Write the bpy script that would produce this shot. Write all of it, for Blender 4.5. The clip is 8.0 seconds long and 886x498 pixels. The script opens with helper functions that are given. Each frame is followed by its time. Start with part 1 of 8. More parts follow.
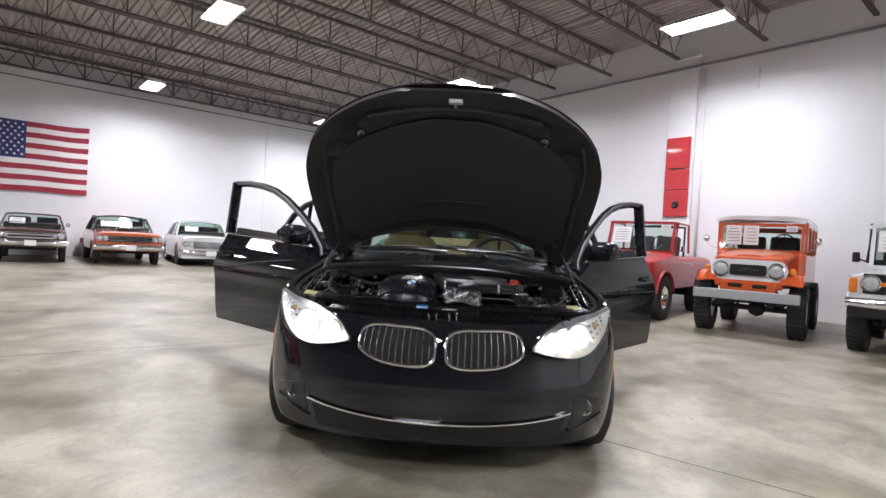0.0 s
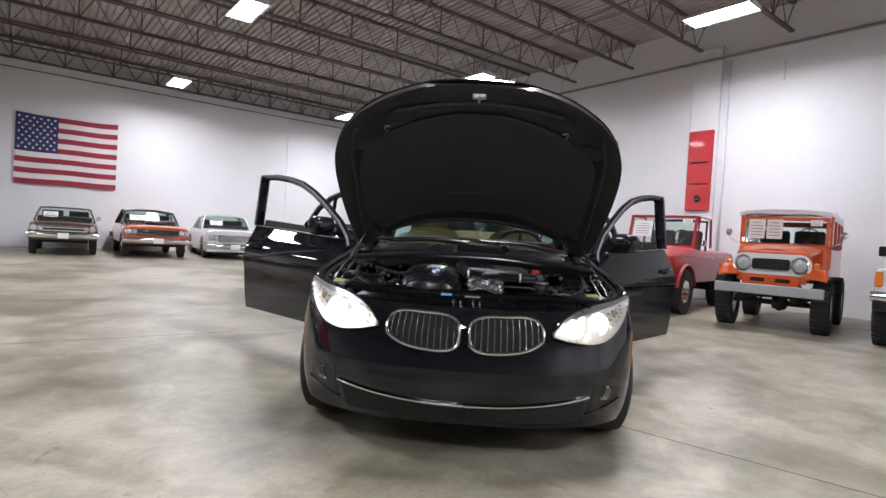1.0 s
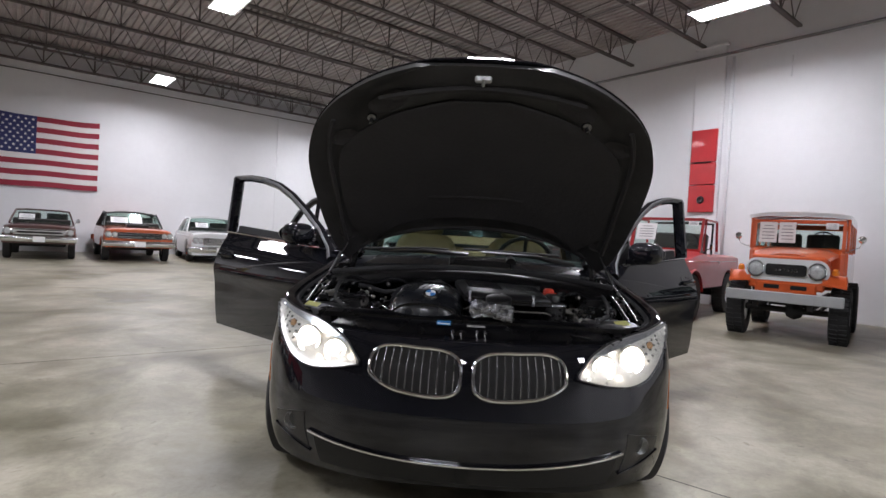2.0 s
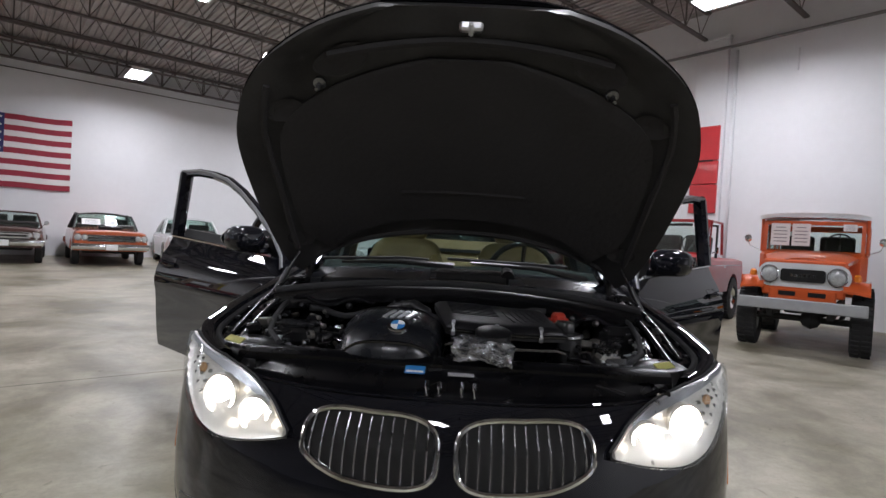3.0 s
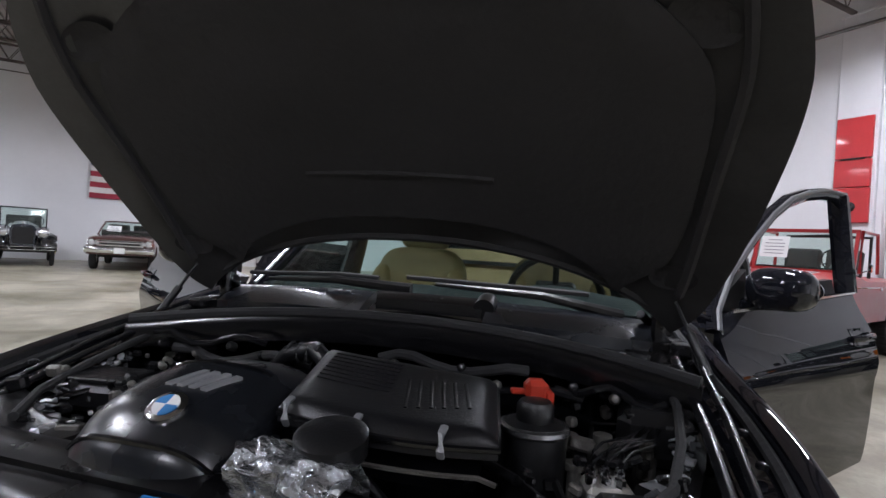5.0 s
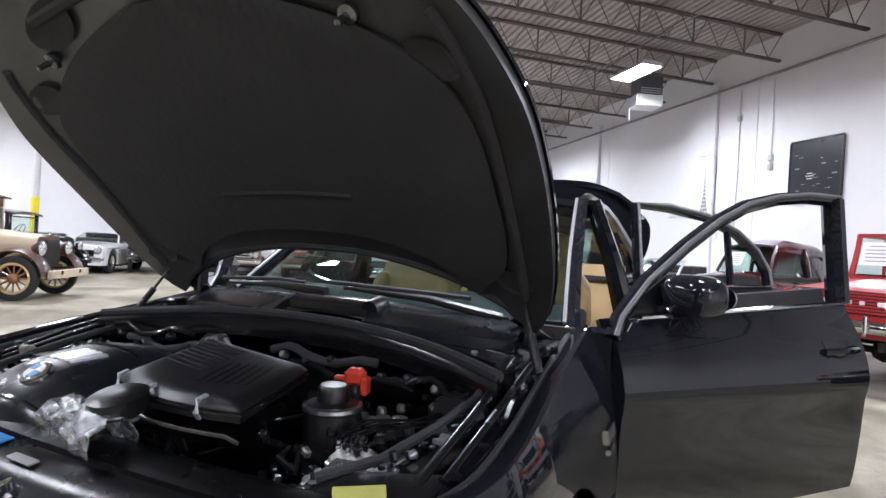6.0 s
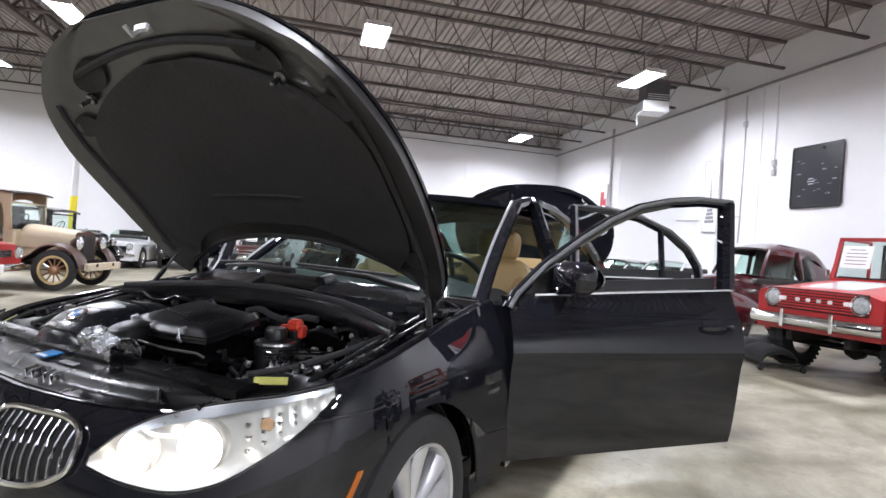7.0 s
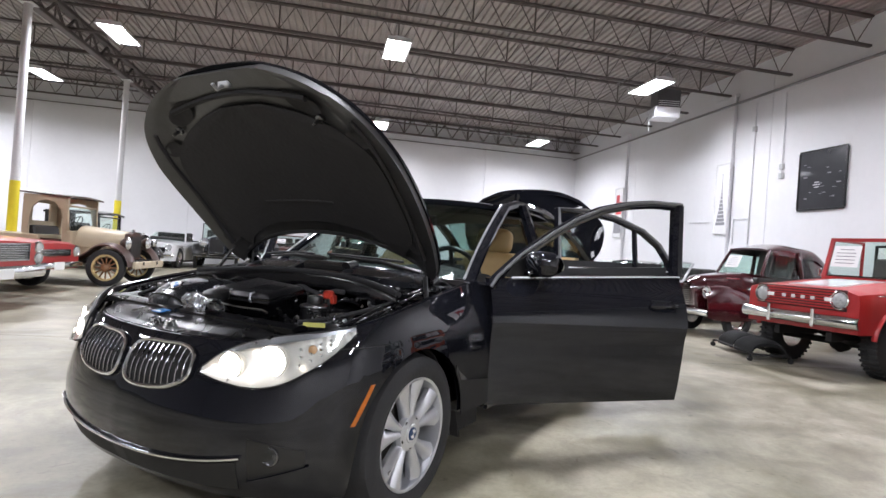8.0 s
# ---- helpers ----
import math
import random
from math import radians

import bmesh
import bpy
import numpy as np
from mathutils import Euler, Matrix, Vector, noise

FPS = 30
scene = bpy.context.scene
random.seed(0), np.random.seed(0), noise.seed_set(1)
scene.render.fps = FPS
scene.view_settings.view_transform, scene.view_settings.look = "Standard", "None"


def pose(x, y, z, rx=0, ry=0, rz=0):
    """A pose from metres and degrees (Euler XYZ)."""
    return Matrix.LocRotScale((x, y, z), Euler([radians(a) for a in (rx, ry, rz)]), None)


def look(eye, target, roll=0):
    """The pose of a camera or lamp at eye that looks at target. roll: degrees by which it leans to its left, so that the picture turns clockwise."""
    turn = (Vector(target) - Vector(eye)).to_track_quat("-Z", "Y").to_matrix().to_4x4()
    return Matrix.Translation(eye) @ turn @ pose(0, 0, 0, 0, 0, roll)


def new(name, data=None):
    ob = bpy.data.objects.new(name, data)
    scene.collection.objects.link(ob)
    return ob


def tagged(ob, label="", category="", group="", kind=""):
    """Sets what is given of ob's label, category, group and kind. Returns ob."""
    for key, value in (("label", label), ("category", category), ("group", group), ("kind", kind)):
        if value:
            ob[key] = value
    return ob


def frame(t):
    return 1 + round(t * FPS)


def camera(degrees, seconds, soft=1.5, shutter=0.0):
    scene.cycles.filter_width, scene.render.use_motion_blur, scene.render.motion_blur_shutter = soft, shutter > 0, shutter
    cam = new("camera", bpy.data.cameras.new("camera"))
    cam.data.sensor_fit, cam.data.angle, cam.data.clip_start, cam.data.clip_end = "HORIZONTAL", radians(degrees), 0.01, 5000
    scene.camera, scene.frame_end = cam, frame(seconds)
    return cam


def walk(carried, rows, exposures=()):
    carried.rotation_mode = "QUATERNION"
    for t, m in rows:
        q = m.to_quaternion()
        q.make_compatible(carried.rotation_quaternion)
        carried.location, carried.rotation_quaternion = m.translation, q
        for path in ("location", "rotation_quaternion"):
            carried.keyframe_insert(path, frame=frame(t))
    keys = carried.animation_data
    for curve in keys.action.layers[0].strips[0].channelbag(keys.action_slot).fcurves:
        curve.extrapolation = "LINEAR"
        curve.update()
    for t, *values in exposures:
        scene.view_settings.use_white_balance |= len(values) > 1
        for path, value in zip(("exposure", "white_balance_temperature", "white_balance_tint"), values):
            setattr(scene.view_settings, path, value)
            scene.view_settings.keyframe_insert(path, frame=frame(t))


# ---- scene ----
cam = camera(79.17, 8.0)
PATH = [
    (0, look((-1.630, -1.943, 1.041), (-0.344, -0.411, 1.019), 3.25)),
    (0.5, look((-1.730, -2.047, 1.015), (-0.476, -0.489, 0.983), 3.33)),
    (1, look((-1.710, -2.004, 1.016), (-0.478, -0.429, 0.971), 3.38)),
    (1.5, look((-1.597, -1.830, 1.042), (-0.359, -0.260, 0.998), 3.29)),
    (3, look((-0.994, -1.165, 1.098), (0.281, 0.376, 1.063), 3.21)),
    (3.5, look((-0.761, -0.964, 1.105), (0.517, 0.574, 1.076), 3.01)),
    (4, look((-0.487, -0.798, 1.125), (0.749, 0.775, 1.100), 3.02)),
    (4.2, look((-0.406, -0.759, 1.128), (0.762, 0.865, 1.105), 3.37)),
    (5.3, look((0.004, -0.899, 1.111), (0.864, 0.907, 1.101), 3.45)),
    (5.5, look((0.113, -1.004, 1.116), (0.909, 0.831, 1.106), 3.30)),
    (6, look((0.371, -1.205, 1.148), (0.939, 0.712, 1.147), 3.38)),
    (6.5, look((0.514, -1.480, 1.148), (1.042, 0.449, 1.147), 3.72)),
    (7, look((0.574, -1.775, 1.123), (1.054, 0.166, 1.124), 4.08)),
    (7.5, look((0.568, -2.110, 1.116), (0.989, -0.155, 1.122), 4.29)),
    (8, look((0.557, -2.428, 1.077), (0.952, -0.467, 1.084), 4.18)),
]
EXPOSURE = [(0.0, 0.36, 6500, 18), (1.5, -0.02, 6500, 18), (3.0, -0.28, 6450, 17), (4.2, -0.28, 6350, 17), (5.5, 0.42, 6200, 18), (6.5, 0.80, 6250, 17), (8.0, 0.46, 6400, 17)]
walk(cam, PATH, EXPOSURE)

# ---- world: a closed hall, only a trace of ambient light ----
world = bpy.data.worlds.new("world")
scene.world = world
world.use_nodes = True
world.node_tree.nodes["Background"].inputs[0].default_value = (0.8, 0.9, 1.0, 1)
world.node_tree.nodes["Background"].inputs[1].default_value = 0.02
LAMP_POWER = 168.0


# ---- materials ----
def mat(name, color, rough=0.5, metal=0.0, coat=0.0, var=0.0, scale=4.0, bump=0.0, bump_scale=60.0, spec=0.5, alt=None, emit=None, strength=0.0, coat_rough=0.05):
    """A principled surface with variation at two scales and fine relief, in object space."""
    m = bpy.data.materials.new(name)
    m.use_nodes = True
    nt = m.node_tree
    b = nt.nodes["Principled BSDF"]
    b.inputs["Roughness"].default_value = rough
    b.inputs["Metallic"].default_value = metal
    b.inputs["Coat Weight"].default_value = coat
    b.inputs["Coat Roughness"].default_value = coat_rough
    b.inputs["Specular IOR Level"].default_value = spec
    b.inputs["Base Color"].default_value = (*color, 1)
    if emit:
        b.inputs["Emission Color"].default_value = (*emit, 1)
        b.inputs["Emission Strength"].default_value = strength
    if var or bump:
        tc = nt.nodes.new("ShaderNodeTexCoord")
    if var:
        n1 = nt.nodes.new("ShaderNodeTexNoise")
        n1.inputs["Scale"].default_value = scale
        n1.inputs["Detail"].default_value = 6
        n2 = nt.nodes.new("ShaderNodeTexNoise")
        n2.inputs["Scale"].default_value = scale * 11
        n2.inputs["Detail"].default_value = 4
        nt.links.new(tc.outputs["Object"], n1.inputs["Vector"])
        nt.links.new(tc.outputs["Object"], n2.inputs["Vector"])
        mx = nt.nodes.new("ShaderNodeMath")
        mx.operation = "MULTIPLY_ADD"
        mx.inputs[1].default_value = 0.35
        nt.links.new(n2.outputs[0], mx.inputs[0])
        nt.links.new(n1.outputs[0], mx.inputs[2])
        ramp = nt.nodes.new("ShaderNodeValToRGB")
        ramp.color_ramp.elements[0].position = 0.42
        ramp.color_ramp.elements[1].position = 0.92
        dark = alt if alt else tuple(c * (1 - var) for c in color)
        ramp.color_ramp.elements[0].color = (*dark, 1)
        ramp.color_ramp.elements[1].color = (*color, 1)
        nt.links.new(mx.outputs[0], ramp.inputs[0])
        nt.links.new(ramp.outputs[0], b.inputs["Base Color"])
        rr = nt.nodes.new("ShaderNodeMapRange")
        rr.inputs["To Min"].default_value = max(0.02, rough - 0.08)
        rr.inputs["To Max"].default_value = min(1, rough + 0.1)
        nt.links.new(n1.outputs[0], rr.inputs["Value"])
        nt.links.new(rr.outputs[0], b.inputs["Roughness"])
    if bump:
        nb = nt.nodes.new("ShaderNodeTexNoise")
        nb.inputs["Scale"].default_value = bump_scale
        nb.inputs["Detail"].default_value = 5
        nt.links.new(tc.outputs["Object"], nb.inputs["Vector"])
        bp = nt.nodes.new("ShaderNodeBump")
        bp.inputs["Strength"].default_value = bump
        bp.inputs["Distance"].default_value = 0.01
        nt.links.new(nb.outputs[0], bp.inputs["Height"])
        nt.links.new(bp.outputs[0], b.inputs["Normal"])
    return m


def glass_mat(name, tint=(0.85, 0.93, 0.9), gloss=0.04):
    """A thin pane: clear through, with a Fresnel sheen."""
    m = bpy.data.materials.new(name)
    m.use_nodes = True
    nt = m.node_tree
    nt.nodes.clear()
    out = nt.nodes.new("ShaderNodeOutputMaterial")
    tr = nt.nodes.new("ShaderNodeBsdfTransparent")
    tr.inputs[0].default_value = (*tint, 1)
    gl = nt.nodes.new("ShaderNodeBsdfGlossy")
    gl.inputs["Roughness"].default_value = gloss
    lw = nt.nodes.new("ShaderNodeLayerWeight")
    lw.inputs[0].default_value = 0.5
    pw = nt.nodes.new("ShaderNodeMath")
    pw.operation = "POWER"
    pw.inputs[1].default_value = 4.0
    nt.links.new(lw.outputs["Facing"], pw.inputs[0])
    fr = nt.nodes.new("ShaderNodeMath")
    fr.operation = "MULTIPLY_ADD"
    fr.inputs[1].default_value = 0.6
    fr.inputs[2].default_value = 0.035
    nt.links.new(pw.outputs[0], fr.inputs[0])
    mix = nt.nodes.new("ShaderNodeMixShader")
    nt.links.new(fr.outputs[0], mix.inputs[0])
    nt.links.new(tr.outputs[0], mix.inputs[1])
    nt.links.new(gl.outputs[0], mix.inputs[2])
    nt.links.new(mix.outputs[0], out.inputs[0])
    return m


def paint(name, color, rough=0.35, metal=0.0, coat=1.0):
    return mat(name, color, rough, metal, coat, var=0.1, scale=3.0, coat_rough=0.04)


def concrete_mat():
    """Sealed warehouse slab: mottled grey-buff, dark stains, scuffs, soft sheen."""
    m = bpy.data.materials.new("sealed_concrete")
    m.use_nodes = True
    nt = m.node_tree
    b = nt.nodes["Principled BSDF"]
    tc = nt.nodes.new("ShaderNodeTexCoord")

    def noise_node(scale, detail, rough=0.55, dist=0.0):
        n = nt.nodes.new("ShaderNodeTexNoise")
        n.inputs["Scale"].default_value = scale
        n.inputs["Detail"].default_value = detail
        n.inputs["Roughness"].default_value = rough
        n.inputs["Distortion"].default_value = dist
        nt.links.new(tc.outputs["Object"], n.inputs["Vector"])
        return n

    big = noise_node(0.8, 8, 0.6, 0.5)
    mid = noise_node(3.0, 9, 0.7, 0.4)
    fine = noise_node(38, 6, 0.7)
    r1 = nt.nodes.new("ShaderNodeValToRGB")
    e = r1.color_ramp.elements
    e[0].position, e[0].color = 0.36, (0.185, 0.168, 0.112, 1)
    e[1].position, e[1].color = 0.58, (0.415, 0.384, 0.305, 1)
    nt.links.new(big.outputs[0], r1.inputs[0])
    r2 = nt.nodes.new("ShaderNodeValToRGB")
    e = r2.color_ramp.elements
    e[0].position, e[0].color = 0.38, (0.48, 0.47, 0.42, 1)
    e[1].position, e[1].color = 0.60, (1.0, 1.0, 1.0, 1)
    nt.links.new(mid.outputs[0], r2.inputs[0])
    m1 = nt.nodes.new("ShaderNodeMix")
    m1.data_type, m1.blend_type = "RGBA", "MULTIPLY"
    m1.inputs[0].default_value = 0.75
    nt.links.new(r1.outputs[0], m1.inputs[6])
    nt.links.new(r2.outputs[0], m1.inputs[7])
    r3 = nt.nodes.new("ShaderNodeValToRGB")
    e = r3.color_ramp.elements
    e[0].position, e[0].color = 0.30, (0.80, 0.80, 0.80, 1)
    e[1].position, e[1].color = 0.55, (1.0, 1.0, 1.0, 1)
    nt.links.new(fine.outputs[0], r3.inputs[0])
    m2 = nt.nodes.new("ShaderNodeMix")
    m2.data_type, m2.blend_type = "RGBA", "MULTIPLY"
    m2.inputs[0].default_value = 0.7
    nt.links.new(m1.outputs[2], m2.inputs[6])
    nt.links.new(r3.outputs[0], m2.inputs[7])
    # scattered dark drips and scuffs
    spot = noise_node(5.5, 5, 0.6, 2.2)
    r4 = nt.nodes.new("ShaderNodeValToRGB")
    e = r4.color_ramp.elements
    e[0].position, e[0].color = 0.635, (1.0, 1.0, 1.0, 1)
    e[1].position, e[1].color = 0.72, (0.52, 0.50, 0.46, 1)
    nt.links.new(spot.outputs[0], r4.inputs[0])
    m3 = nt.nodes.new("ShaderNodeMix")
    m3.data_type, m3.blend_type = "RGBA", "MULTIPLY"
    m3.inputs[0].default_value = 0.8
    nt.links.new(m2.outputs[2], m3.inputs[6])
    nt.links.new(r4.outputs[0], m3.inputs[7])
    nt.links.new(m3.outputs[2], b.inputs["Base Color"])
    rr = nt.nodes.new("ShaderNodeMapRange")
    rr.inputs["From Min"].default_value = 0.3
    rr.inputs["From Max"].default_value = 0.7
    rr.inputs["To Min"].default_value = 0.30
    rr.inputs["To Max"].default_value = 0.52
    nt.links.new(mid.outputs[0], rr.inputs["Value"])
    nt.links.new(rr.outputs[0], b.inputs["Roughness"])
    bp = nt.nodes.new("ShaderNodeBump")
    bp.inputs["Strength"].default_value = 0.12
    bp.inputs["Distance"].default_value = 0.004
    nt.links.new(fine.outputs[0], bp.inputs["Height"])
    nt.links.new(bp.outputs[0], b.inputs["Normal"])
    return m


CONCRETE = concrete_mat()
WALL = mat("white_wall_paint", (0.72, 0.72, 0.74), 0.6, var=0.08, scale=0.7, bump=0.15, bump_scale=30)
DECK = mat("aged_steel_deck", (0.44, 0.40, 0.385), 0.55, var=0.4, scale=1.5)
STEEL_DARK = mat("dark_primed_steel", (0.12, 0.10, 0.096), 0.6, var=0.35, scale=3)
COLUMN_WHITE = mat("column_paint", (0.62, 0.62, 0.63), 0.5, var=0.12, scale=3)
YELLOW = mat("safety_yellow", (0.80, 0.66, 0.03), 0.4, var=0.15, scale=5)
CONDUIT = mat("conduit_grey", (0.22, 0.21, 0.21), 0.5, var=0.2, scale=5)
GALV = mat("galvanised_sheet", (0.5, 0.51, 0.53), 0.4, 0.7, var=0.2, scale=4)
LAMP_GLOW = mat("lamp_tubes", (1, 1, 1), 0.5, emit=(0.94, 0.97, 1.0), strength=22.0)
LAMP_BODY = mat("lamp_housing", (0.75, 0.76, 0.78), 0.35, 0.2, var=0.1, scale=6)
FLAG_RED = mat("flag_red", (0.32, 0.028, 0.05), 0.8, var=0.2, scale=3, bump=0.3, bump_scale=120)
FLAG_WHITE = mat("flag_white", (0.72, 0.69, 0.68), 0.8, var=0.1, scale=3, bump=0.3, bump_scale=120)
FLAG_BLUE = mat("flag_blue", (0.03, 0.035, 0.13), 0.8, var=0.2, scale=3, bump=0.3, bump_scale=120)
PAPER = mat("paper", (0.82, 0.82, 0.82), 0.7, var=0.08, scale=8)
INK = mat("print_grey", (0.25, 0.25, 0.27), 0.7, var=0.2, scale=9)
RUBBER = mat("tyre_rubber", (0.022, 0.022, 0.024), 0.75, var=0.35, scale=9, bump=0.2, bump_scale=90)
BLACK_PLASTIC = mat("black_plastic", (0.009, 0.009, 0.010), 0.3, var=0.3, scale=9, bump=0.1, bump_scale=200)
CHASSIS = mat("chassis_black", (0.015, 0.014, 0.014), 0.8, var=0.4, scale=6)
CHROME = mat("chrome", (0.78, 0.79, 0.81), 0.1, 1.0, var=0.08, scale=6)
ALLOY = mat("silver_alloy", (0.60, 0.61, 0.64), 0.3, 0.75, var=0.08, scale=8)
GLASS = glass_mat("pane_glass")
GLASS_TINT = glass_mat("tinted_glass", (0.60, 0.72, 0.70))
LENS = glass_mat("lamp_lens", (0.92, 0.94, 0.95))
AMBER = mat("amber_lens", (0.75, 0.20, 0.015), 0.15, coat=0.6, var=0.15, scale=12)
LAMP_SILVER = mat("sealed_beam", (0.72, 0.74, 0.75), 0.16, 0.85, var=0.25, scale=25)
MIRROR = mat("mirror_glass", (0.85, 0.87, 0.88), 0.03, 1.0)


# ---- mesh tools ----
class Mesh:
    """Collects vertices and faces for one mesh."""

    def __init__(self):
        self.v, self.f, self.s = [], [], []

    def add(self, verts, faces, smooth=False):
        o = len(self.v)
        self.v.extend([tuple(p) for p in verts])
        self.f.extend([tuple(i + o for i in q) for q in faces])
        self.s.extend([smooth] * len(faces))
        return self

    def box(self, c, s, bevel=0.0, rot=None):
        """A box with chamfered edges: centre, full sizes, chamfer, rotation matrix."""
        h = [k / 2 for k in s]
        b = min(bevel, *(k * 0.49 for k in h)) if bevel else 0.0
        M = rot if rot is not None else Matrix.Identity(3)
        cc = Vector(c)
        if not b:
            pts = [Vector((x * h[0], y * h[1], z * h[2])) for x in (-1, 1) for y in (-1, 1) for z in (-1, 1)]
            return self.add([M @ p + cc for p in pts], [(0, 1, 3, 2), (4, 6, 7, 5), (0, 4, 5, 1), (2, 3, 7, 6), (0, 2, 6, 4), (1, 5, 7, 3)])
        pts, idx = [], {}
        for x in (-1, 1):
            for y in (-1, 1):
                for z in (-1, 1):
                    for a in range(3):
                        p = [x * (h[0] - b), y * (h[1] - b), z * (h[2] - b)]
                        p[a] = (x, y, z)[a] * h[a]
                        idx[x, y, z, a] = len(pts)
                        pts.append(M @ Vector(p) + cc)
        fs = []
        for a in range(3):
            p, q = [k for k in range(3) if k != a]
            for sg in (-1, 1):
                loop = []
                for u, w in ((-1, -1), (1, -1), (1, 1), (-1, 1)):
                    t = [0, 0, 0]
                    t[a], t[p], t[q] = sg, u, w
                    loop.append(idx[t[0], t[1], t[2], a])
                fs.append(loop if (sg > 0) == (a != 1) else loop[::-1])
        for a in range(3):
            p, q = [k for k in range(3) if k != a]
            for u in (-1, 1):
                for w in (-1, 1):
                    t0, t1 = [0, 0, 0], [0, 0, 0]
                    t0[a], t1[a] = -1, 1
                    t0[p] = t1[p] = u
                    t0[q] = t1[q] = w
                    fs.append([idx[(*t0, p)], idx[(*t1, p)], idx[(*t1, q)], idx[(*t0, q)]])
        for x in (-1, 1):
            for y in (-1, 1):
                for z in (-1, 1):
                    fs.append([idx[x, y, z, 0], idx[x, y, z, 1], idx[x, y, z, 2]])
        return self.add(pts, fs)

    def cyl(self, p0, p1, r0, r1=None, n=16, caps=True, smooth=True):
        p0, p1 = Vector(p0), Vector(p1)
        r1 = r0 if r1 is None else r1
        ax = (p1 - p0).normalized()
        u = ax.orthogonal().normalized()
        w = ax.cross(u)
        ring = [u * math.cos(2 * math.pi * i / n) + w * math.sin(2 * math.pi * i / n) for i in range(n)]
        vs = [p0 + d * r0 for d in ring] + [p1 + d * r1 for d in ring]
        self.add(vs, [(i, (i + 1) % n, n + (i + 1) % n, n + i) for i in range(n)], smooth)
        if caps:
            self.add(vs, [tuple(range(n))[::-1], tuple(range(n, 2 * n))])
        return self

    def lathe(self, prof, centre, axis, n=28, close=False):
        """Turns a profile of (distance along axis, radius) round an axis."""
        ax = Vector(axis).normalized()
        u = ax.orthogonal().normalized()
        w = ax.cross(u)
        c = Vector(centre)
        vs = []
        for d, r in prof:
            for i in range(n):
                a = 2 * math.pi * i / n
                vs.append(c + ax * d + (u * math.cos(a) + w * math.sin(a)) * r)
        k = len(prof)
        fs = [(j * n + i, j * n + (i + 1) % n, (j + 1) % k * n + (i + 1) % n, (j + 1) % k * n + i) for j in range(k if close else k - 1) for i in range(n)]
        return self.add(vs, fs, True)

    def sweep(self, path, r, n=8, flat=1.0, closed=False, up=None):
        """A bar of round or flattened section along a path; r may be a list."""
        P = [Vector(p) for p in path]
        vs = []
        k = len(P)
        for i, p in enumerate(P):
            if closed:
                d = P[(i + 1) % k] - P[i - 1]
            else:
                d = P[min(i + 1, k - 1)] - P[max(i - 1, 0)]
            d.normalize()
            ref = Vector(up) if up else (Vector((0, 0, 1)) if abs(d.z) < 0.9 else Vector((0, 1, 0)))
            u = d.cross(ref).normalized()
            w = u.cross(d)
            rr = r[i] if isinstance(r, (list, tuple)) else r
            for j in range(n):
                a = 2 * math.pi * (j + 0.5) / n
                vs.append(p + u * math.cos(a) * rr + w * math.sin(a) * rr * flat)
        m = k if closed else k - 1
        fs = [(i * n + j, i * n + (j + 1) % n, (i + 1) % k * n + (j + 1) % n, (i + 1) % k * n + j) for i in range(m) for j in range(n)]
        self.add(vs, fs, n > 4)
        if not closed:
            self.add(vs[:n], [tuple(range(n))[::-1]])
            self.add(vs[-n:], [tuple(range(n))])
        return self

    def grid(self, fn, nu, nv, smooth=True, flip=False):
        """A sheet fn(u, v) over 0..1."""
        vs = [fn(i / nu, j / nv) for i in range(nu + 1) for j in range(nv + 1)]
        k = nv + 1
        fs = [(i * k + j, (i + 1) * k + j, (i + 1) * k + j + 1, i * k + j + 1) for i in range(nu) for j in range(nv)]
        return self.add(vs, [q[::-1] for q in fs] if flip else fs, smooth)

    def slab(self, fn, nu, nv, thick, smooth=True):
        """A sheet fn(u, v) given thickness along the vector thick, or thick(u, v)."""
        t = thick if callable(thick) else (lambda u, v: thick)
        top = [Vector(fn(i / nu, j / nv)) for i in range(nu + 1) for j in range(nv + 1)]
        bot = [p + Vector(t(i / nu, j / nv)) for p, (i, j) in zip(top, [(i, j) for i in range(nu + 1) for j in range(nv + 1)])]
        k, n = nv + 1, len(top)
        fs = []
        for i in range(nu):
            for j in range(nv):
                q = (i * k + j, (i + 1) * k + j, (i + 1) * k + j + 1, i * k + j + 1)
                fs.append(q)
                fs.append(tuple(x + n for x in q[::-1]))
        rim = []
        for i in range(nu):
            rim += [(i * k, (i + 1) * k), ((i + 1) * k + nv, i * k + nv)]
        for j in range(nv):
            rim += [(j + 1, j), (nu * k + j, nu * k + j + 1)]
        for a, b in rim:
            fs.append((b, a, a + n, b + n))
        return self.add(top + bot, fs, smooth)

    def prism(self, poly, depth, origin=(0, 0, 0), ex=(1, 0, 0), ey=(0, 0, 1), bevel=0.0):
        """A polygon in the plane ex, ey pushed along ex x ey by depth."""
        ex, ey, o = Vector(ex), Vector(ey), Vector(origin)
        d = ex.cross(ey).normalized() * depth
        n = len(poly)
        a = [o + ex * x + ey * y for x, y in poly]
        b = [p + d for p in a]
        return self.add(a + b, [tuple(range(n))[::-1], tuple(range(n, 2 * n))] + [(i, (i + 1) % n, n + (i + 1) % n, n + i) for i in range(n)])

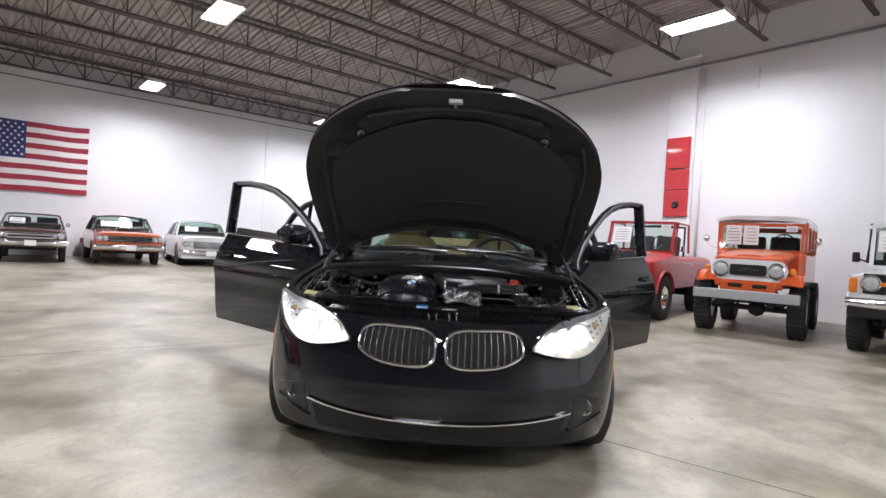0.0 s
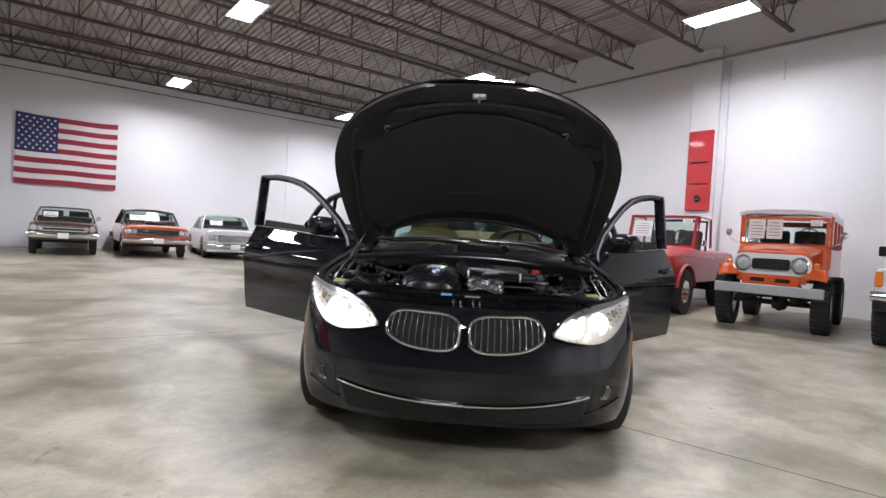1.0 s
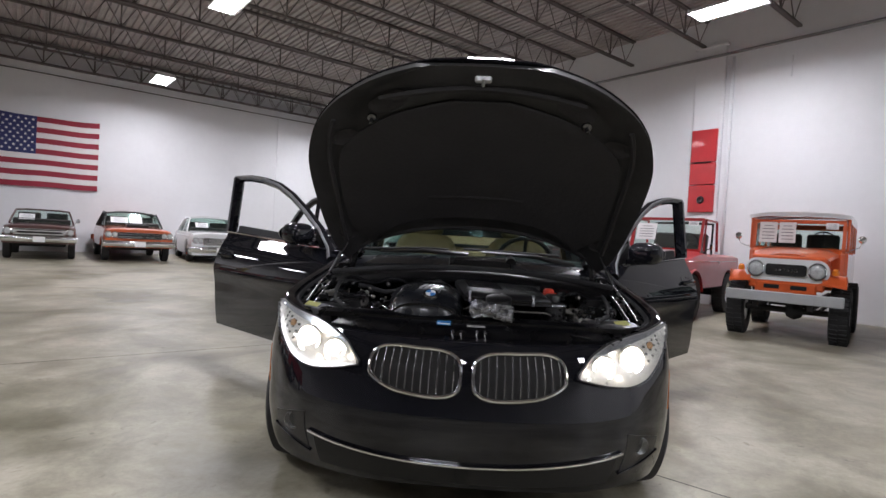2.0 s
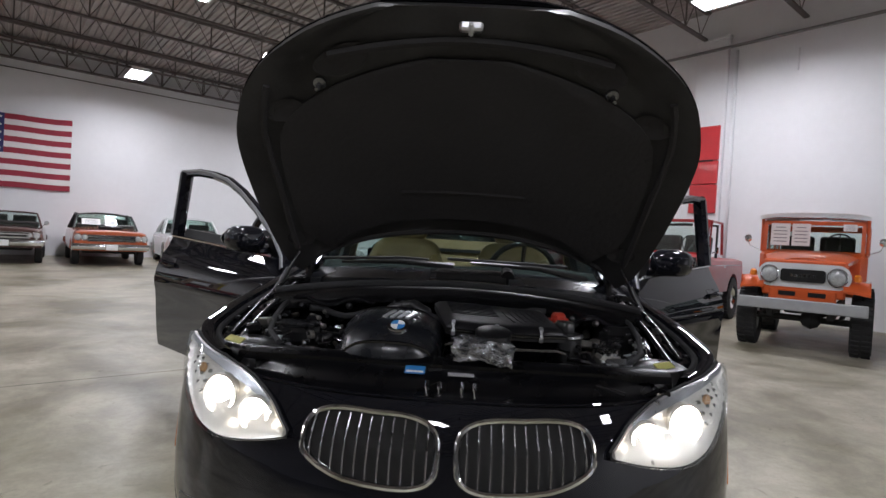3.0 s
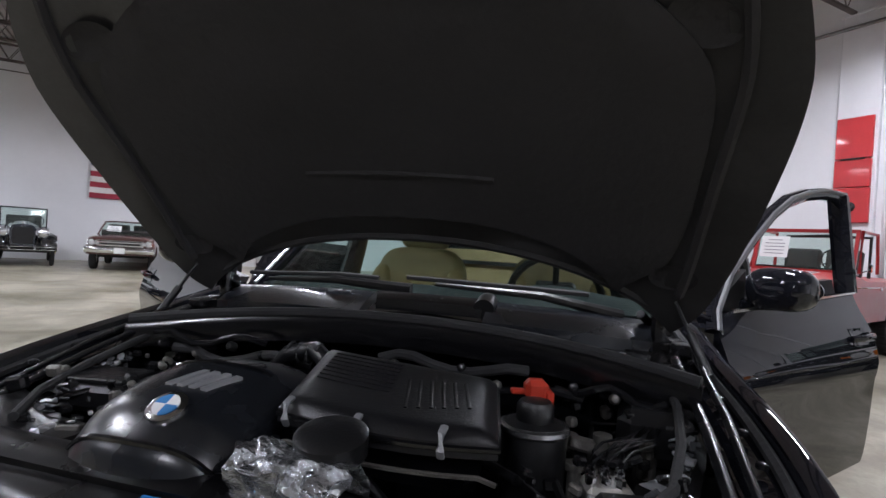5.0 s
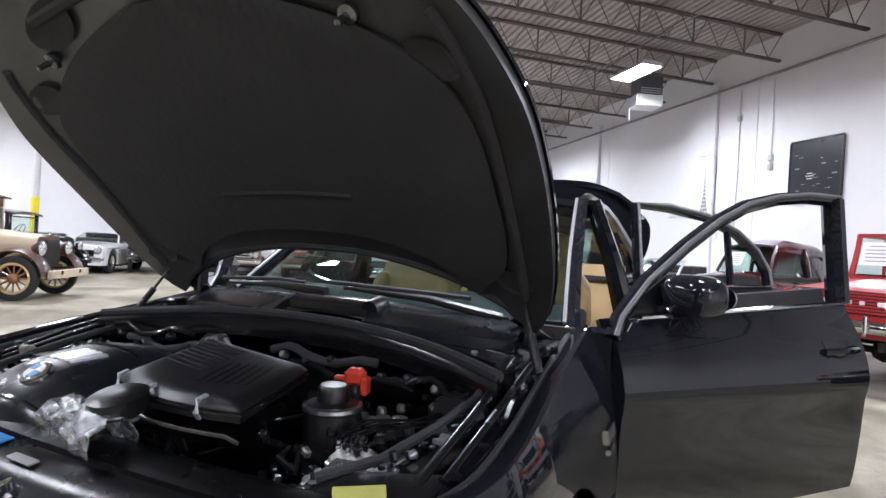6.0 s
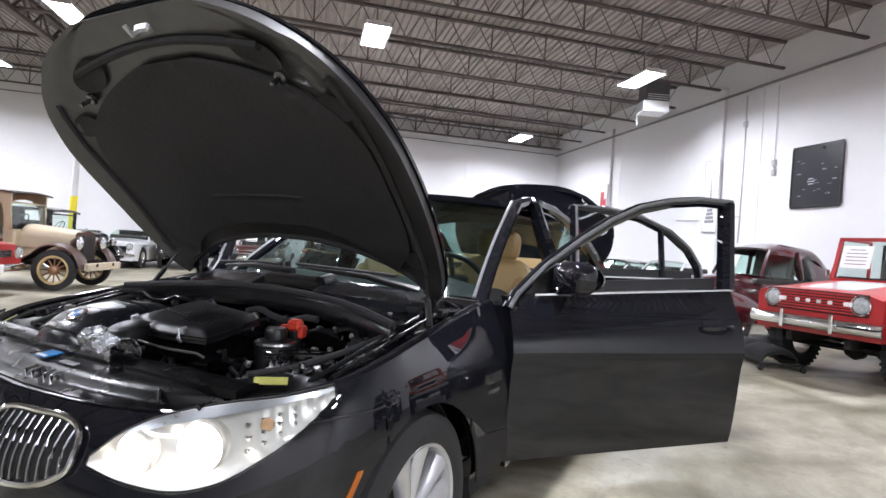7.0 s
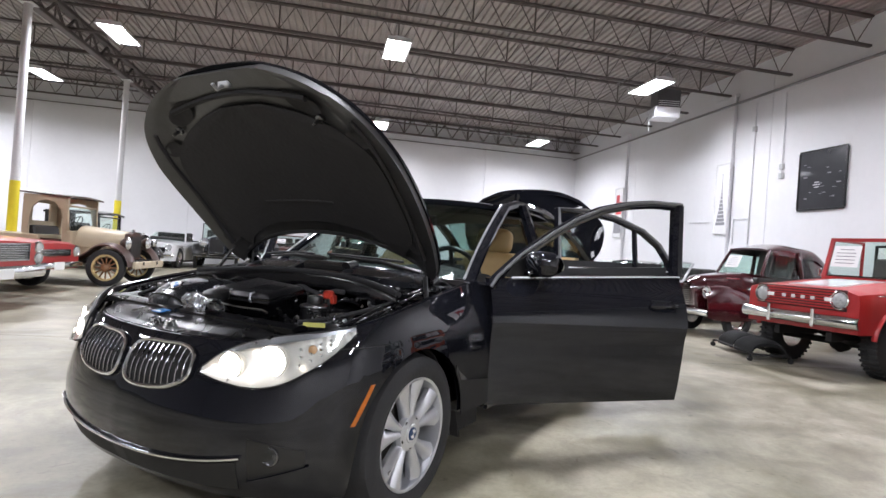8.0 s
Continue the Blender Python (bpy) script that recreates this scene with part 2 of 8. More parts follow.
    def mirror(self):
        """Adds the mirror image across x = 0."""
        n = len(self.v)
        self.v.extend([(-x, y, z) for x, y, z in self.v[:n]])
        m = len(self.f)
        self.f.extend([tuple(i + n for i in q[::-1]) for q in self.f[:m]])
        self.s.extend(self.s[:m])
        return self

    def data(self, name, material):
        me = bpy.data.meshes.new(name)
        me.from_pydata(self.v, [], self.f)
        me.polygons.foreach_set("use_smooth", self.s)
        for mt in material if isinstance(material, (list, tuple)) else (material,):
            me.materials.append(mt)
        bm = bmesh.new()
        bm.from_mesh(me)
        bmesh.ops.remove_doubles(bm, verts=bm.verts, dist=0.0002)
        bmesh.ops.recalc_face_normals(bm, faces=bm.faces)
        for e in bm.edges:
            if len(e.link_faces) == 2 and e.calc_face_angle(0) > 0.7:
                e.smooth = False
        bm.to_mesh(me)
        bm.free()
        return me


def part(name, m, material, parent, label=""):
    """One mesh object under a thing or a part."""
    ob = new(name, m.data(name, material) if isinstance(m, Mesh) else m)
    ob.parent = parent
    if label:
        ob["label"] = label
    return ob


def thing(name, label, category, m=None, group="", kind=""):
    """The Empty at a thing's base."""
    ob = new(name)
    ob.empty_display_size = 0.1
    if m is not None:
        ob.matrix_world = m
    return tagged(ob, label, category, group, kind)


def solid(name, m, material, label, category, group="", kind="", at=None):
    """A thing that is one mesh."""
    ob = new(name, m.data(name, material))
    if at is not None:
        ob.matrix_world = at
    return tagged(ob, label, category, group, kind)


def lerp(a, b, t):
    return a + (b - a) * t


def curve(points, x):
    """Smooth interpolation through (x, y) points."""
    if x <= points[0][0]:
        return points[0][1]
    for (x0, y0), (x1, y1) in zip(points, points[1:]):
        if x <= x1:
            t = (x - x0) / (x1 - x0)
            return lerp(y0, y1, t * t * (3 - 2 * t) * 0.5 + t * 0.5)
    return points[-1][1]


# ---- the hall ----
EAST, NORTH, WEST, SOUTH = 10.0, 18.1, -22.0, -14.0
DECK_Z, CHORD_Z = 6.0, 5.40

m = Mesh()
m.box(((EAST + WEST) / 2, (NORTH + SOUTH) / 2, -0.15), (EAST - WEST + 1, NORTH - SOUTH + 1, 0.3))
floor = solid("floor", m, CONCRETE, "mottled sealed grey concrete warehouse floor slab", "floor", kind="structure")

JOINT = mat("floor_joint", (0.11, 0.105, 0.09), 0.9, var=0.3, scale=12)


def floor_joint(x0, y0, x1, y1):
    """A sawn control joint, filled and slightly proud."""
    m = Mesh()
    L = math.hypot(x1 - x0, y1 - y0)
    n = max(8, int(L / 0.3))
    d = Vector((-(y1 - y0) / L, (x1 - x0) / L, 0))

    def fn(u, v):
        p = Vector((lerp(x0, x1, u), lerp(y0, y1, u), 0.0015 + 0.001 * (0.5 - abs(v - 0.5))))
        wob = 0.004 * noise.noise(p * 6)
        return p + d * ((v - 0.5) * 0.011 + wob)

    m.grid(fn, n, 2)
    ob = part("floor_joint", m, JOINT, floor, "dark filled control joint in the slab")
    return ob


floor_joint(0.72, 0.9, 1.95, -4.4)
floor_joint(-14.0, 3.6, 4.6, 3.05)
floor_joint(4.8, 3.04, 9.98, 2.9)


def wall(name, p0, p1, label, joints):
    """A tilt-up wall 0.25 thick from p0 to p1, inner face on the line, with sawn panel joints."""
    m = Mesh()
    a, b = Vector((*p0, 0)), Vector((*p1, 0))
    d = (b - a).normalized()
    out = Vector((-d.y, d.x, 0))
    H = 6.6
    cuts = [0.0] + sorted(joints) + [(b - a).length]
    for s0, s1 in zip(cuts, cuts[1:]):
        g = 0.003
        p, q = a + d * (s0 + g), a + d * (s1 - g)
        c = (p + q) / 2 + out * 0.125
        m.box((c.x, c.y, H / 2 - 0.02), (abs(q.x - p.x) if abs(d.x) > 0.5 else 0.25, abs(q.y - p.y) if abs(d.y) > 0.5 else 0.25, H), 0.008)
    c = (a + b) / 2 + out * 0.2
    m.box((c.x, c.y, H / 2 - 0.02), ((b - a).length if abs(d.x) > 0.5 else 0.1, (b - a).length if abs(d.y) > 0.5 else 0.1, H))
    return solid(name, m, WALL, label, "wall", kind="structure")


wall("wall_north", (WEST - 0.25, NORTH), (EAST + 0.25, NORTH), "tall white painted concrete panel wall behind a row of cars", [8.8, 12.5, 17.6, 28.4])
wall("wall_east", (EAST, NORTH), (EAST, SOUTH), "tall white painted concrete panel wall with pilasters", [4.6, 10.1, 20.5, 26.0])
wall("wall_south", (EAST + 0.25, SOUTH), (WEST - 0.25, SOUTH), "plain white painted wall closing the hall", [8, 16, 24])
wall("wall_west", (WEST, SOUTH), (WEST, NORTH), "plain white painted wall closing the hall", [8, 16, 24])


def pilaster(y, w=0.62, d=0.09):
    m = Mesh()
    m.box((EAST - d / 2 - 0.003, y, 2.72), (d, w, 5.44), 0.012)
    m.box((EAST - d / 2 - 0.012, y, 5.41), (d + 0.03, w + 0.06, 0.06), 0.008)
    return solid("pilaster", m, WALL, "shallow white painted wall pilaster", "pilaster", "wall pilasters", "structure")


for y in (-1.7, 3.87, 9.4, 14.3):
    pilaster(y)

# corrugated roof deck, ribs across the joists
m = Mesh()
pitch, x = 0.155, WEST
pts = []
while x < EAST:
    for dx, dz in ((0.0, 0.0), (0.075, 0.0), (0.092, 0.045), (0.138, 0.045)):
        pts.append((x + dx, dz))
    x += pitch
n = len(pts)
vs = [(px, SOUTH, DECK_Z + pz) for px, pz in pts] + [(px, NORTH, DECK_Z + pz) for px, pz in pts]
m.add(vs, [(i, i + 1, n + i + 1, n + i) for i in range(n - 1)])
m.box(((EAST + WEST) / 2, (NORTH + SOUTH) / 2, DECK_Z + 0.15), (EAST - WEST + 1, NORTH - SOUTH + 1, 0.1))
solid("ceiling", m, DECK, "dark ribbed steel roof deck above open joists", "ceiling", kind="structure")


def joist_mesh(length):
    """An open-web steel joist along x, bottom chord at z = 0."""
    m = Mesh()
    h = DECK_Z - CHORD_Z - 0.01
    for dy in (-0.028, 0.028):
        m.box((0, dy, 0.022), (length, 0.034, 0.044), 0.006)
        m.box((0, dy, h - 0.022), (length, 0.042, 0.044), 0.006)
    m.box((0, 0, 0.003), (length, 0.08, 0.006))
    k = int(length / 0.62)
    st = length / k
    for i in range(k):
        x0 = -length / 2 + i * st
        m.sweep([(x0, 0, h - 0.04), (x0 + st / 2, 0, 0.04)], 0.0095, 6)
        m.sweep([(x0 + st / 2, 0, 0.04), (x0 + st, 0, h - 0.04)], 0.0095, 6)
        if i % 2:
            m.box((x0 + st / 2, 0, h / 2), (0.028, 0.02, h - 0.06))
    return m


GIRDER_X = -5.57
span = EAST - 0.05 - GIRDER_X
jm = joist_mesh(span).data("roof_joist", STEEL_DARK)
jm2 = joist_mesh(GIRDER_X - WEST).data("roof_joist", STEEL_DARK)
y = 2.27 - 1.742 * 9
while y < NORTH - 0.1:
    for me, cx in ((jm, (EAST - 0.05 + GIRDER_X) / 2), (jm2, (GIRDER_X + WEST) / 2)):
        ob = new("roof_joist", me)
        ob.location = (cx, y, CHORD_Z)
        tagged(ob, "dark open-web steel roof joist under the deck", "joist", "roof joists", "structure")
    y += 1.742
# the joist against the flag wall
ob = new("roof_joist", jm)
ob.location = ((EAST - 0.05 + GIRDER_X) / 2, NORTH - 0.32, CHORD_Z - 0.02)
tagged(ob, "dark open-web steel roof joist close to the wall", "joist", "roof joists", "structure")

# joist girder on the columns
m = Mesh()
for dz, w in ((0.0, 0.17), (0.62, 0.17)):
    m.box((GIRDER_X, (NORTH + SOUTH) / 2, CHORD_Z - 0.1 + dz * 0.72), (w, NORTH - SOUTH - 0.02, 0.09), 0.01)
yy = SOUTH + 0.4
while yy < NORTH - 0.9:
    m.sweep([(GIRDER_X, yy, CHORD_Z - 0.08), (GIRDER_X, yy + 0.43, CHORD_Z + 0.3)], 0.03, 4)
    m.sweep([(GIRDER_X, yy + 0.43, CHORD_Z + 0.3), (GIRDER_X, yy + 0.87, CHORD_Z - 0.08)], 0.03, 4)
    yy += 0.87
solid("roof_girder", m, STEEL_DARK, "dark steel joist girder carried on the columns", "girder", kind="structure")


def column(x, y):
    t = thing("column", "white steel column with a yellow painted foot", "column", pose(x, y, 0), "steel columns", "structure")
    m = Mesh()
    m.cyl((0, 0, 1.83), (0, 0, 5.26), 0.075, n=20)
    m.box((0, 0, 5.262), (0.26, 0.26, 0.02), 0.004)
    part("shaft", m, COLUMN_WHITE, t)
    m = Mesh()
    m.cyl((0, 0, 0.012), (0, 0, 1.83), 0.086, n=20)
    part("yellow_sleeve", m, YELLOW, t, "yellow painted crash sleeve")
    m = Mesh()
    m.box((0, 0, 0.006), (0.32, 0.32, 0.012), 0.003)
    part("base_plate", m, STEEL_DARK, t)


column(GIRDER_X, 9.35)
column(GIRDER_X, 14.35)


def hall_lamp(x, y, z=5.1, glow=True):
    """A high-bay fluorescent fitting: housing, six tubes, wire hangers and a real light below."""
    t = thing("ceiling_lamp", "bright six-tube fluorescent high-bay lamp hung on wires", "ceiling lamp", pose(x, y, z), "hall lamps")
    W, L = 0.52, 1.12
    m = Mesh()
    m.prism([(-W / 2, 0.0), (-W / 2 + 0.05, 0.07), (-0.06, 0.10), (0.06, 0.10), (W / 2 - 0.05, 0.07), (W / 2, 0.0), (W / 2 - 0.01, 0.0), (0.055, 0.085), (-0.055, 0.085), (-W / 2 + 0.01, 0.0)], L, (0, L / 2, 0))
    m.box((0, L / 2 - 0.005, 0.045), (W - 0.06, 0.012, 0.085), 0.003)
    m.box((0, -L / 2 + 0.005, 0.045), (W - 0.06, 0.012, 0.085), 0.003)
    part("housing", m, LAMP_BODY, t)
    for i in range(6):
        m = Mesh()
        px = (i - 2.5) * 0.078
        m.cyl((px, -L / 2 + 0.02, 0.022), (px, L / 2 - 0.02, 0.022), 0.02, n=10)
        part("tube", m, LAMP_GLOW, t)
    for sy in (-0.38, 0.38):
        m = Mesh()
        m.cyl((0, sy, 0.06), (0, sy, DECK_Z + 0.01 - z), 0.004, n=6)
        part("hanger_wire", m, CONDUIT, t)
    li = bpy.data.lights.new("lamp_light", "AREA")
    li.shape, li.size, li.size_y, li.energy = "RECTANGLE", W, L, LAMP_POWER
    li.color = (0.925, 0.97, 1.0)
    li.spread = radians(164)
    lo = new("lamp_light", li)
    lo.parent = t
    lo.location = (0, 0, -0.02)
    return t


# entries from (1.0, 0.5) on are unseen; the last is added to brighten wall_north
for x, y in ((1.5, 8.6), (1.75, 15.6), (7.3, 15.5), (7.3, 8.6), (7.62, 2.55), (-4.2, 10.0), (-7.6, 14.2), (1.0, 0.5), (1.3, -6.2), (6.8, -9.0), (7.2, -11.0), (1.6, -11.6), (-4.6, 3.0), (-4.6, -4.4), (-10.5, 9.0), (-10.5, 2.0), (-16.5, 12.0), (-11.5, 15.4)):
    hall_lamp(x, y)


HEATER_GREY = mat("heater_grey_steel", (0.11, 0.11, 0.12), 0.5, 0.2, var=0.25, scale=5)


def unit_heater():
    t = thing("unit_heater", "white and grey louvred unit heater hung below the joists", "heater", pose(8.35, 9.65, 4.75, 0, 0, -12))
    m = Mesh()
    m.box((0, 0, 0.13), (0.62, 0.52, 0.26), 0.02)
    part("casing", m, LAMP_BODY, t)
    m = Mesh()
    m.box((0.02, 0, 0.49), (0.56, 0.50, 0.46), 0.015)
    up = part("burner_box", m, HEATER_GREY, t, "dark grey slotted upper casing")
    for i in range(3):
        m = Mesh()
        m.box((0.02, -0.252, 0.30 + 0.05 * i), (0.50, 0.012, 0.014), 0.003)
        part("slot_lip", m, LAMP_BODY, up)
    for i in range(7):
        m = Mesh()
        m.box((-0.325, 0, 0.05 + i * 0.032), (0.03, 0.46, 0.006), 0.0, Matrix.Rotation(radians(-35), 3, "Y"))
        part("louvre", m, GALV, t)
    m = Mesh()
    m.cyl((0.1, 0.1, 0.70), (0.1, 0.1, 1.2), 0.07, n=14)
    part("flue", m, GALV, t)
    for sx, sy in ((-0.25, -0.2), (-0.25, 0.2), (0.25, -0.2), (0.25, 0.2)):
        m = Mesh()
        m.cyl((sx, sy, 0.70), (sx, sy, DECK_Z + 0.02 - 4.75), 0.006, n=6)
        part("hanger", m, CONDUIT, t)
    m = Mesh()
    m.sweep([(-0.28, 0.2, 0.02), (-0.29, 0.2, -0.12), (-0.27, 0.21, -0.26)], 0.014, 8)
    part("drain_hose", m, COLUMN_WHITE, t)


unit_heater()


def run(name, path, r, material, label, category):
    m = Mesh()
    m.sweep(path, r, 8)
    return solid(name, m, material, label, category, kind="structure")


run("conduit", [(EAST - 0.13, SOUTH + 0.02, 5.17), (EAST - 0.13, NORTH - 0.02, 5.17)], 0.03, CONDUIT, "dark sprinkler pipe along the top of the wall", "pipe")
run("conduit", [(WEST + 0.02, NORTH - 0.07, 5.14), (EAST - 0.2, NORTH - 0.07, 5.2)], 0.016, STEEL_DARK, "thin dark conduit along the top of the wall", "conduit")
run("conduit", [(EAST - 0.05, 3.42, 0.02), (EAST - 0.05, 3.42, 5.1)], 0.034, WALL, "white painted vertical pipe on the wall", "pipe")
run("conduit", [(EAST - 0.03, 8.45, 1.75), (EAST - 0.03, 8.45, 5.1)], 0.014, WALL, "thin white painted conduit down the wall", "conduit")
run("conduit", [(EAST - 0.03, 7.6, 3.2), (EAST - 0.03, 7.6, 5.1)], 0.012, WALL, "thin white painted conduit down the wall", "conduit")
run("conduit", [(EAST - 0.03, 8.95, 1.75), (EAST - 0.03, 8.95, 2.35), (EAST - 0.03, 8.5, 2.36)], 0.014, COLUMN_WHITE, "thin bent conduit on the wall", "conduit")
run("conduit", [(EAST - 0.03, 9.8, 2.32), (EAST - 0.03, 10.6, 2.34)], 0.012, COLUMN_WHITE, "thin conduit on the wall", "conduit")
run("conduit", [(EAST - 0.05, 2.35, 4.5), (EAST - 0.05, 2.35, 4.9)], 0.012, WALL, "short conduit stub on the wall", "conduit")


run("conduit", [(6.45, 3.2, 5.34), (6.7, 6.2, 5.33), (7.05, 10.4, 5.34), (7.1, 14.5, 5.36)], 0.012, STEEL_DARK, "thin gas pipe slung under the joists", "pipe")


run("gas_pipe", [(6.9, 9.5, 5.37), (6.88, 5.0, 5.37), (6.86, -6.0, 5.37), (6.86, -13.9, 5.37)], 0.014, CONDUIT, "thin gas pipe strapped under the roof joists", "pipe")


def junction_box(y, z):
    t = thing("junction_box", "small pale electrical box on the wall", "electrical box", pose(EAST - 0.03, y, z))
    m = Mesh()
    m.box((0, 0, 0), (0.055, 0.1, 0.13), 0.008)
    part("box_body", m, COLUMN_WHITE, t)
    m = Mesh()
    m.box((-0.031, 0, 0), (0.008, 0.085, 0.115), 0.003)
    part("box_cover", m, GALV, t)


junction_box(8.45, 4.45)
junction_box(7.6, 3.25)
junction_box(7.6, 3.45)


# ---- wall pictures and signs ----
def flag():
    t = thing("flag", "large cotton stars and stripes flag pinned to the wall", "flag", pose(-2.02, NORTH - 0.035, 1.87))
    W, H = 2.56, 2.08

    def skin(x, z, off=0.0):
        s = 0.018 * math.sin(x * 5.1 + z * 1.7) + 0.012 * math.sin(x * 11.3 - z * 2.3)
        sag = -0.05 * math.sin(math.pi * x / W) * (z / H) ** 2 - 0.03 * math.sin(3 * math.pi * x / W) * 0.3
        return Vector((x, -0.012 + s * 0.5 - off, z + sag + 0.05 * x / W * 0.4))

    sh = H / 13
    for i in range(13):
        z0 = H - (i + 1) * sh
        x0 = 1.02 if i < 7 else 0.0
        m = Mesh()
        m.slab(lambda u, v: skin(lerp(x0, W, u), z0 + v * sh), 24, 3, (0, 0.004, 0))
        part("stripe", m, FLAG_RED if i % 2 == 0 else FLAG_WHITE, t)
    m = Mesh()
    m.slab(lambda u, v: skin(u * 1.02, H - 7 * sh * (1 - v), 0.0), 14, 12, (0, 0.004, 0))
    canton = part("canton", m, FLAG_BLUE, t, "blue field with white stars")
    star = []
    for k in range(10):
        r = 0.043 if k % 2 == 0 else 0.02
        star.append((r * math.sin(k * math.pi / 5), r * math.cos(k * math.pi / 5)))
    for row in range(9):
        for col in range(6 if row % 2 == 0 else 5):
            x = 0.085 + (col + (0 if row % 2 == 0 else 0.5)) * 0.17
            z = H - 0.11 - row * (7 * sh - 0.22) / 8
            p = skin(x, z, 0.0)
            m = Mesh()
            m.prism(star, 0.003, (p.x, p.y - 0.0045, p.z))
            part("star", m, FLAG_WHITE, canton)


flag()


def framed(name, label, y, z, w, h, face, border_mat, lines, gap=0.0):
    t = thing(name, label, "poster", pose(EAST - 0.028 - gap, y, z))
    m = Mesh()
    for dy, dz, sy, sz in ((0, h / 2, w, 0.035), (0, -h / 2, w, 0.035), (w / 2, 0, 0.035, h - 0.036), (-w / 2, 0, 0.035, h - 0.036)):
        m.box((0, dy, dz), (0.04, sy, sz), 0.006)
    part("poster_frame", m, border_mat, t)
    m = Mesh()
    m.box((0.004, 0, 0), (0.02, w - 0.02, h - 0.02), 0.002)
    sheet = part("poster_sheet", m, face, t)
    for py, pz, sy, sz, mt in lines:
        m = Mesh()
        m.box((-0.0085, py, pz), (0.003, sy, sz), 0.0)
        part("print_mark", m, mt, sheet)
    return t


POSTER_BLACK = mat("poster_black", (0.018, 0.02, 0.026), 0.3, coat=0.2, var=0.4, scale=2.5, bump=0.25, bump_scale=3)
PANEL_RED = mat("red_sheet_metal", (0.52, 0.035, 0.04), 0.35, coat=0.4, var=0.2, scale=3)
PANEL_WHITE = mat("poster_white", (0.72, 0.72, 0.73), 0.5, var=0.08, scale=4)
rng = random.Random(4)
marks = [(rng.uniform(-0.45, 0.45), rng.uniform(-0.45, 0.45), rng.uniform(0.02, 0.1), rng.uniform(0.008, 0.03), INK) for _ in range(16)]
marks += [(0.1, -0.1 + 0.05 * k, 0.16 - 0.05 * abs(k), 0.02, mat("print_pale", (0.5, 0.5, 0.52), 0.5)) for k in (-1, 0, 1)]
framed("wall_poster", "large black glossy poster in a thin black frame", 6.60, 3.06, 1.06, 1.2, POSTER_BLACK, BLACK_PLASTIC, marks)
tower = []
for k in range(14):
    f = k / 13
    tower.append((0, -0.62 + f * 1.2, 0.30 * (1 - f) ** 2.2 + 0.015, 0.075, INK))
framed("wall_poster", "tall pale poster of a lattice tower", 9.28, 2.87, 0.46, 1.72, PANEL_WHITE, COLUMN_WHITE, tower, 0.095)
framed("wall_poster", "narrow poster with a red figure shape on white", 14.25, 2.8, 0.5, 1.65, PANEL_WHITE, COLUMN_WHITE,
       [(0.05, 0.45, 0.2, 0.3, PANEL_RED), (-0.02, 0.15, 0.36, 0.42, PANEL_RED), (0.0, -0.45, 0.42, 0.5, INK)], 0.095)


def red_panel():
    """A red locker door hung on the pilaster."""
    t = thing("wall_panel", "red painted steel panel in three sections with a round boss", "wall panel", pose(EAST - 0.125, 3.88, 1.92))
    for z0, z1 in ((0.0, 0.572), (0.582, 1.045), (1.055, 1.74)):
        m = Mesh()
        m.box((0, 0, (z0 + z1) / 2), (0.05, 0.54, z1 - z0), 0.015)
        part("panel_section", m, PANEL_RED, t)
    m = Mesh()
    m.lathe([(0, 0.0), (0.02, 0.03), (0.035, 0.055), (0.02, 0.075), (0, 0.085)], (-0.022, 0.0, 0.26), (-1, 0, 0), 20)
    part("boss", m, BLACK_PLASTIC, t, "dark round boss")
    m = Mesh()
    m.box((-0.03, 0, 1.05), (0.02, 0.36, 0.03), 0.008)
    part("slot", m, BLACK_PLASTIC, t)


red_panel()


# ---- parked vehicles: shared builders (front at y = 0, facing -y) ----
WHEELS = {}


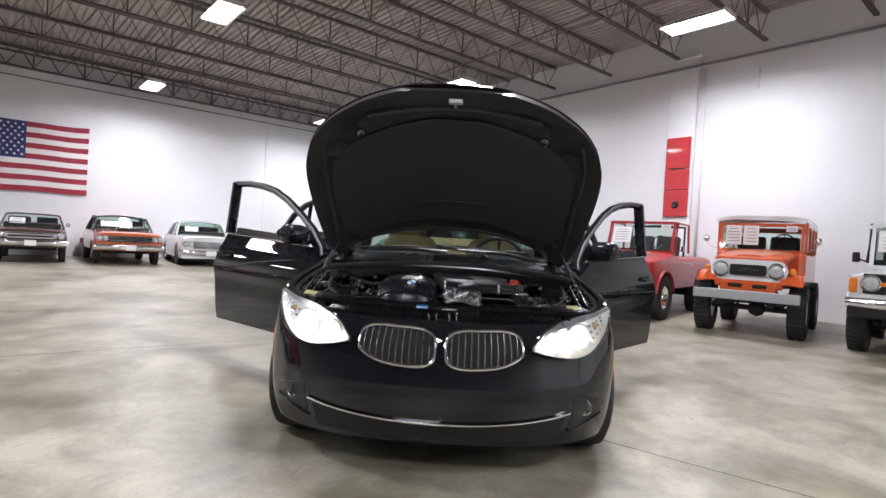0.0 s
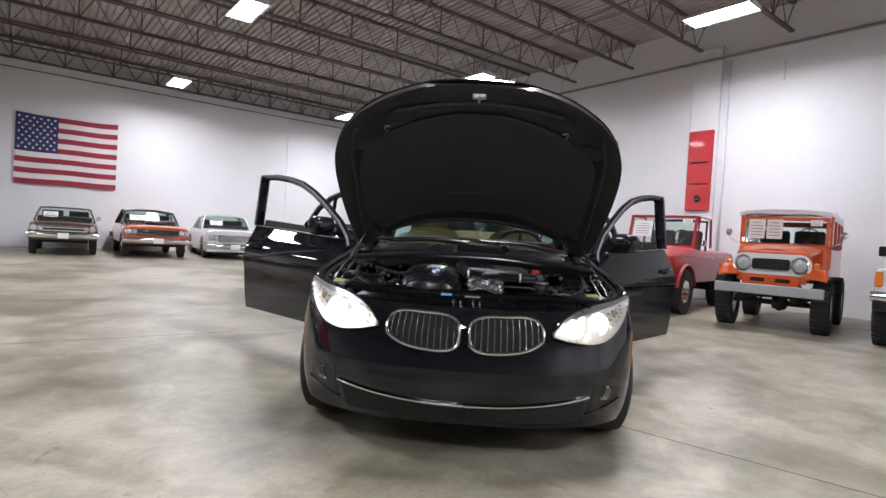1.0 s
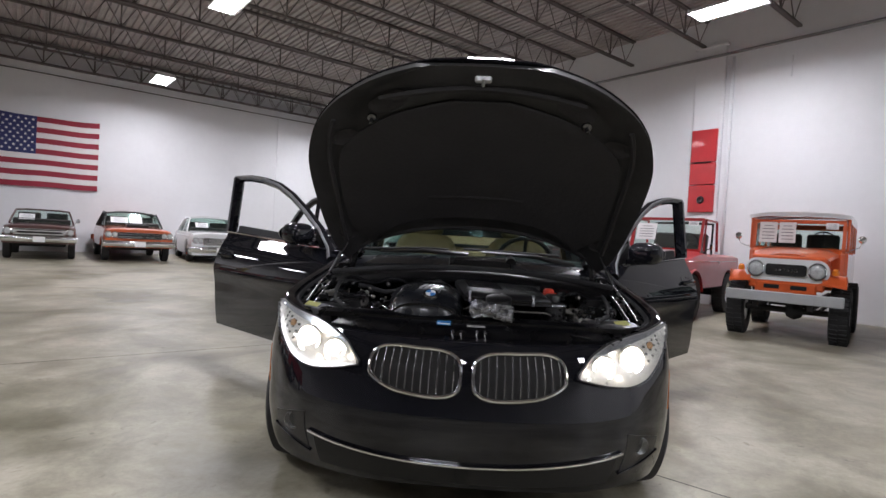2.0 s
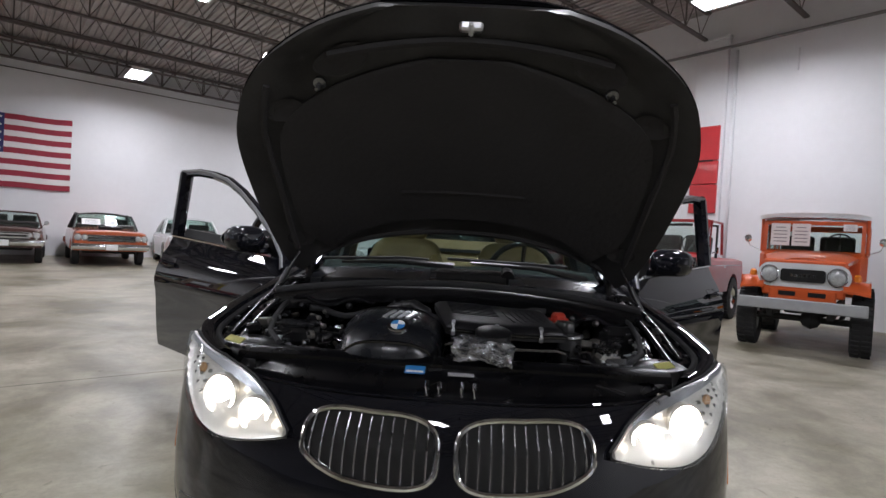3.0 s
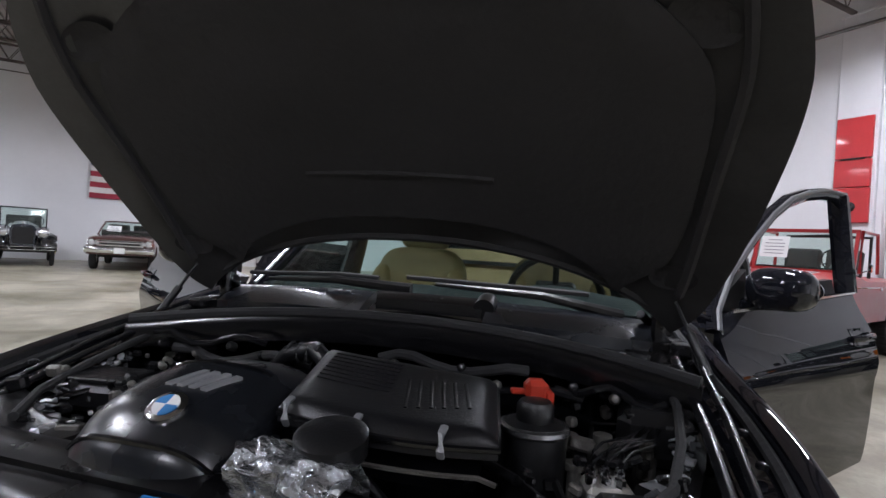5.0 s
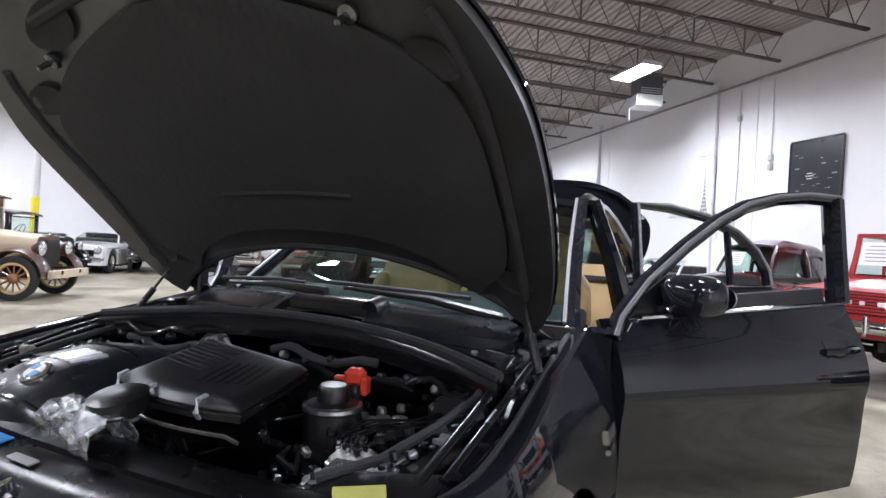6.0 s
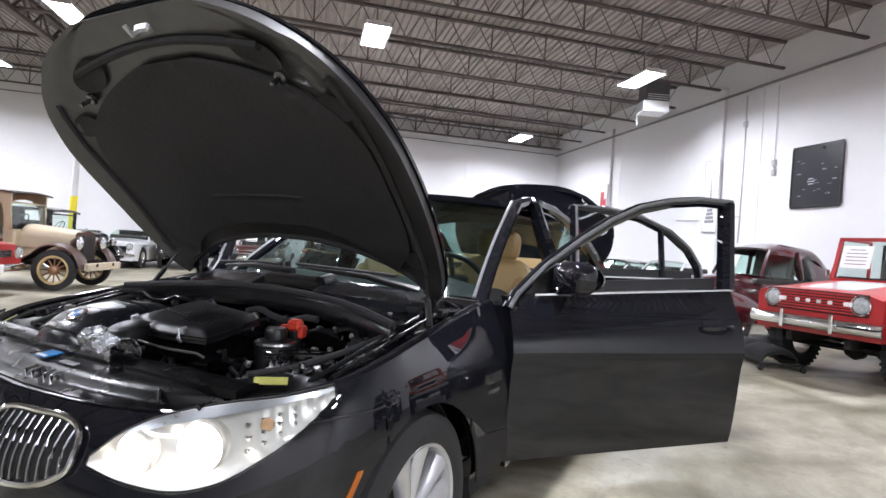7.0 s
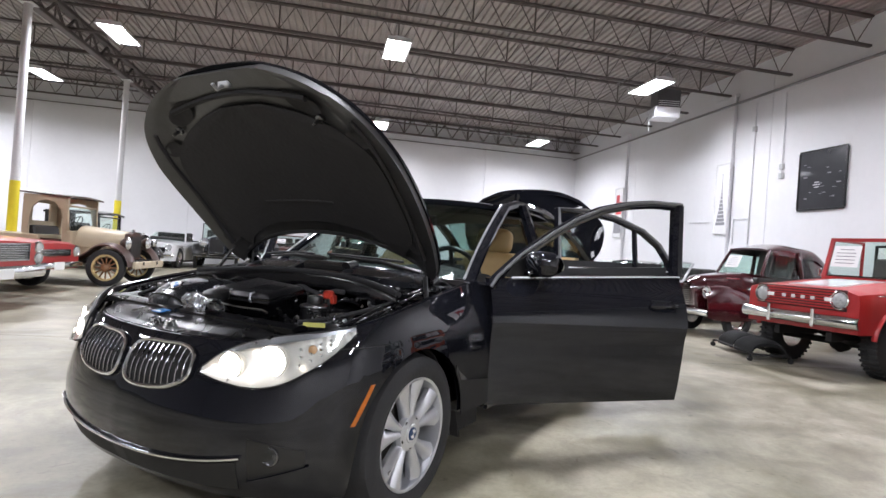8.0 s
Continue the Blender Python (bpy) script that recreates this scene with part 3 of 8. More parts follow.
def wheel_meshes(r, w, style):
    """Tyre and rim meshes, axis along x, outer face towards +x."""
    key = (round(r, 3), round(w, 3), style)
    if key in WHEELS:
        return WHEELS[key]
    rim_r = r * {"steel": 0.60, "wood": 0.70, "offroad": 0.52, "wire": 0.66}.get(style, 0.60)
    t = Mesh()
    h = w / 2
    t.lathe([(-h * 0.8, rim_r), (-h, rim_r + 0.02), (-h, r * 0.9), (-h * 0.8, r * 0.985), (-h * 0.3, r), (h * 0.3, r), (h * 0.8, r * 0.985), (h, r * 0.9), (h, rim_r + 0.02), (h * 0.8, rim_r)], (0, 0, 0), (1, 0, 0), 36)
    if style == "offroad":
        for k in range(36):
            a = 2 * math.pi * k / 36
            for sx in (-1, 1):
                t.box((sx * h * 0.5, math.cos(a + sx * 0.08) * r, math.sin(a + sx * 0.08) * r), (h * 0.8, 0.03, 0.03), 0.0, Matrix.Rotation(a, 3, "X"))
    d = Mesh()
    d.lathe([(h * 0.85, rim_r + 0.004), (h * 0.9, rim_r - 0.01), (h * 0.45, rim_r - 0.03), (h * 0.3, rim_r * 0.75), (h * 0.5, rim_r * 0.5), (h * 0.55, rim_r * 0.3), (h * 0.8, rim_r * 0.26), (h * 0.86, rim_r * 0.1), (h * 0.86, 0.0)], (0, 0, 0), (1, 0, 0), 30)
    d.lathe([(-h * 0.8, rim_r + 0.002), (-h * 0.8, 0.0)], (0, 0, 0), (1, 0, 0), 24)
    sp = Mesh()
    if style in ("wood", "wire"):
        k0 = 12 if style == "wood" else 30
        d = Mesh()
        d.lathe([(-h * 0.7, rim_r), (-h * 0.7, rim_r - 0.035), (h * 0.8, rim_r - 0.035), (h * 0.85, rim_r + 0.003)], (0, 0, 0), (1, 0, 0), 30)
        for k in range(k0):
            a = 2 * math.pi * k / k0
            off = 0 if style == "wood" else (0.05 if k % 2 else -0.05)
            sp.cyl((off, 0.05 * math.cos(a), 0.05 * math.sin(a)), (0, (rim_r - 0.03) * math.cos(a), (rim_r - 0.03) * math.sin(a)), 0.018 if style == "wood" else 0.006, 0.014 if style == "wood" else 0.006, 8)
        sp.lathe([(-0.05, 0.0), (-0.05, 0.085), (0.05, 0.085), (0.08, 0.05), (0.09, 0.0)], (0, 0, 0), (1, 0, 0), 18)
    WHEELS[key] = (t.data("wheel", RUBBER), d, sp)
    return WHEELS[key]


WOOD_SPOKE = mat("varnished_spokes", (0.24, 0.11, 0.045), 0.4, coat=0.4, var=0.3, scale=14)
WOOD_RIM = mat("cream_rim", (0.55, 0.42, 0.2), 0.4, var=0.15, scale=9)


def add_wheels(t, track, axles, r, w, style, rim_mat, r_rear=None):
    for y in axles:
        for sx in (-1, 1):
            rr = r_rear if (r_rear and y == axles[-1]) else r
            tyre, rim, sp = wheel_meshes(rr, w, style)
            ob = part("wheel", tyre, RUBBER, t)
            ob.location = (sx * (track - w / 2), y, rr)
            ob.rotation_euler = (0, 0, 0 if sx > 0 else math.pi)
            part("rim", rim, rim_mat, ob)
            if sp.v:
                part("spokes", sp, WOOD_SPOKE if style == "wood" else rim_mat, ob)


def shell(s):
    """A car body as a loft of sections, its underside raised over the wheels."""
    m = Mesh()
    L, R = s["L"], s["arch"]
    ys = sorted(set([round(i * L / 40, 3) for i in range(41)] + [round(a + k * R / 9, 3) for a in s["axles"] for k in range(-10, 11)] + list(s.get("extra", []))))
    ys = [y for y in ys if 0 <= y <= L]
    rings = []
    for y in ys:
        zb = s["zb"]
        for a in s["axles"]:
            d = abs(y - a)
            if d < R:
                zb = max(zb, s["r"] * 0.98 + math.sqrt(R * R - d * d))
        zt, w = curve(s["top"], y), curve(s["hw"], y)
        zb = min(zb, zt - 0.08)
        zm = s.get("zm", 0.55)
        ring = [(0, zb), (w * 0.55, zb)]
        for k in range(9):
            z = lerp(zb, zt - 0.03, k / 8)
            x = w
            if z < zm:
                x -= s.get("low", 0.07) * ((zm - z) / zm) ** 2
            else:
                x -= s.get("high", 0.06) * ((z - zm) / max(0.1, zt - zm)) ** 2
            ring.append((x, z))
        xs = ring[-1][0]
        cr = s.get("crown", 0.035)
        for k in range(1, 7):
            f = k / 6
            ring.append((xs * (1 - f) - 0.0, zt - 0.03 + 0.03 * min(1, f * 6) ** 0.5 + cr * (1 - (1 - f) ** 2)))
        rings.append((y, ring))
    n = len(rings[0][1])
    vs = [(x, y, z) for y, ring in rings for x, z in ring]
    m.add(vs, [(i * n + j, i * n + j + 1, (i + 1) * n + j + 1, (i + 1) * n + j) for i in range(len(rings) - 1) for j in range(n - 1)], True)
    for i, rev in ((0, False), (len(rings) - 1, True)):
        loop = tuple(range(i * n, i * n + n))
        m.f.append(loop if rev else loop[::-1])
        m.s.append(False)
    return m.mirror()


def cabin(t, c, body_mat, roof_mat, glass=None, open_top=False):
    """Pillars, roof and panes. c: ws base/top y, rear top/base y, belt and roof z, half widths."""
    y0, y1, y2, y3, zb, zr, wb, wr = c
    glass = glass or GLASS
    for sx in (-1, 1):
        m = Mesh()
        m.sweep([(sx * wb, y0, zb - 0.02), (sx * lerp(wb, wr, 0.5), lerp(y0, y1, 0.52), lerp(zb, zr, 0.5)), (sx * wr, y1, zr - 0.02)], 0.028, 6)
        part("front_pillar", m, body_mat, t)
        if not open_top:
            m = Mesh()
            m.sweep([(sx * wb, y3, zb - 0.02), (sx * wr, y2, zr - 0.02)], 0.06, 6)
            part("rear_pillar", m, body_mat, t)
            m = Mesh()
            ym = lerp(y1, y2, 0.55)
            m.sweep([(sx * wb, ym + 0.05, zb - 0.02), (sx * wr, ym, zr - 0.02)], 0.022, 6)
            part("middle_pillar", m, body_mat, t)
            m = Mesh()
            m.add([(sx * (wb - 0.012), y0 + 0.05, zb), (sx * (wb - 0.012), y3 - 0.05, zb), (sx * (wr - 0.012), y2, zr - 0.03), (sx * (wr - 0.012), y1, zr - 0.03)], [(0, 1, 2, 3)])
            m.add([(sx * (wb - 0.016), y0 + 0.05, zb), (sx * (wb - 0.016), y3 - 0.05, zb), (sx * (wr - 0.016), y2, zr - 0.03), (sx * (wr - 0.016), y1, zr - 0.03)], [(3, 2, 1, 0)])
            part("side_window", m, glass, t)
    if open_top:
        m = Mesh()
        m.sweep([(-wr, y1, zr - 0.02), (-wr * 0.6, y1 - 0.015, zr), (wr * 0.6, y1 - 0.015, zr), (wr, y1, zr - 0.02)], 0.022, 6)
        part("windscreen_rail", m, body_mat, t)
    else:
        def fn(u, v):
            y = lerp(y1 - 0.03, y2 + 0.06, u)
            x = lerp(-1, 1, v)
            e = abs(x) ** 3
            k = 1 - (2 * abs(u - 0.5)) ** 4 * 0.03
            return (x * (wr + 0.03) * k, y, zr + 0.055 * (1 - x * x) * (1 - 0.4 * (2 * abs(u - 0.5)) ** 2) - 0.03 * e)
        m = Mesh()
        m.slab(fn, 10, 12, (0, 0, -0.035))
        part("roof", m, roof_mat, t)
        m = Mesh()
        m.slab(lambda u, v: (lerp(-1, 1, v) * lerp(wb, wr, u) * 0.96, lerp(y3, y2, u) + 0.03 * (1 - abs(2 * v - 1)), lerp(zb, zr, u)), 3, 6, (0, -0.005, 0))
        part("rear_window", m, glass, t)
    m = Mesh()
    m.slab(lambda u, v: (lerp(-1, 1, v) * lerp(wb, wr, u) * 0.97, lerp(y0, y1, u) - 0.05 * (1 - (2 * v - 1) ** 2), lerp(zb, zr - 0.02, u)), 4, 8, (0, 0.005, 0))
    part("windscreen", m, glass, t)


def seat_row(t, y, zb, w, material, n=2):
    for k in range(n):
        x = (k - (n - 1) / 2) * w * 2 / n
        m = Mesh()
        ww = w * 2 / n * 0.86
        m.box((x, y, zb), (ww, 0.5, 0.16), 0.05)
        m.box((x, y + 0.27, zb + 0.28), (ww, 0.14, 0.55), 0.05, Matrix.Rotation(radians(-12), 3, "X"))
        part("seat", m, material, t)


def steering(t, x, y, z, r=0.19):
    m = Mesh()
    R = Matrix.Rotation(radians(-62), 3, "X")
    c = Vector((x, y, z))
    m.sweep([c + R @ Vector((r * math.cos(2 * math.pi * k / 20), r * math.sin(2 * math.pi * k / 20), 0)) for k in range(20)], 0.012, 6, closed=True)
    for a in (0.3, math.pi - 0.3, -math.pi / 2):
        m.sweep([c, c + R @ Vector((r * math.cos(a), r * math.sin(a), 0))], 0.009, 6)
    m.sweep([c, c + Vector((0, -0.3, -0.15))], 0.02, 6)
    part("steering_wheel", m, BLACK_PLASTIC, t)


def paper_sign(t, x, y, z, w, h, tilt=-28):
    """A price sheet taped inside the windscreen."""
    m = Mesh()
    R = Matrix.Rotation(radians(tilt), 3, "X")
    m.box((x, y, z), (w, 0.003, h), 0.0, R)
    sh = part("window_sign", m, PAPER, t, "white printed price sheet")
    for k in range(5):
        m = Mesh()
        p = Vector((x, y, z)) + R @ Vector((0, -0.003, h * (0.32 - 0.16 * k)))
        m.box(p, (w * (0.7 if k else 0.5), 0.002, h * 0.035), 0.0, R)
        part("print_line", m, INK, sh)


LAMP_CLEAR = mat("clear_lamp_glass", (0.55, 0.57, 0.58), 0.3, 0.35, coat=0.6, var=0.4, scale=40)


def round_lamp(t, x, y, z, r=0.085, ring=None):
    m = Mesh()
    m.lathe([(0.02, 0.0), (0.018, r * 0.5), (0.006, r * 0.85), (-0.01, r * 0.98), (-0.03, r)], (x, y, z), (0, -1, 0), 20)
    lamp = part("headlamp", m, LAMP_CLEAR, t, "round clear headlamp")
    m = Mesh()
    m.lathe([(-0.03, r), (0.004, r + 0.002), (0.012, r + 0.012), (0.0, r + 0.024), (-0.03, r + 0.026)], (x, y, z), (0, -1, 0), 20)
    part("headlamp_ring", m, ring or CHROME, lamp)


def bumper_bar(t, w, y, z, h, d, material=None, bow=0.06, name="front_bumper"):
    m = Mesh()
    sg = 1 if name.startswith("front") else -1

    def fn(u, v):
        x = lerp(-w, w, u)
        b = bow * (abs(x) / w) ** 3
        a = (v - 0.5) * math.pi
        return (x, y + sg * b - sg * d * math.cos(a) * 0.5, z + math.sin(a) * h / 2)
    m.slab(fn, 20, 6, (0, sg * 0.02, 0))
    return part(name, m, material or CHROME, t)


SEAT_DARK = mat("dark_vinyl", (0.035, 0.03, 0.03), 0.5, var=0.3, scale=6)


def classic_car(label, m, color_mat, roof_mat, s, sc, sz=None):
    """A 1960s-1970s car with grille, lamps, chrome and a cabin."""
    t = thing("car", label, "car", m @ Matrix.Diagonal((sc, sc, sz or sc, 1)), "parked collector cars")
    part("body", shell(s), color_mat, t)
    add_wheels(t, s["track"], s["axles"], s["r"], 0.2, s.get("wheel", "steel"), s.get("rim", CHROME))
    if s.get("cabin"):
        cabin(t, s["cabin"], color_mat if not s.get("vinyl") else roof_mat, roof_mat, open_top=s.get("topless", False))
        c = s["cabin"]
        # dark interior tub top, dashboard and seats
        mm = Mesh()
        mm.box((0, (c[0] + c[3]) / 2, c[4] + 0.012), ((c[6] - 0.08) * 2, c[3] - c[0] - 0.1, 0.05), 0.02)
        part("interior", mm, SEAT_DARK, t)
        mm = Mesh()
        mm.box((0, c[0] + 0.22, c[4] + 0.07), ((c[6] - 0.08) * 2, 0.3, 0.12), 0.04)
        part("dashboard", mm, SEAT_DARK, t)
        for yy in (lerp(c[1], c[2], 0.35), lerp(c[1], c[2], 0.85)):
            mm = Mesh()
            for sx in (-1, 1):
                mm.box((sx * c[6] * 0.45, yy, c[4] + 0.12), (c[6] * 0.7, 0.12, 0.36), 0.05)
            part("seat_back", mm, s.get("seat", SEAT_DARK), t)
        steering(t, c[6] * 0.45, c[0] + 0.5, c[4] + 0.12, 0.18)
        for sx, w, h in s.get("signs", []):
            paper_sign(t, sx, lerp(c[0], c[1], 0.45) - 0.06, lerp(c[4], c[5], 0.45), w, h, -math.degrees(math.atan2(c[1] - c[0], c[5] - c[4])))
    W = curve(s["hw"], 0)
    zt = curve(s["top"], 0)
    g = s["grille"]
    # grille: dark recess plate, frame and bars
    mm = Mesh()
    mm.box((0, -0.004, g[1]), (g[0] * 2, 0.02, g[2]), 0.006)
    gr = part("grille", mm, BLACK_PLASTIC, t)
    for k in range(g[3]):
        mm = Mesh()
        z = g[1] + g[2] * ((k + 0.5) / g[3] - 0.5)
        mm.box((0, -0.02, z), (g[0] * 1.96, 0.012, max(0.008, g[2] / g[3] * 0.5)), 0.003)
        part("grille_bar", mm, CHROME, gr)
    mm = Mesh()
    for dz in (-1, 1):
        mm.box((0, -0.02, g[1] + dz * (g[2] / 2 + 0.006)), (g[0] * 2 + 0.03, 0.024, 0.016), 0.005)
    for dx in (-1, 1):
        mm.box((dx * (g[0] + 0.006), -0.02, g[1]), (0.016, 0.024, g[2] - 0.006), 0.005)
    part("grille_frame", mm, CHROME, gr)
    for x, z, r in s["lamps"]:
        for sx in (-1, 1):
            round_lamp(t, sx * x, s.get("lamp_y", -0.012), z, r)
    b = s["bumper"]
    bumper_bar(t, b[0], b[1], b[2], b[3], 0.1)
    bumper_bar(t, b[0], s["L"] - b[1], b[2] + 0.03, b[3], 0.1, name="rear_bumper")
    mm = Mesh()
    mm.box((0, b[1] - 0.062, b[2] - 0.01), (0.3, 0.012, 0.15), 0.004)
    part("number_plate", mm, PAPER, t, "pale blank number plate")
    mm = Mesh()
    mm.box((0, s["L"] / 2, s["zb"] - 0.03), (W * 1.5, s["L"] * 0.8, 0.12), 0.03)
    part("underbody", mm, CHASSIS, t)
    for sx in (-1, 1):
        mm = Mesh()
        zz = curve(s["top"], s["L"] * 0.5) - 0.14
        mm.sweep([(sx * (curve(s["hw"], s["L"] * k / 12) - 0.02), s["L"] * k / 12, zz) for k in range(1, 12)], 0.010, 6, 0.8)
        part("trim_strip", mm, CHROME, t)
    if s.get("mirror"):
        for sx in ((1,) if s["mirror"] == 1 else (-1, 1)):
            c = s["cabin"]
            mm = Mesh()
            mm.sweep([(sx * c[6], c[0] + 0.3, c[4]), (sx * (c[6] + 0.1), c[0] + 0.26, c[4] + 0.08)], 0.01, 6)
            mm.lathe([(-0.02, 0.0), (-0.02, 0.05), (0.0, 0.062), (0.015, 0.05), (0.02, 0)], (sx * (c[6] + 0.12), c[0] + 0.25, c[4] + 0.1), (0, 1, 0), 14)
            part("door_mirror", mm, CHROME, t)
    if s.get("scoop"):
        mm = Mesh()
        mm.box((0, s["scoop"], curve(s["top"], s["scoop"]) + 0.075), (0.62, 0.5, 0.09), 0.025)
        part("hood_scoop", mm, BLACK_PLASTIC, t, "black hood scoop")
    return t


def spec(L, W, hood, belt, trunk, roof, **k):
    """Proportions of a three-box car."""
    h = W / 2
    s = dict(L=L, zb=0.24, r=0.33, arch=0.385, axles=(0.185 * L, 0.785 * L), track=h - 0.03,
             top=[(0, hood - 0.05), (0.1, hood - 0.01), (0.27 * L, hood + 0.03), (0.36 * L, belt), (0.75 * L, belt), (0.8 * L, trunk), (0.97 * L, trunk - 0.04), (L, trunk - 0.1)],
             hw=[(0, h - 0.05), (0.06 * L, h - 0.01), (0.3 * L, h), (0.8 * L, h), (0.97 * L, h - 0.03), (L, h - 0.07)],
             cabin=(0.33 * L, 0.43 * L, 0.63 * L, 0.76 * L, belt, roof, h - 0.10, h - 0.24),
             grille=(h - 0.36, hood - 0.17, 0.16, 4), lamps=[(h - 0.20, hood - 0.17, 0.075)], bumper=(h + 0.0, -0.05, 0.44, 0.14), signs=[(-0.3, 0.3, 0.22)])
    s.update(k)
    return s


BROWN = paint("maroon_brown_paint", (0.085, 0.035, 0.03), 0.3, 0.2)
ORANGE = paint("orange_paint", (0.50, 0.10, 0.03), 0.3)
WHITE = paint("white_paint", (0.72, 0.73, 0.74), 0.35)
RED = paint("red_paint", (0.40, 0.02, 0.022), 0.35, coat=0.45)
MAROON = paint("maroon_paint", (0.042, 0.004, 0.007), 0.2)
TLC_ORANGE = paint("signal_orange_paint", (0.66, 0.105, 0.02), 0.35)
BEIGE = paint("beige_paint", (0.46, 0.375, 0.255), 0.4, coat=0.5)
DKBROWN = paint("dark_brown_paint", (0.06, 0.03, 0.022), 0.35, coat=0.6)
NAVY = paint("navy_black_paint", (0.012, 0.016, 0.028), 0.25)
GREEN = paint("green_paint", (0.02, 0.13, 0.085), 0.3)
BLACKP = paint("black_paint", (0.010, 0.010, 0.011), 0.25)
SILVERP = paint("silver_paint", (0.55, 0.56, 0.58), 0.3, 0.5)
VINYL = mat("black_vinyl_roof", (0.025, 0.025, 0.027), 0.6, var=0.3, scale=8)

classic_car("maroon-brown convertible muscle car parked below the flag", pose(-0.95, 14.2, 0, 0, 0, -4), BROWN, VINYL,
            spec(4.9, 1.93, 0.93, 0.98, 0.96, 1.36, topless=True, grille=(0.62, 0.74, 0.17, 2), lamps=[(0.79, 0.76, 0.085), (0.62, 0.76, 0.06)], bumper=(0.97, -0.06, 0.57, 0.17), mirror=1, signs=[(-0.42, 0.42, 0.26)], seat=SEAT_DARK, zb=0.44), 0.76, 0.88)
classic_car("orange hardtop muscle car with black roof and hood scoop", pose(1.08, 13.8, 0, 0, 0, -2), ORANGE, VINYL,
            spec(5.1, 1.95, 0.95, 1.0, 0.98, 1.42, vinyl=True, scoop=0.8, grille=(0.60, 0.76, 0.15, 2), lamps=[(0.84, 0.77, 0.075), (0.68, 0.77, 0.07)], bumper=(0.99, -0.06, 0.53, 0.17), signs=[(-0.4, 0.5, 0.26), (0.12, 0.3, 0.26)], zb=0.42), 0.81, 0.89)
classic_car("white 1960s compact sedan with a wide chrome mouth grille", pose(3.08, 13.85, 0, 0, 0, -6), WHITE, WHITE,
            spec(4.75, 1.85, 0.92, 0.95, 0.95, 1.40, grille=(0.52, 0.66, 0.2, 7), lamps=[(0.76, 0.68, 0.07), (0.61, 0.68, 0.07)], bumper=(0.94, -0.06, 0.42, 0.17), signs=[(-0.35, 0.4, 0.22)], vinyl=False), 0.86, 0.90)
classic_car("white roadster with its top down", pose(-4.58, 14.1, 0, 0, 0, -5), WHITE, VINYL,
            spec(4.0, 1.55, 0.80, 0.86, 0.82, 1.16, topless=True, grille=(0.5, 0.58, 0.16, 5), lamps=[(0.6, 0.66, 0.085)], bumper=(0.78, -0.05, 0.42, 0.09), signs=[], seat=SEAT_DARK, mirror=1), 0.84, 0.90)
classic_car("dark green roadster with a black grille", pose(-5.83, 13.7, 0, 0, 0, -2), GREEN, VINYL,
            spec(3.9, 1.5, 0.78, 0.84, 0.80, 1.12, topless=True, grille=(0.48, 0.6, 0.2, 4), lamps=[(0.6, 0.64, 0.08)], bumper=(0.76, -0.05, 0.4, 0.09), signs=[]), 0.84)
classic_car("red 1960s convertible with twin round lamps and full-width grille", pose(-3.4, 4.95, 0, 0, 0, 84), RED, VINYL,
            spec(5.1, 1.98, 0.98, 1.0, 0.98, 1.40, topless=True, grille=(0.62, 0.80, 0.24, 9), lamps=[(0.87, 0.86, 0.08), (0.87, 0.70, 0.08)], bumper=(1.0, -0.07, 0.50, 0.2), signs=[], mirror=1, zb=0.40), 0.84)
classic_car("red 1960s compact convertible with single round lamps", pose(-3.75, 7.0, 0, 0, 0, 84), RED, VINYL,
            spec(4.6, 1.78, 0.93, 0.95, 0.93, 1.34, topless=True, grille=(0.5, 0.74, 0.1, 3), lamps=[(0.74, 0.76, 0.095)], bumper=(0.9, -0.07, 0.50, 0.12), signs=[(-0.3, 0.3, 0.2)], zb=0.42), 0.82)
classic_car("silver roadster with a chrome windscreen frame", pose(6.4, 7.85, 0, 0, 0, -84), SILVERP, VINYL,
            spec(4.1, 1.65, 0.86, 0.92, 0.88, 1.34, topless=True, grille=(0.45, 0.6, 0.2, 6), lamps=[(0.62, 0.68, 0.09)], bumper=(0.82, -0.05, 0.42, 0.1), signs=[(-0.3, 0.3, 0.2)]), 0.83, 0.9)
classic_car("black sedan parked nose out by the wall", pose(6.1, 9.6, 0, 0, 0, -84), BLACKP, BLACKP,
            spec(4.7, 1.8, 0.95, 1.0, 1.0, 1.45, grille=(0.5, 0.66, 0.2, 6), lamps=[(0.74, 0.7, 0.085)], bumper=(0.92, -0.05, 0.46, 0.12), signs=[]), 0.80)
classic_car("white coupe parked nose out by the wall", pose(6.2, 11.5, 0, 0, 0, -84), WHITE, WHITE,
            spec(4.6, 1.8, 0.9, 0.95, 0.95, 1.38, grille=(0.5, 0.66, 0.2, 6), lamps=[(0.74, 0.7, 0.085)], bumper=(0.92, -0.05, 0.46, 0.12), signs=[(0.2, 0.3, 0.2)]), 0.80)


# ---- off-road trucks ----
def arch_fender(m, yc, zc, R, x0, x1, a0, a1, bulge=0.04, thick=0.02, flat=0.0):
    """A curved mudguard over a wheel."""
    def fn(u, v):
        a = lerp(a0, a1, u)
        r = R + bulge * math.sin(math.pi * min(1, max(0, v)))
        return (lerp(x0, x1, v), yc - r * math.cos(a), zc + r * math.sin(a) - flat * v)
    m.slab(fn, 16, 6, (0, 0, -thick))
    return m


def box_body(m, y0, y1, z0, z1, w0, w1, bev=0.04):
    m.box((0, (y0 + y1) / 2, (z0 + z1) / 2), (w0 * 2, y1 - y0, z1 - z0), bev)


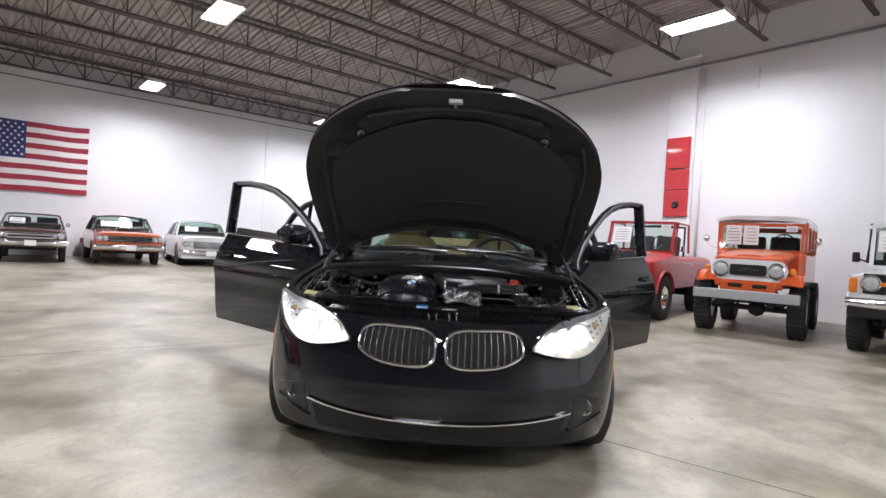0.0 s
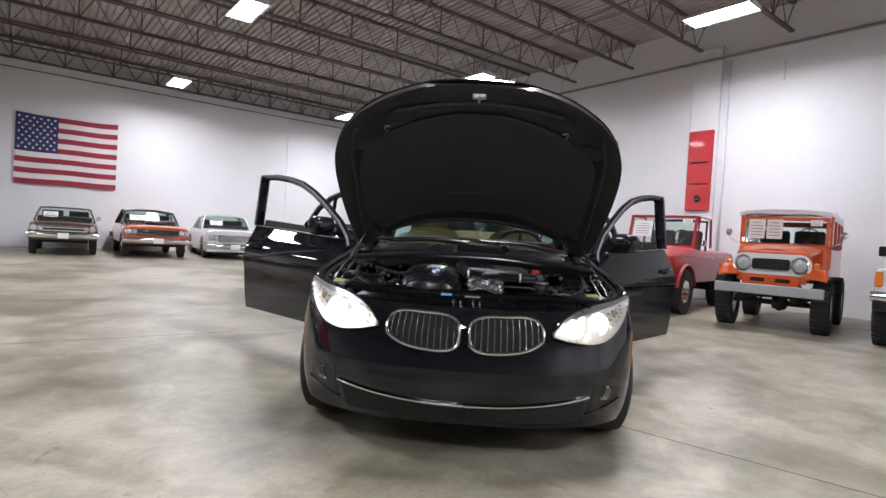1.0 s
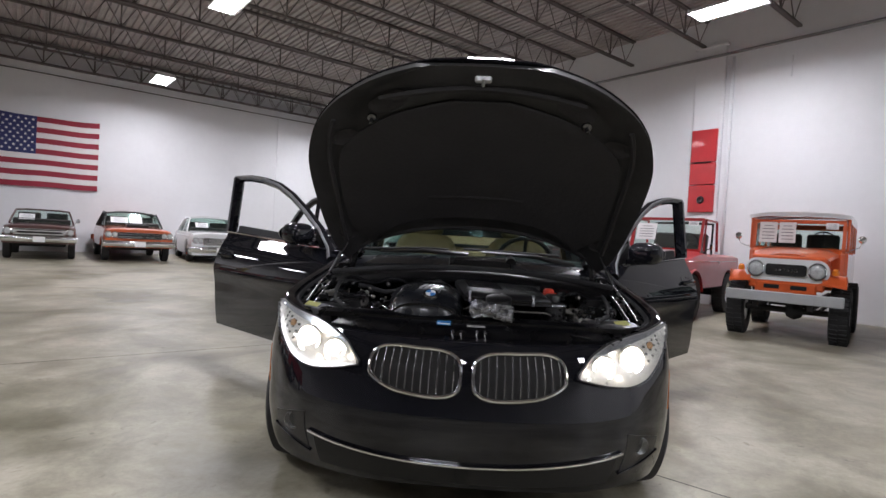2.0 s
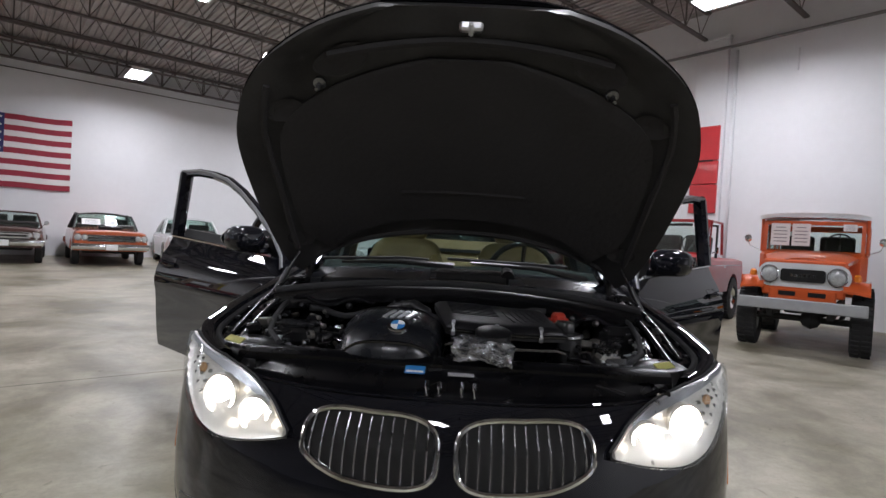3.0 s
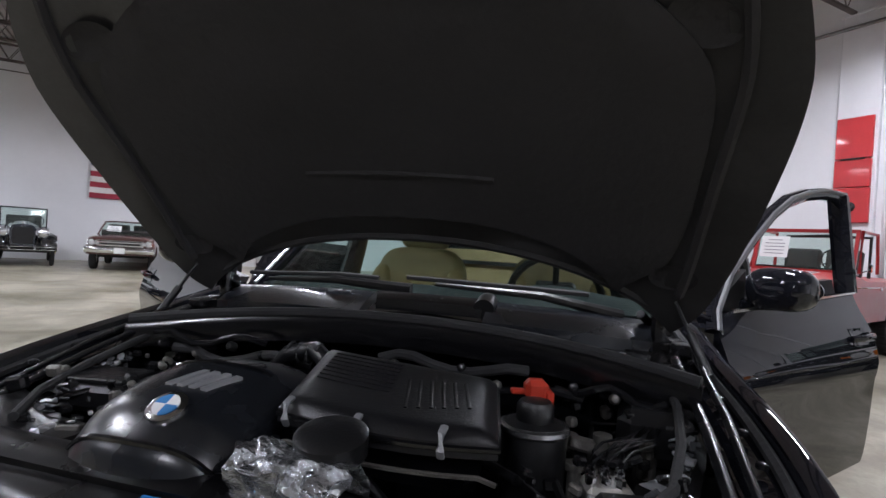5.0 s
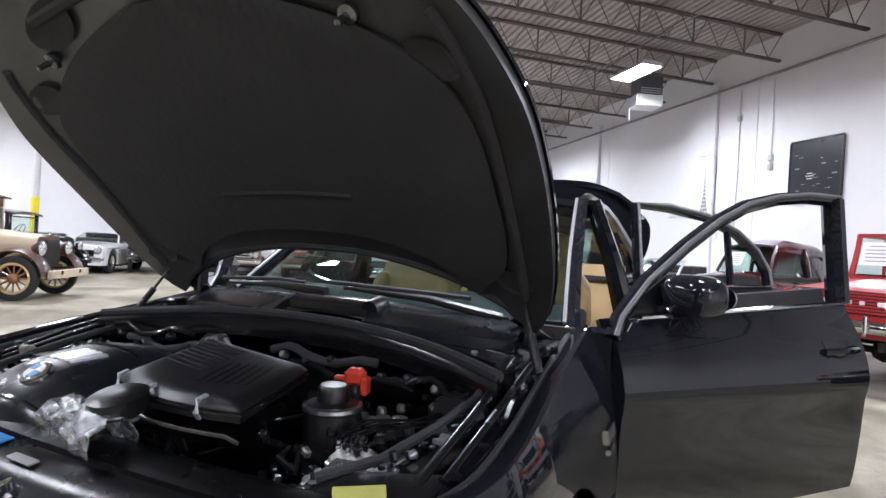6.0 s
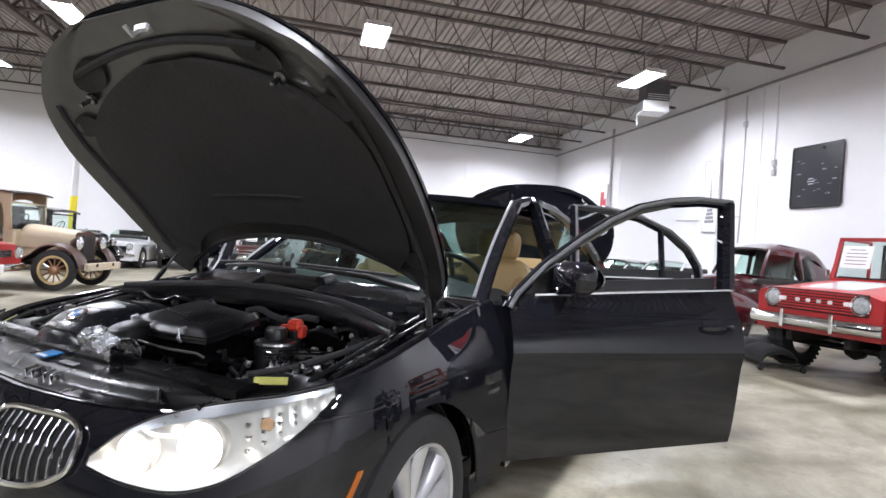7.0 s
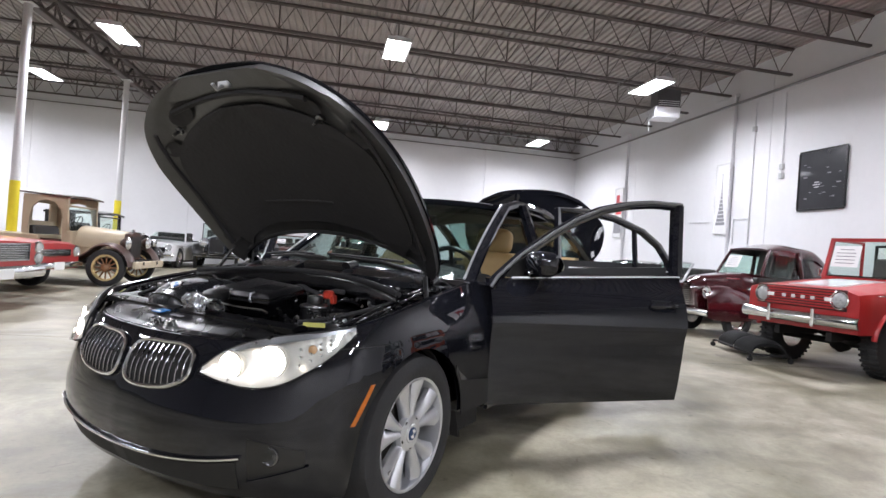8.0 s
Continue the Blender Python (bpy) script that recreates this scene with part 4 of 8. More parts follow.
def windscreen_frame(t, y, z0, z1, w, paint_mat, rake=0.06, bar=0.055):
    m = Mesh()
    m.sweep([(-w, y, z0), (-w, y + rake, z1)], bar * 0.7, 4)
    m.sweep([(w, y, z0), (w, y + rake, z1)], bar * 0.7, 4)
    m.sweep([(-w - 0.02, y + rake, z1), (w + 0.02, y + rake, z1)], bar * 0.75, 4)
    m.sweep([(-w - 0.02, y, z0), (w + 0.02, y, z0)], bar * 0.75, 4)
    part("windscreen_frame", m, paint_mat, t)
    m = Mesh()
    m.slab(lambda u, v: (lerp(-w, w, v), lerp(y, y + rake, u), lerp(z0, z1, u)), 1, 1, (0, 0.006, 0))
    part("windscreen", m, GLASS, t)


def lift_body(t, dz):
    """Raises a truck on its suspension, leaving wheels and axles where they are."""
    for o in t.children:
        if not o.name.startswith(("wheel", "chassis")):
            o.location.z += dz


def chassis(t, L, W, z, axles):
    m = Mesh()
    for sx in (-1, 1):
        m.box((sx * 0.38, L / 2, z), (0.09, L * 0.96, 0.13), 0.01)
    for a in axles:
        m.cyl((-W + 0.1, a, z - 0.12), (W - 0.1, a, z - 0.12), 0.045, n=10)
        m.lathe([(-0.14, 0.03), (-0.1, 0.1), (0, 0.14), (0.1, 0.1), (0.14, 0.03)], (0.1, a, z - 0.12), (1, 0, 0), 14)
        for sx in (-1, 1):
            m.box((sx * 0.5, a, z - 0.05), (0.06, 1.0, 0.035), 0.01)
    m.box((0, L * 0.35, z + 0.05), (0.6, 1.2, 0.22), 0.05)
    part("chassis", m, CHASSIS, t)


def land_truck(m4, sc, sz):
    t = thing("off_road_truck", "bright orange vintage off-roader with white roof and grey steel bumper", "off-road truck", m4 @ Matrix.Diagonal((sc, sc, sz, 1)), "parked collector cars")
    P = TLC_ORANGE
    # tub and cowl
    m = Mesh()
    m.box((0, 2.55, 0.98), (1.50, 2.3, 0.62), 0.04)
    m.box((0, 1.38, 1.06), (1.42, 0.3, 0.46), 0.05)
    part("tub", m, P, t)
    # hood: crowned, narrowing to the front
    m = Mesh()
    m.slab(lambda u, v: (lerp(-1, 1, v) * lerp(0.48, 0.66, u), lerp(0.30, 1.42, u), 1.14 + 0.12 * u + 0.07 * (1 - (2 * v - 1) ** 4) - (0.06 * (1 - u) ** 4)), 10, 12, (0, 0, -0.05))
    part("hood", m, P, t)
    m = Mesh()
    m.slab(lambda u, v: (lerp(-0.30, 0.30, v) * (0.8 + 0.2 * u), lerp(0.34, 0.62, u), 1.17 + 0.035 * u + 0.04 * (1 - (2 * v - 1) ** 4)), 4, 8, (0, 0, -0.04))
    sc_ = part("hood_scoop", m, P, t)
    m = Mesh()
    m.box((0, 0.335, 1.165), (0.50, 0.02, 0.04), 0.01)
    part("scoop_mouth", m, BLACK_PLASTIC, sc_)
    # front apron and side engine panels
    m = Mesh()
    m.box((0, 0.33, 0.93), (1.06, 0.10, 0.50), 0.05)
    for sx in (-1, 1):
        m.box((sx * 0.52, 0.85, 0.95), (0.05, 1.1, 0.42), 0.02)
    m.box((0, 0.29, 0.70), (0.86, 0.08, 0.16), 0.03)
    part("front_apron", m, P, t)
    for x in (-0.19, 0.19):
        m = Mesh()
        m.box((x, 0.245, 0.715), (0.22, 0.02, 0.06), 0.01)
        part("vent_slot", m, BLACK_PLASTIC, t)
    # white oval bezel with dark centre and two lamps
    m = Mesh()
    rr, hw = 0.165, 0.43
    outer = [(hw + rr * math.cos(a), rr * math.sin(a)) for a in [math.radians(k) for k in range(-90, 91, 15)]] + [(-hw + rr * math.cos(a), rr * math.sin(a)) for a in [math.radians(k) for k in range(90, 271, 15)]]
    m.prism(outer, -0.03, (0, 0.275, 0.965))
    bez = part("grille_bezel", m, WHITE, t, "white oval lamp bezel")
    m = Mesh()
    m.prism([(-0.26, -0.085), (0.26, -0.085), (0.285, -0.06), (0.285, 0.06), (0.26, 0.085), (-0.26, 0.085), (-0.285, 0.06), (-0.285, -0.06)], 0.012, (0, 0.241, 0.965))
    part("grille_mesh", m, BLACK_PLASTIC, bez)
    for k in range(6):
        m = Mesh()
        m.box(((k - 2.5) * 0.058, 0.228, 0.965), (0.036, 0.008, 0.034), 0.006)
        part("emblem_bar", m, CHROME, bez)
    for sx in (-1, 1):
        round_lamp(t, sx * 0.43, 0.235, 0.965, 0.105)
    # flat fenders with amber indicators
    for sx in (-1, 1):
        m = Mesh()
        m.slab(lambda u, v: (sx * lerp(0.50, 0.82, v), lerp(0.22, 1.30, u), 0.945 - 0.14 * max(0, 1 - u * 5) ** 2 - 0.03 * v * v), 14, 6, (0, 0, -0.03))
        m.slab(lambda u, v: (sx * (0.815 + 0.004 * v), lerp(0.26, 1.30, u), lerp(0.93, 0.86 - 0.1 * max(0, 1 - u * 4) ** 2, v)), 12, 2, (-sx * 0.02, 0, 0))
        part("fender", m, P, t)
        m = Mesh()
        m.lathe([(0, 0.05), (0.04, 0.05), (0.07, 0.035), (0.075, 0)], (sx * 0.66, 0.33, 0.945), (0, -0.4, 1), 14)
        part("indicator", m, AMBER, t, "amber indicator lamp")
    # straight grey steel bumper
    m = Mesh()
    m.box((0, 0.02, 0.57), (1.62, 0.09, 0.15), 0.012)
    part("front_bumper", m, mat("grey_bumper_paint", (0.36, 0.37, 0.38), 0.5, 0.2, var=0.15, scale=6), t, "plain grey steel bumper")
    m = Mesh()
    for sx in (-1, 1):
        m.box((sx * 0.38, 0.16, 0.55), (0.08, 0.24, 0.12), 0.01)
    part("bumper_bracket", m, CHASSIS, t)
    # cab: windscreen, roof, sides with windows
    windscreen_frame(t, 1.42, 1.28, 1.74, 0.68, P, 0.05)
    m = Mesh()
    m.slab(lambda u, v: (lerp(-0.76, 0.76, v), lerp(1.32, 3.66, u), 1.86 + 0.05 * (1 - (2 * v - 1) ** 4) - 0.02 * (2 * u - 1) ** 4), 8, 10, (0, 0, -0.06))
    part("roof", m, WHITE, t, "white roof")
    for sx in (-1, 1):
        m = Mesh()
        for y in (1.50, 2.28, 3.0, 3.6):
            m.box((sx * 0.735, y, 1.54), (0.045, 0.09, 0.52), 0.01)
        m.box((sx * 0.735, 2.55, 1.77), (0.05, 2.15, 0.08), 0.01)
        part("side_frame", m, P, t)
        m = Mesh()
        m.box((sx * 0.73, 2.55, 1.53), (0.008, 2.1, 0.46))
        part("side_window", m, GLASS_TINT, t)
    m = Mesh()
    m.box((0, 3.62, 1.74), (1.42, 0.05, 0.1), 0.01)
    m.box((0, 3.62, 1.3), (1.42, 0.05, 0.12), 0.01)
    part("rear_frame", m, P, t)
    m = Mesh()
    m.box((0, 1.62, 1.28), (1.34, 0.3, 0.1), 0.03)
    part("dashboard", m, P, t)
    seat_row(t, 2.15, 1.02, 0.6, SEAT_DARK, 2)
    steering(t, 0.36, 1.78, 1.42, 0.2)
    paper_sign(t, -0.46, 1.405, 1.56, 0.28, 0.34, -6)
    paper_sign(t, -0.16, 1.405, 1.56, 0.26, 0.34, -6)
    paper_sign(t, 0.5, 1.435, 1.68, 0.18, 0.1, -6)
    for sx in (-1, 1):
        m = Mesh()
        m.sweep([(sx * 0.74, 1.45, 1.3), (sx * 0.90, 1.36, 1.36), (sx * 0.93, 1.34, 1.44)], 0.008, 6)
        m.lathe([(-0.02, 0.0), (-0.012, 0.042), (0.0, 0.058), (0.012, 0.054), (0.013, 0)], (sx * 0.93, 1.33, 1.48), (0, 1, 0), 16)
        part("door_mirror", m, CHROME, t)
    chassis(t, 3.8, 0.8, 0.55, (0.72, 2.95))
    add_wheels(t, 0.87, (0.72, 2.95), 0.42, 0.27, "offroad", WHITE)
    lift_body(t, 0.08)
    return t


land_truck(pose(6.11, 0.95, 0, 0, 0, -78.5), 0.78, 0.87)


def sport_truck(name_label, m4, sc, sl, sz, P, stripe, full):
    """A boxy 1960s short off-roader with round lamps in a slatted grille."""
    t = thing("off_road_truck", name_label, "off-road truck", m4 @ Matrix.Diagonal((sc, sl, sz, 1)), "parked collector cars")
    up = 0.07 if stripe else 0.0
    s = dict(L=3.85, zb=0.52, r=0.40, arch=0.46, axles=(0.72, 3.05), top=[(0, 1.04), (0.12, 1.06), (1.25, 1.11 + up), (1.4, 1.12 + up), (1.6, 1.14), (3.85, 1.14)], hw=[(0, 0.80), (0.1, 0.83), (3.85, 0.84)], zm=0.9, low=0.03, high=0.03, crown=0.03)
    part("body", shell(s), P, t)
    if stripe:
        m = Mesh()
        m.slab(lambda u, v: (lerp(-0.34, 0.34, v), lerp(0.2, 1.2, u), curve(s["top"], lerp(0.2, 1.2, u)) + 0.034), 8, 4, (0, 0, -0.02))
        part("hood_stripe", m, WHITE, t, "white hood panel")
    m = Mesh()
    m.box((0, -0.008, 0.93), (1.30, 0.03, 0.27), 0.01)
    gr = part("grille", m, mat("grille_dark_" + name_label.split()[0], (0.06, 0.008, 0.008), 0.5, var=0.3, scale=8) if stripe else BLACK_PLASTIC, t)
    for k in range(7):
        m = Mesh()
        m.box((0, -0.028, 0.82 + k * 0.036), (0.98, 0.012, 0.02), 0.004)
        part("grille_slat", m, P if stripe else BLACK_PLASTIC, gr)
    for k in range(4):
        m = Mesh()
        m.box(((k - 1.5) * 0.14, -0.04, 0.93), (0.055, 0.012, 0.045), 0.006)
        part("emblem_bar", m, WHITE if stripe else CHROME, gr)
    for sx in (-1, 1):
        round_lamp(t, sx * 0.56, -0.03, 0.93, 0.10)
        m = Mesh()
        m.box((sx * 0.42, -0.03, 0.93), (0.10, 0.02, 0.05), 0.01)
        part("parking_lamp", m, PAPER if stripe else AMBER, t)
        if not stripe:
            m = Mesh()
            m.box((sx * 0.76, -0.02, 0.9), (0.09, 0.05, 0.2), 0.012)
            part("indicator", m, AMBER, t, "amber indicator lamp")
    bumper_bar(t, 0.84, -0.1, 0.66, 0.15, 0.09, CHROME, 0.05)
    if stripe:
        for sx in (-0.32, 0.32):
            m = Mesh()
            m.box((sx, -0.165, 0.68), (0.05, 0.05, 0.24), 0.015)
            part("bumper_guard", m, CHROME, t)
    else:
        m = Mesh()
        m.box((0, -0.07, 0.55), (1.62, 0.1, 0.16), 0.03)
        part("lower_valance", m, BLACK_PLASTIC, t)
    windscreen_frame(t, 1.38, 1.16 + up * 0.8, 1.82, 0.70, P, 0.16, 0.05)
    for sx in (-1, 1):
        m = Mesh()
        m.sweep([(sx * 0.76, 1.42, 1.22), (sx * 0.74, 1.58, 1.82), (sx * 0.74, 2.3, 1.82), (sx * 0.76, 2.32, 1.22)], 0.026, 6)
        part("door_frame", m, P if stripe else BLACK_PLASTIC, t)
        m = Mesh()
        m.sweep([(sx * 0.62, 2.42, 1.1), (sx * 0.62, 2.45, 1.78), (0, 2.45, 1.8)], 0.03, 8)
        part("roll_bar", m, BLACK_PLASTIC, t)
        m = Mesh()
        m.box((sx * (0.92 if full else 0.88), 1.52, 1.3), (0.05 if stripe else 0.1, 0.06, 0.16 if not stripe else 0.12), 0.02)
        m.sweep([(sx * 0.78, 1.5, 1.24), (sx * 0.9, 1.52, 1.28)], 0.012, 6)
        part("door_mirror", m, CHROME if stripe else BLACK_PLASTIC, t)
        m = Mesh()
        m.sweep([(sx * 0.845, 0.25, 1.02), (sx * 0.845, 3.7, 1.03)], 0.008, 6)
        part("trim_strip", m, CHROME, t)
        m = Mesh()
        m.box((sx * 0.856, 2.2, 1.0), (0.02, 0.12, 0.03), 0.008)
        part("door_handle", m, CHROME, t)
        m = Mesh()
        arch_fender(m, 0.72, 0.40, 0.475, sx * 0.80, sx * 0.875, 0.15, math.pi - 0.15, 0.012, 0.02)
        part("arch_lip", m, P, t)
    if full:
        m = Mesh()
        m.slab(lambda u, v: (lerp(-0.78, 0.78, v), lerp(1.5, 3.75, u), 1.80 + 0.05 * (1 - (2 * v - 1) ** 4)), 6, 8, (0, 0, -0.06))
        part("roof", m, P, t)
        m = Mesh()
        for sx in (-1, 1):
            m.box((sx * 0.77, 3.1, 1.5), (0.04, 1.3, 0.56), 0.02)
        part("side_panel", m, P, t)
    m = Mesh()
    m.box((0, 1.56, 1.22), (1.4, 0.26, 0.1), 0.03)
    part("dashboard", m, BLACK_PLASTIC, t)
    seat_row(t, 2.05, 1.02, 0.6, SEAT_DARK, 2)
    steering(t, 0.36, 1.76, 1.38, 0.2)
    paper_sign(t, -0.42, 1.445, 1.56, 0.42, 0.34, -15)
    paper_sign(t, 0.52, 1.5, 1.74, 0.2, 0.08, -15)
    chassis(t, 3.8, 0.8, 0.5, (0.72, 3.05))
    add_wheels(t, 0.86, (0.72, 3.05), 0.42, 0.25, "offroad", CHROME)
    lift_body(t, 0.06)
    return t


sport_truck("red vintage short-bed off-roader with white hood panel and chrome bumper", pose(5.93, 2.90, 0, 0, 0, -79), 0.80, 0.94, 0.86, RED, True, False)
sport_truck("white square-fronted off-roader with amber indicators and dark bumper valance", pose(6.2, -0.85, 0, 0, 0, -84), 0.82, 0.82, 0.86, WHITE, False, True)


def maroon_coupe(m4, sc, sz):
    """A late 1930s coupe: rounded cabin, pontoon fenders, pointed nose."""
    t = thing("car", "glossy maroon 1930s coupe with a rounded roof", "car", m4 @ Matrix.Diagonal((sc, sc, sz, 1)), "parked collector cars")
    P = MAROON
    # central body
    m = Mesh()
    def body(u, v):
        y = 0.1 + 4.4 * u
        w = curve([(0, 0.16), (0.05, 0.30), (0.25, 0.48), (0.36, 0.70), (0.6, 0.72), (0.85, 0.55), (1, 0.18)], u)
        h = curve([(0, 0.92), (0.06, 1.04), (0.3, 1.14), (0.38, 1.12), (0.6, 1.10), (0.85, 0.98), (1, 0.62)], u)
        a = lerp(0, math.pi, v)
        x = w * (abs(math.cos(a)) ** 0.5) * (1 if math.cos(a) >= 0 else -1)
        return (x, y, 0.38 + (h - 0.38) * math.sin(a) ** 0.5)
    m.grid(body, 40, 20)
    part("body", m, P, t)
    # roof over the cabin
    m = Mesh()
    def roof(u, v):
        y = 1.72 + 2.2 * u
        a = lerp(0.0, math.pi, v)
        w = curve([(0, 0.56), (0.3, 0.60), (0.7, 0.55), (1, 0.36)], u)
        h = curve([(0, 1.60), (0.25, 1.70), (0.6, 1.66), (0.85, 1.45), (1, 1.08)], u)
        z0 = curve([(0, 1.52), (0.6, 1.48), (0.85, 1.25), (1, 1.0)], u)
        return (w * (abs(math.cos(a)) ** 0.6) * (1 if math.cos(a) >= 0 else -1), y, z0 + (h - z0) * math.sin(a) ** 0.8)
    m.slab(roof, 24, 16, (0, 0, -0.03))
    part("roof", m, P, t)
    for sx in (-1, 1):
        m = Mesh()
        m.sweep([(sx * 0.66, 1.48, 1.10), (sx * 0.60, 1.62, 1.34), (sx * 0.55, 1.78, 1.57)], 0.035, 6)
        part("front_pillar", m, P, t)
        m = Mesh()
        m.sweep([(sx * 0.70, 2.55, 1.08), (sx * 0.60, 2.52, 1.56)], 0.05, 6)
        part("middle_pillar", m, P, t)
        m = Mesh()
        m.slab(lambda u, v: (sx * lerp(0.66, 0.50, u), lerp(3.0, 3.95, v) - 0.25 * u, lerp(1.02, 1.5, u) - 0.3 * u * v * v), 4, 6, (-sx * 0.04, 0, 0))
        part("rear_quarter", m, P, t)
        m = Mesh()
        m.slab(lambda u, v: (sx * lerp(0.68, 0.57, u), lerp(1.55 + 0.2 * u, 3.05 - 0.1 * u, v), lerp(1.08, 1.54, u)), 2, 2, (-sx * 0.005, 0, 0))
        part("side_window", m, GLASS, t)
        # pontoon fenders
        m = Mesh()
        def fend(u, v, y0=0.05, ln=1.75, zc=0.42):
            y = y0 + ln * u
            a = lerp(-0.35, math.pi * 0.72, v)
            r = 0.42 * math.sin(math.pi * min(1, 0.16 + 0.84 * u) ** 0.8) ** 0.6
            w = 0.30 * math.sin(math.pi * min(1, 0.2 + 0.8 * u)) ** 0.5
            return (sx * (0.56 + w * math.cos(a)), y, zc + r * math.sin(a) * 1.05 + 0.03)
        m.slab(fend, 24, 10, (-sx * 0.02, 0, 0))
        part("front_fender", m, P, t)
        m = Mesh()
        m.slab(lambda u, v: fend(u, v, 2.75, 1.75, 0.42), 24, 10, (-sx * 0.02, 0, 0))
        part("rear_fender", m, P, t)
        m = Mesh()
        m.slab(lambda u, v: (sx * lerp(0.62, 0.84, v), lerp(1.4, 2.95, u), 0.36), 2, 2, (0, 0, -0.04))
        part("running_board", m, BLACK_PLASTIC, t)
        round_lamp(t, sx * 0.62, 0.10, 0.76, 0.085)
        m = Mesh()
        m.box((sx * 0.49, 0.9, 1.02), (0.012, 0.34, 0.022), 0.004)
        part("hood_emblem", m, CHROME, t)
    m = Mesh()
    m.slab(lambda u, v: (lerp(-1, 1, v) * lerp(0.62, 0.53, u), lerp(1.48, 1.76, u) - 0.06 * (1 - (2 * v - 1) ** 2), lerp(1.12, 1.56, u)), 3, 6, (0, 0.005, 0))
    part("windscreen", m, GLASS, t)
    paper_sign(t, -0.25, 1.56, 1.34, 0.4, 0.26, -30)
    for k in range(11):
        m = Mesh()
        z = 0.52 + k * 0.035
        m.sweep([(-0.24 + 0.006 * k, 0.16, z), (0, 0.02, z), (0.24 - 0.006 * k, 0.16, z)], 0.008, 6)
        part("grille_bar", m, CHROME, t)
    bumper_bar(t, 0.85, -0.08, 0.42, 0.11, 0.06)
    bumper_bar(t, 0.8, 4.62, 0.45, 0.11, 0.06, name="rear_bumper")
    m = Mesh()
    m.box((0, 2.3, 1.02), (1.2, 1.7, 0.1), 0.03)
    part("interior", m, SEAT_DARK, t)
    seat_row(t, 2.25, 1.05, 0.5, SEAT_DARK, 2)
    m = Mesh()
    m.box((0, 2.2, 0.36), (1.1, 3.6, 0.1), 0.03)
    part("underbody", m, CHASSIS, t)
    add_wheels(t, 0.80, (0.85, 3.55), 0.34, 0.17, "steel", CHROME)
    return t


maroon_coupe(pose(6.35, 5.65, 0, 0, 0, -87), 0.75, 0.95)


# ---- antique cars ----
def antique(name_label, cat, m4, sc, P, hood_mat, fender_mat, closed, spoke, cab_roof=False):
    """A 1920s vehicle: upright radiator, free-standing lamps, cycle fenders, running boards."""
    t = thing("antique_truck" if cab_roof else "antique_car", name_label, cat, m4 @ Matrix.Scale(sc, 4), "parked collector cars")
    # hood
    m = Mesh()
    m.slab(lambda u, v: (lerp(0.28, 0.42, u) * math.cos(lerp(0, math.pi, v)) * 1.0, lerp(0.42, 1.35, u), 0.80 + lerp(0.36, 0.44, u) * math.sin(lerp(0, math.pi, v)) ** 0.6), 8, 14, (0, 0, -0.02))
    for sx in (-1, 1):
        m.box((sx * 0.33, 0.9, 0.72), (0.04, 0.9, 0.28), 0.01)
    part("hood", m, hood_mat, t)
    # radiator
    m = Mesh()
    m.prism([(-0.27, 0.0), (0.27, 0.0), (0.30, 0.45), (0.24, 0.56), (0, 0.61), (-0.24, 0.56), (-0.30, 0.45)], -0.10, (0, 0.32, 0.56))
    rad = part("radiator_shell", m, fender_mat if cab_roof else hood_mat, t)
    m = Mesh()
    m.prism([(-0.22, 0.05), (0.22, 0.05), (0.245, 0.43), (0.19, 0.51), (-0.19, 0.51), (-0.245, 0.43)], 0.012, (0, 0.315, 0.56))
    part("radiator_core", m, BLACK_PLASTIC, rad)
    m = Mesh()
    m.lathe([(0, 0.035), (0.05, 0.03), (0.06, 0.0)], (0, 0.37, 1.165), (0, 0, 1), 12)
    part("radiator_cap", m, CHROME, rad)
    for sx in (-1, 1):
        m = Mesh()
        arch_fender(m, 0.55, 0.40, 0.47, sx * 0.42, sx * 0.78, 0.1, 2.35, 0.05)
        m.slab(lambda u, v: (sx * lerp(0.42, 0.78, v), lerp(0.875, 1.40, u), lerp(0.735, 0.42, u ** 0.8) + 0.04 * math.sin(math.pi * v)), 8, 6, (0, 0, -0.02))
        part("front_fender", m, fender_mat, t)
        m = Mesh()
        arch_fender(m, 3.0, 0.40, 0.47, sx * 0.44, sx * 0.78, 0.3, 2.9, 0.05)
        part("rear_fender", m, fender_mat, t)
        m = Mesh()
        m.box((sx * 0.62, 1.98, 0.41), (0.32, 1.2, 0.035), 0.01)
        part("running_board", m, fender_mat, t)
        m = Mesh()
        m.lathe([(-0.16, 0.0), (-0.14, 0.05), (-0.06, 0.11), (0.0, 0.135), (0.02, 0.135)], (sx * 0.46, 0.26, 0.92), (0, -1, 0), 18)
        m.cyl((sx * 0.46, 0.36, 0.92), (sx * 0.42, 0.4, 0.6), 0.018, n=8)
        hl = part("headlamp", m, CHROME if not cab_roof else fender_mat, t)
        m = Mesh()
        m.lathe([(0.0, 0.13), (0.03, 0.09), (0.04, 0.0)], (sx * 0.46, 0.24, 0.92), (0, -1, 0), 18)
        part("headlamp_glass", m, LAMP_SILVER, hl)
    # bumper: two flat bars or a timber beam
    if cab_roof:
        m = Mesh()
        m.box((0, 0.0, 0.47), (1.36, 0.07, 0.15), 0.012)
        part("front_bumper", m, WOOD_BEAM, t, "pale timber beam bumper")
    else:
        for z in (0.46, 0.54):
            m = Mesh()
            m.sweep([(-0.78, 0.06, z), (-0.4, 0.0, z), (0.4, 0.0, z), (0.78, 0.06, z)], 0.03, 6, 0.35)
            part("bumper_bar", m, CHROME, t)
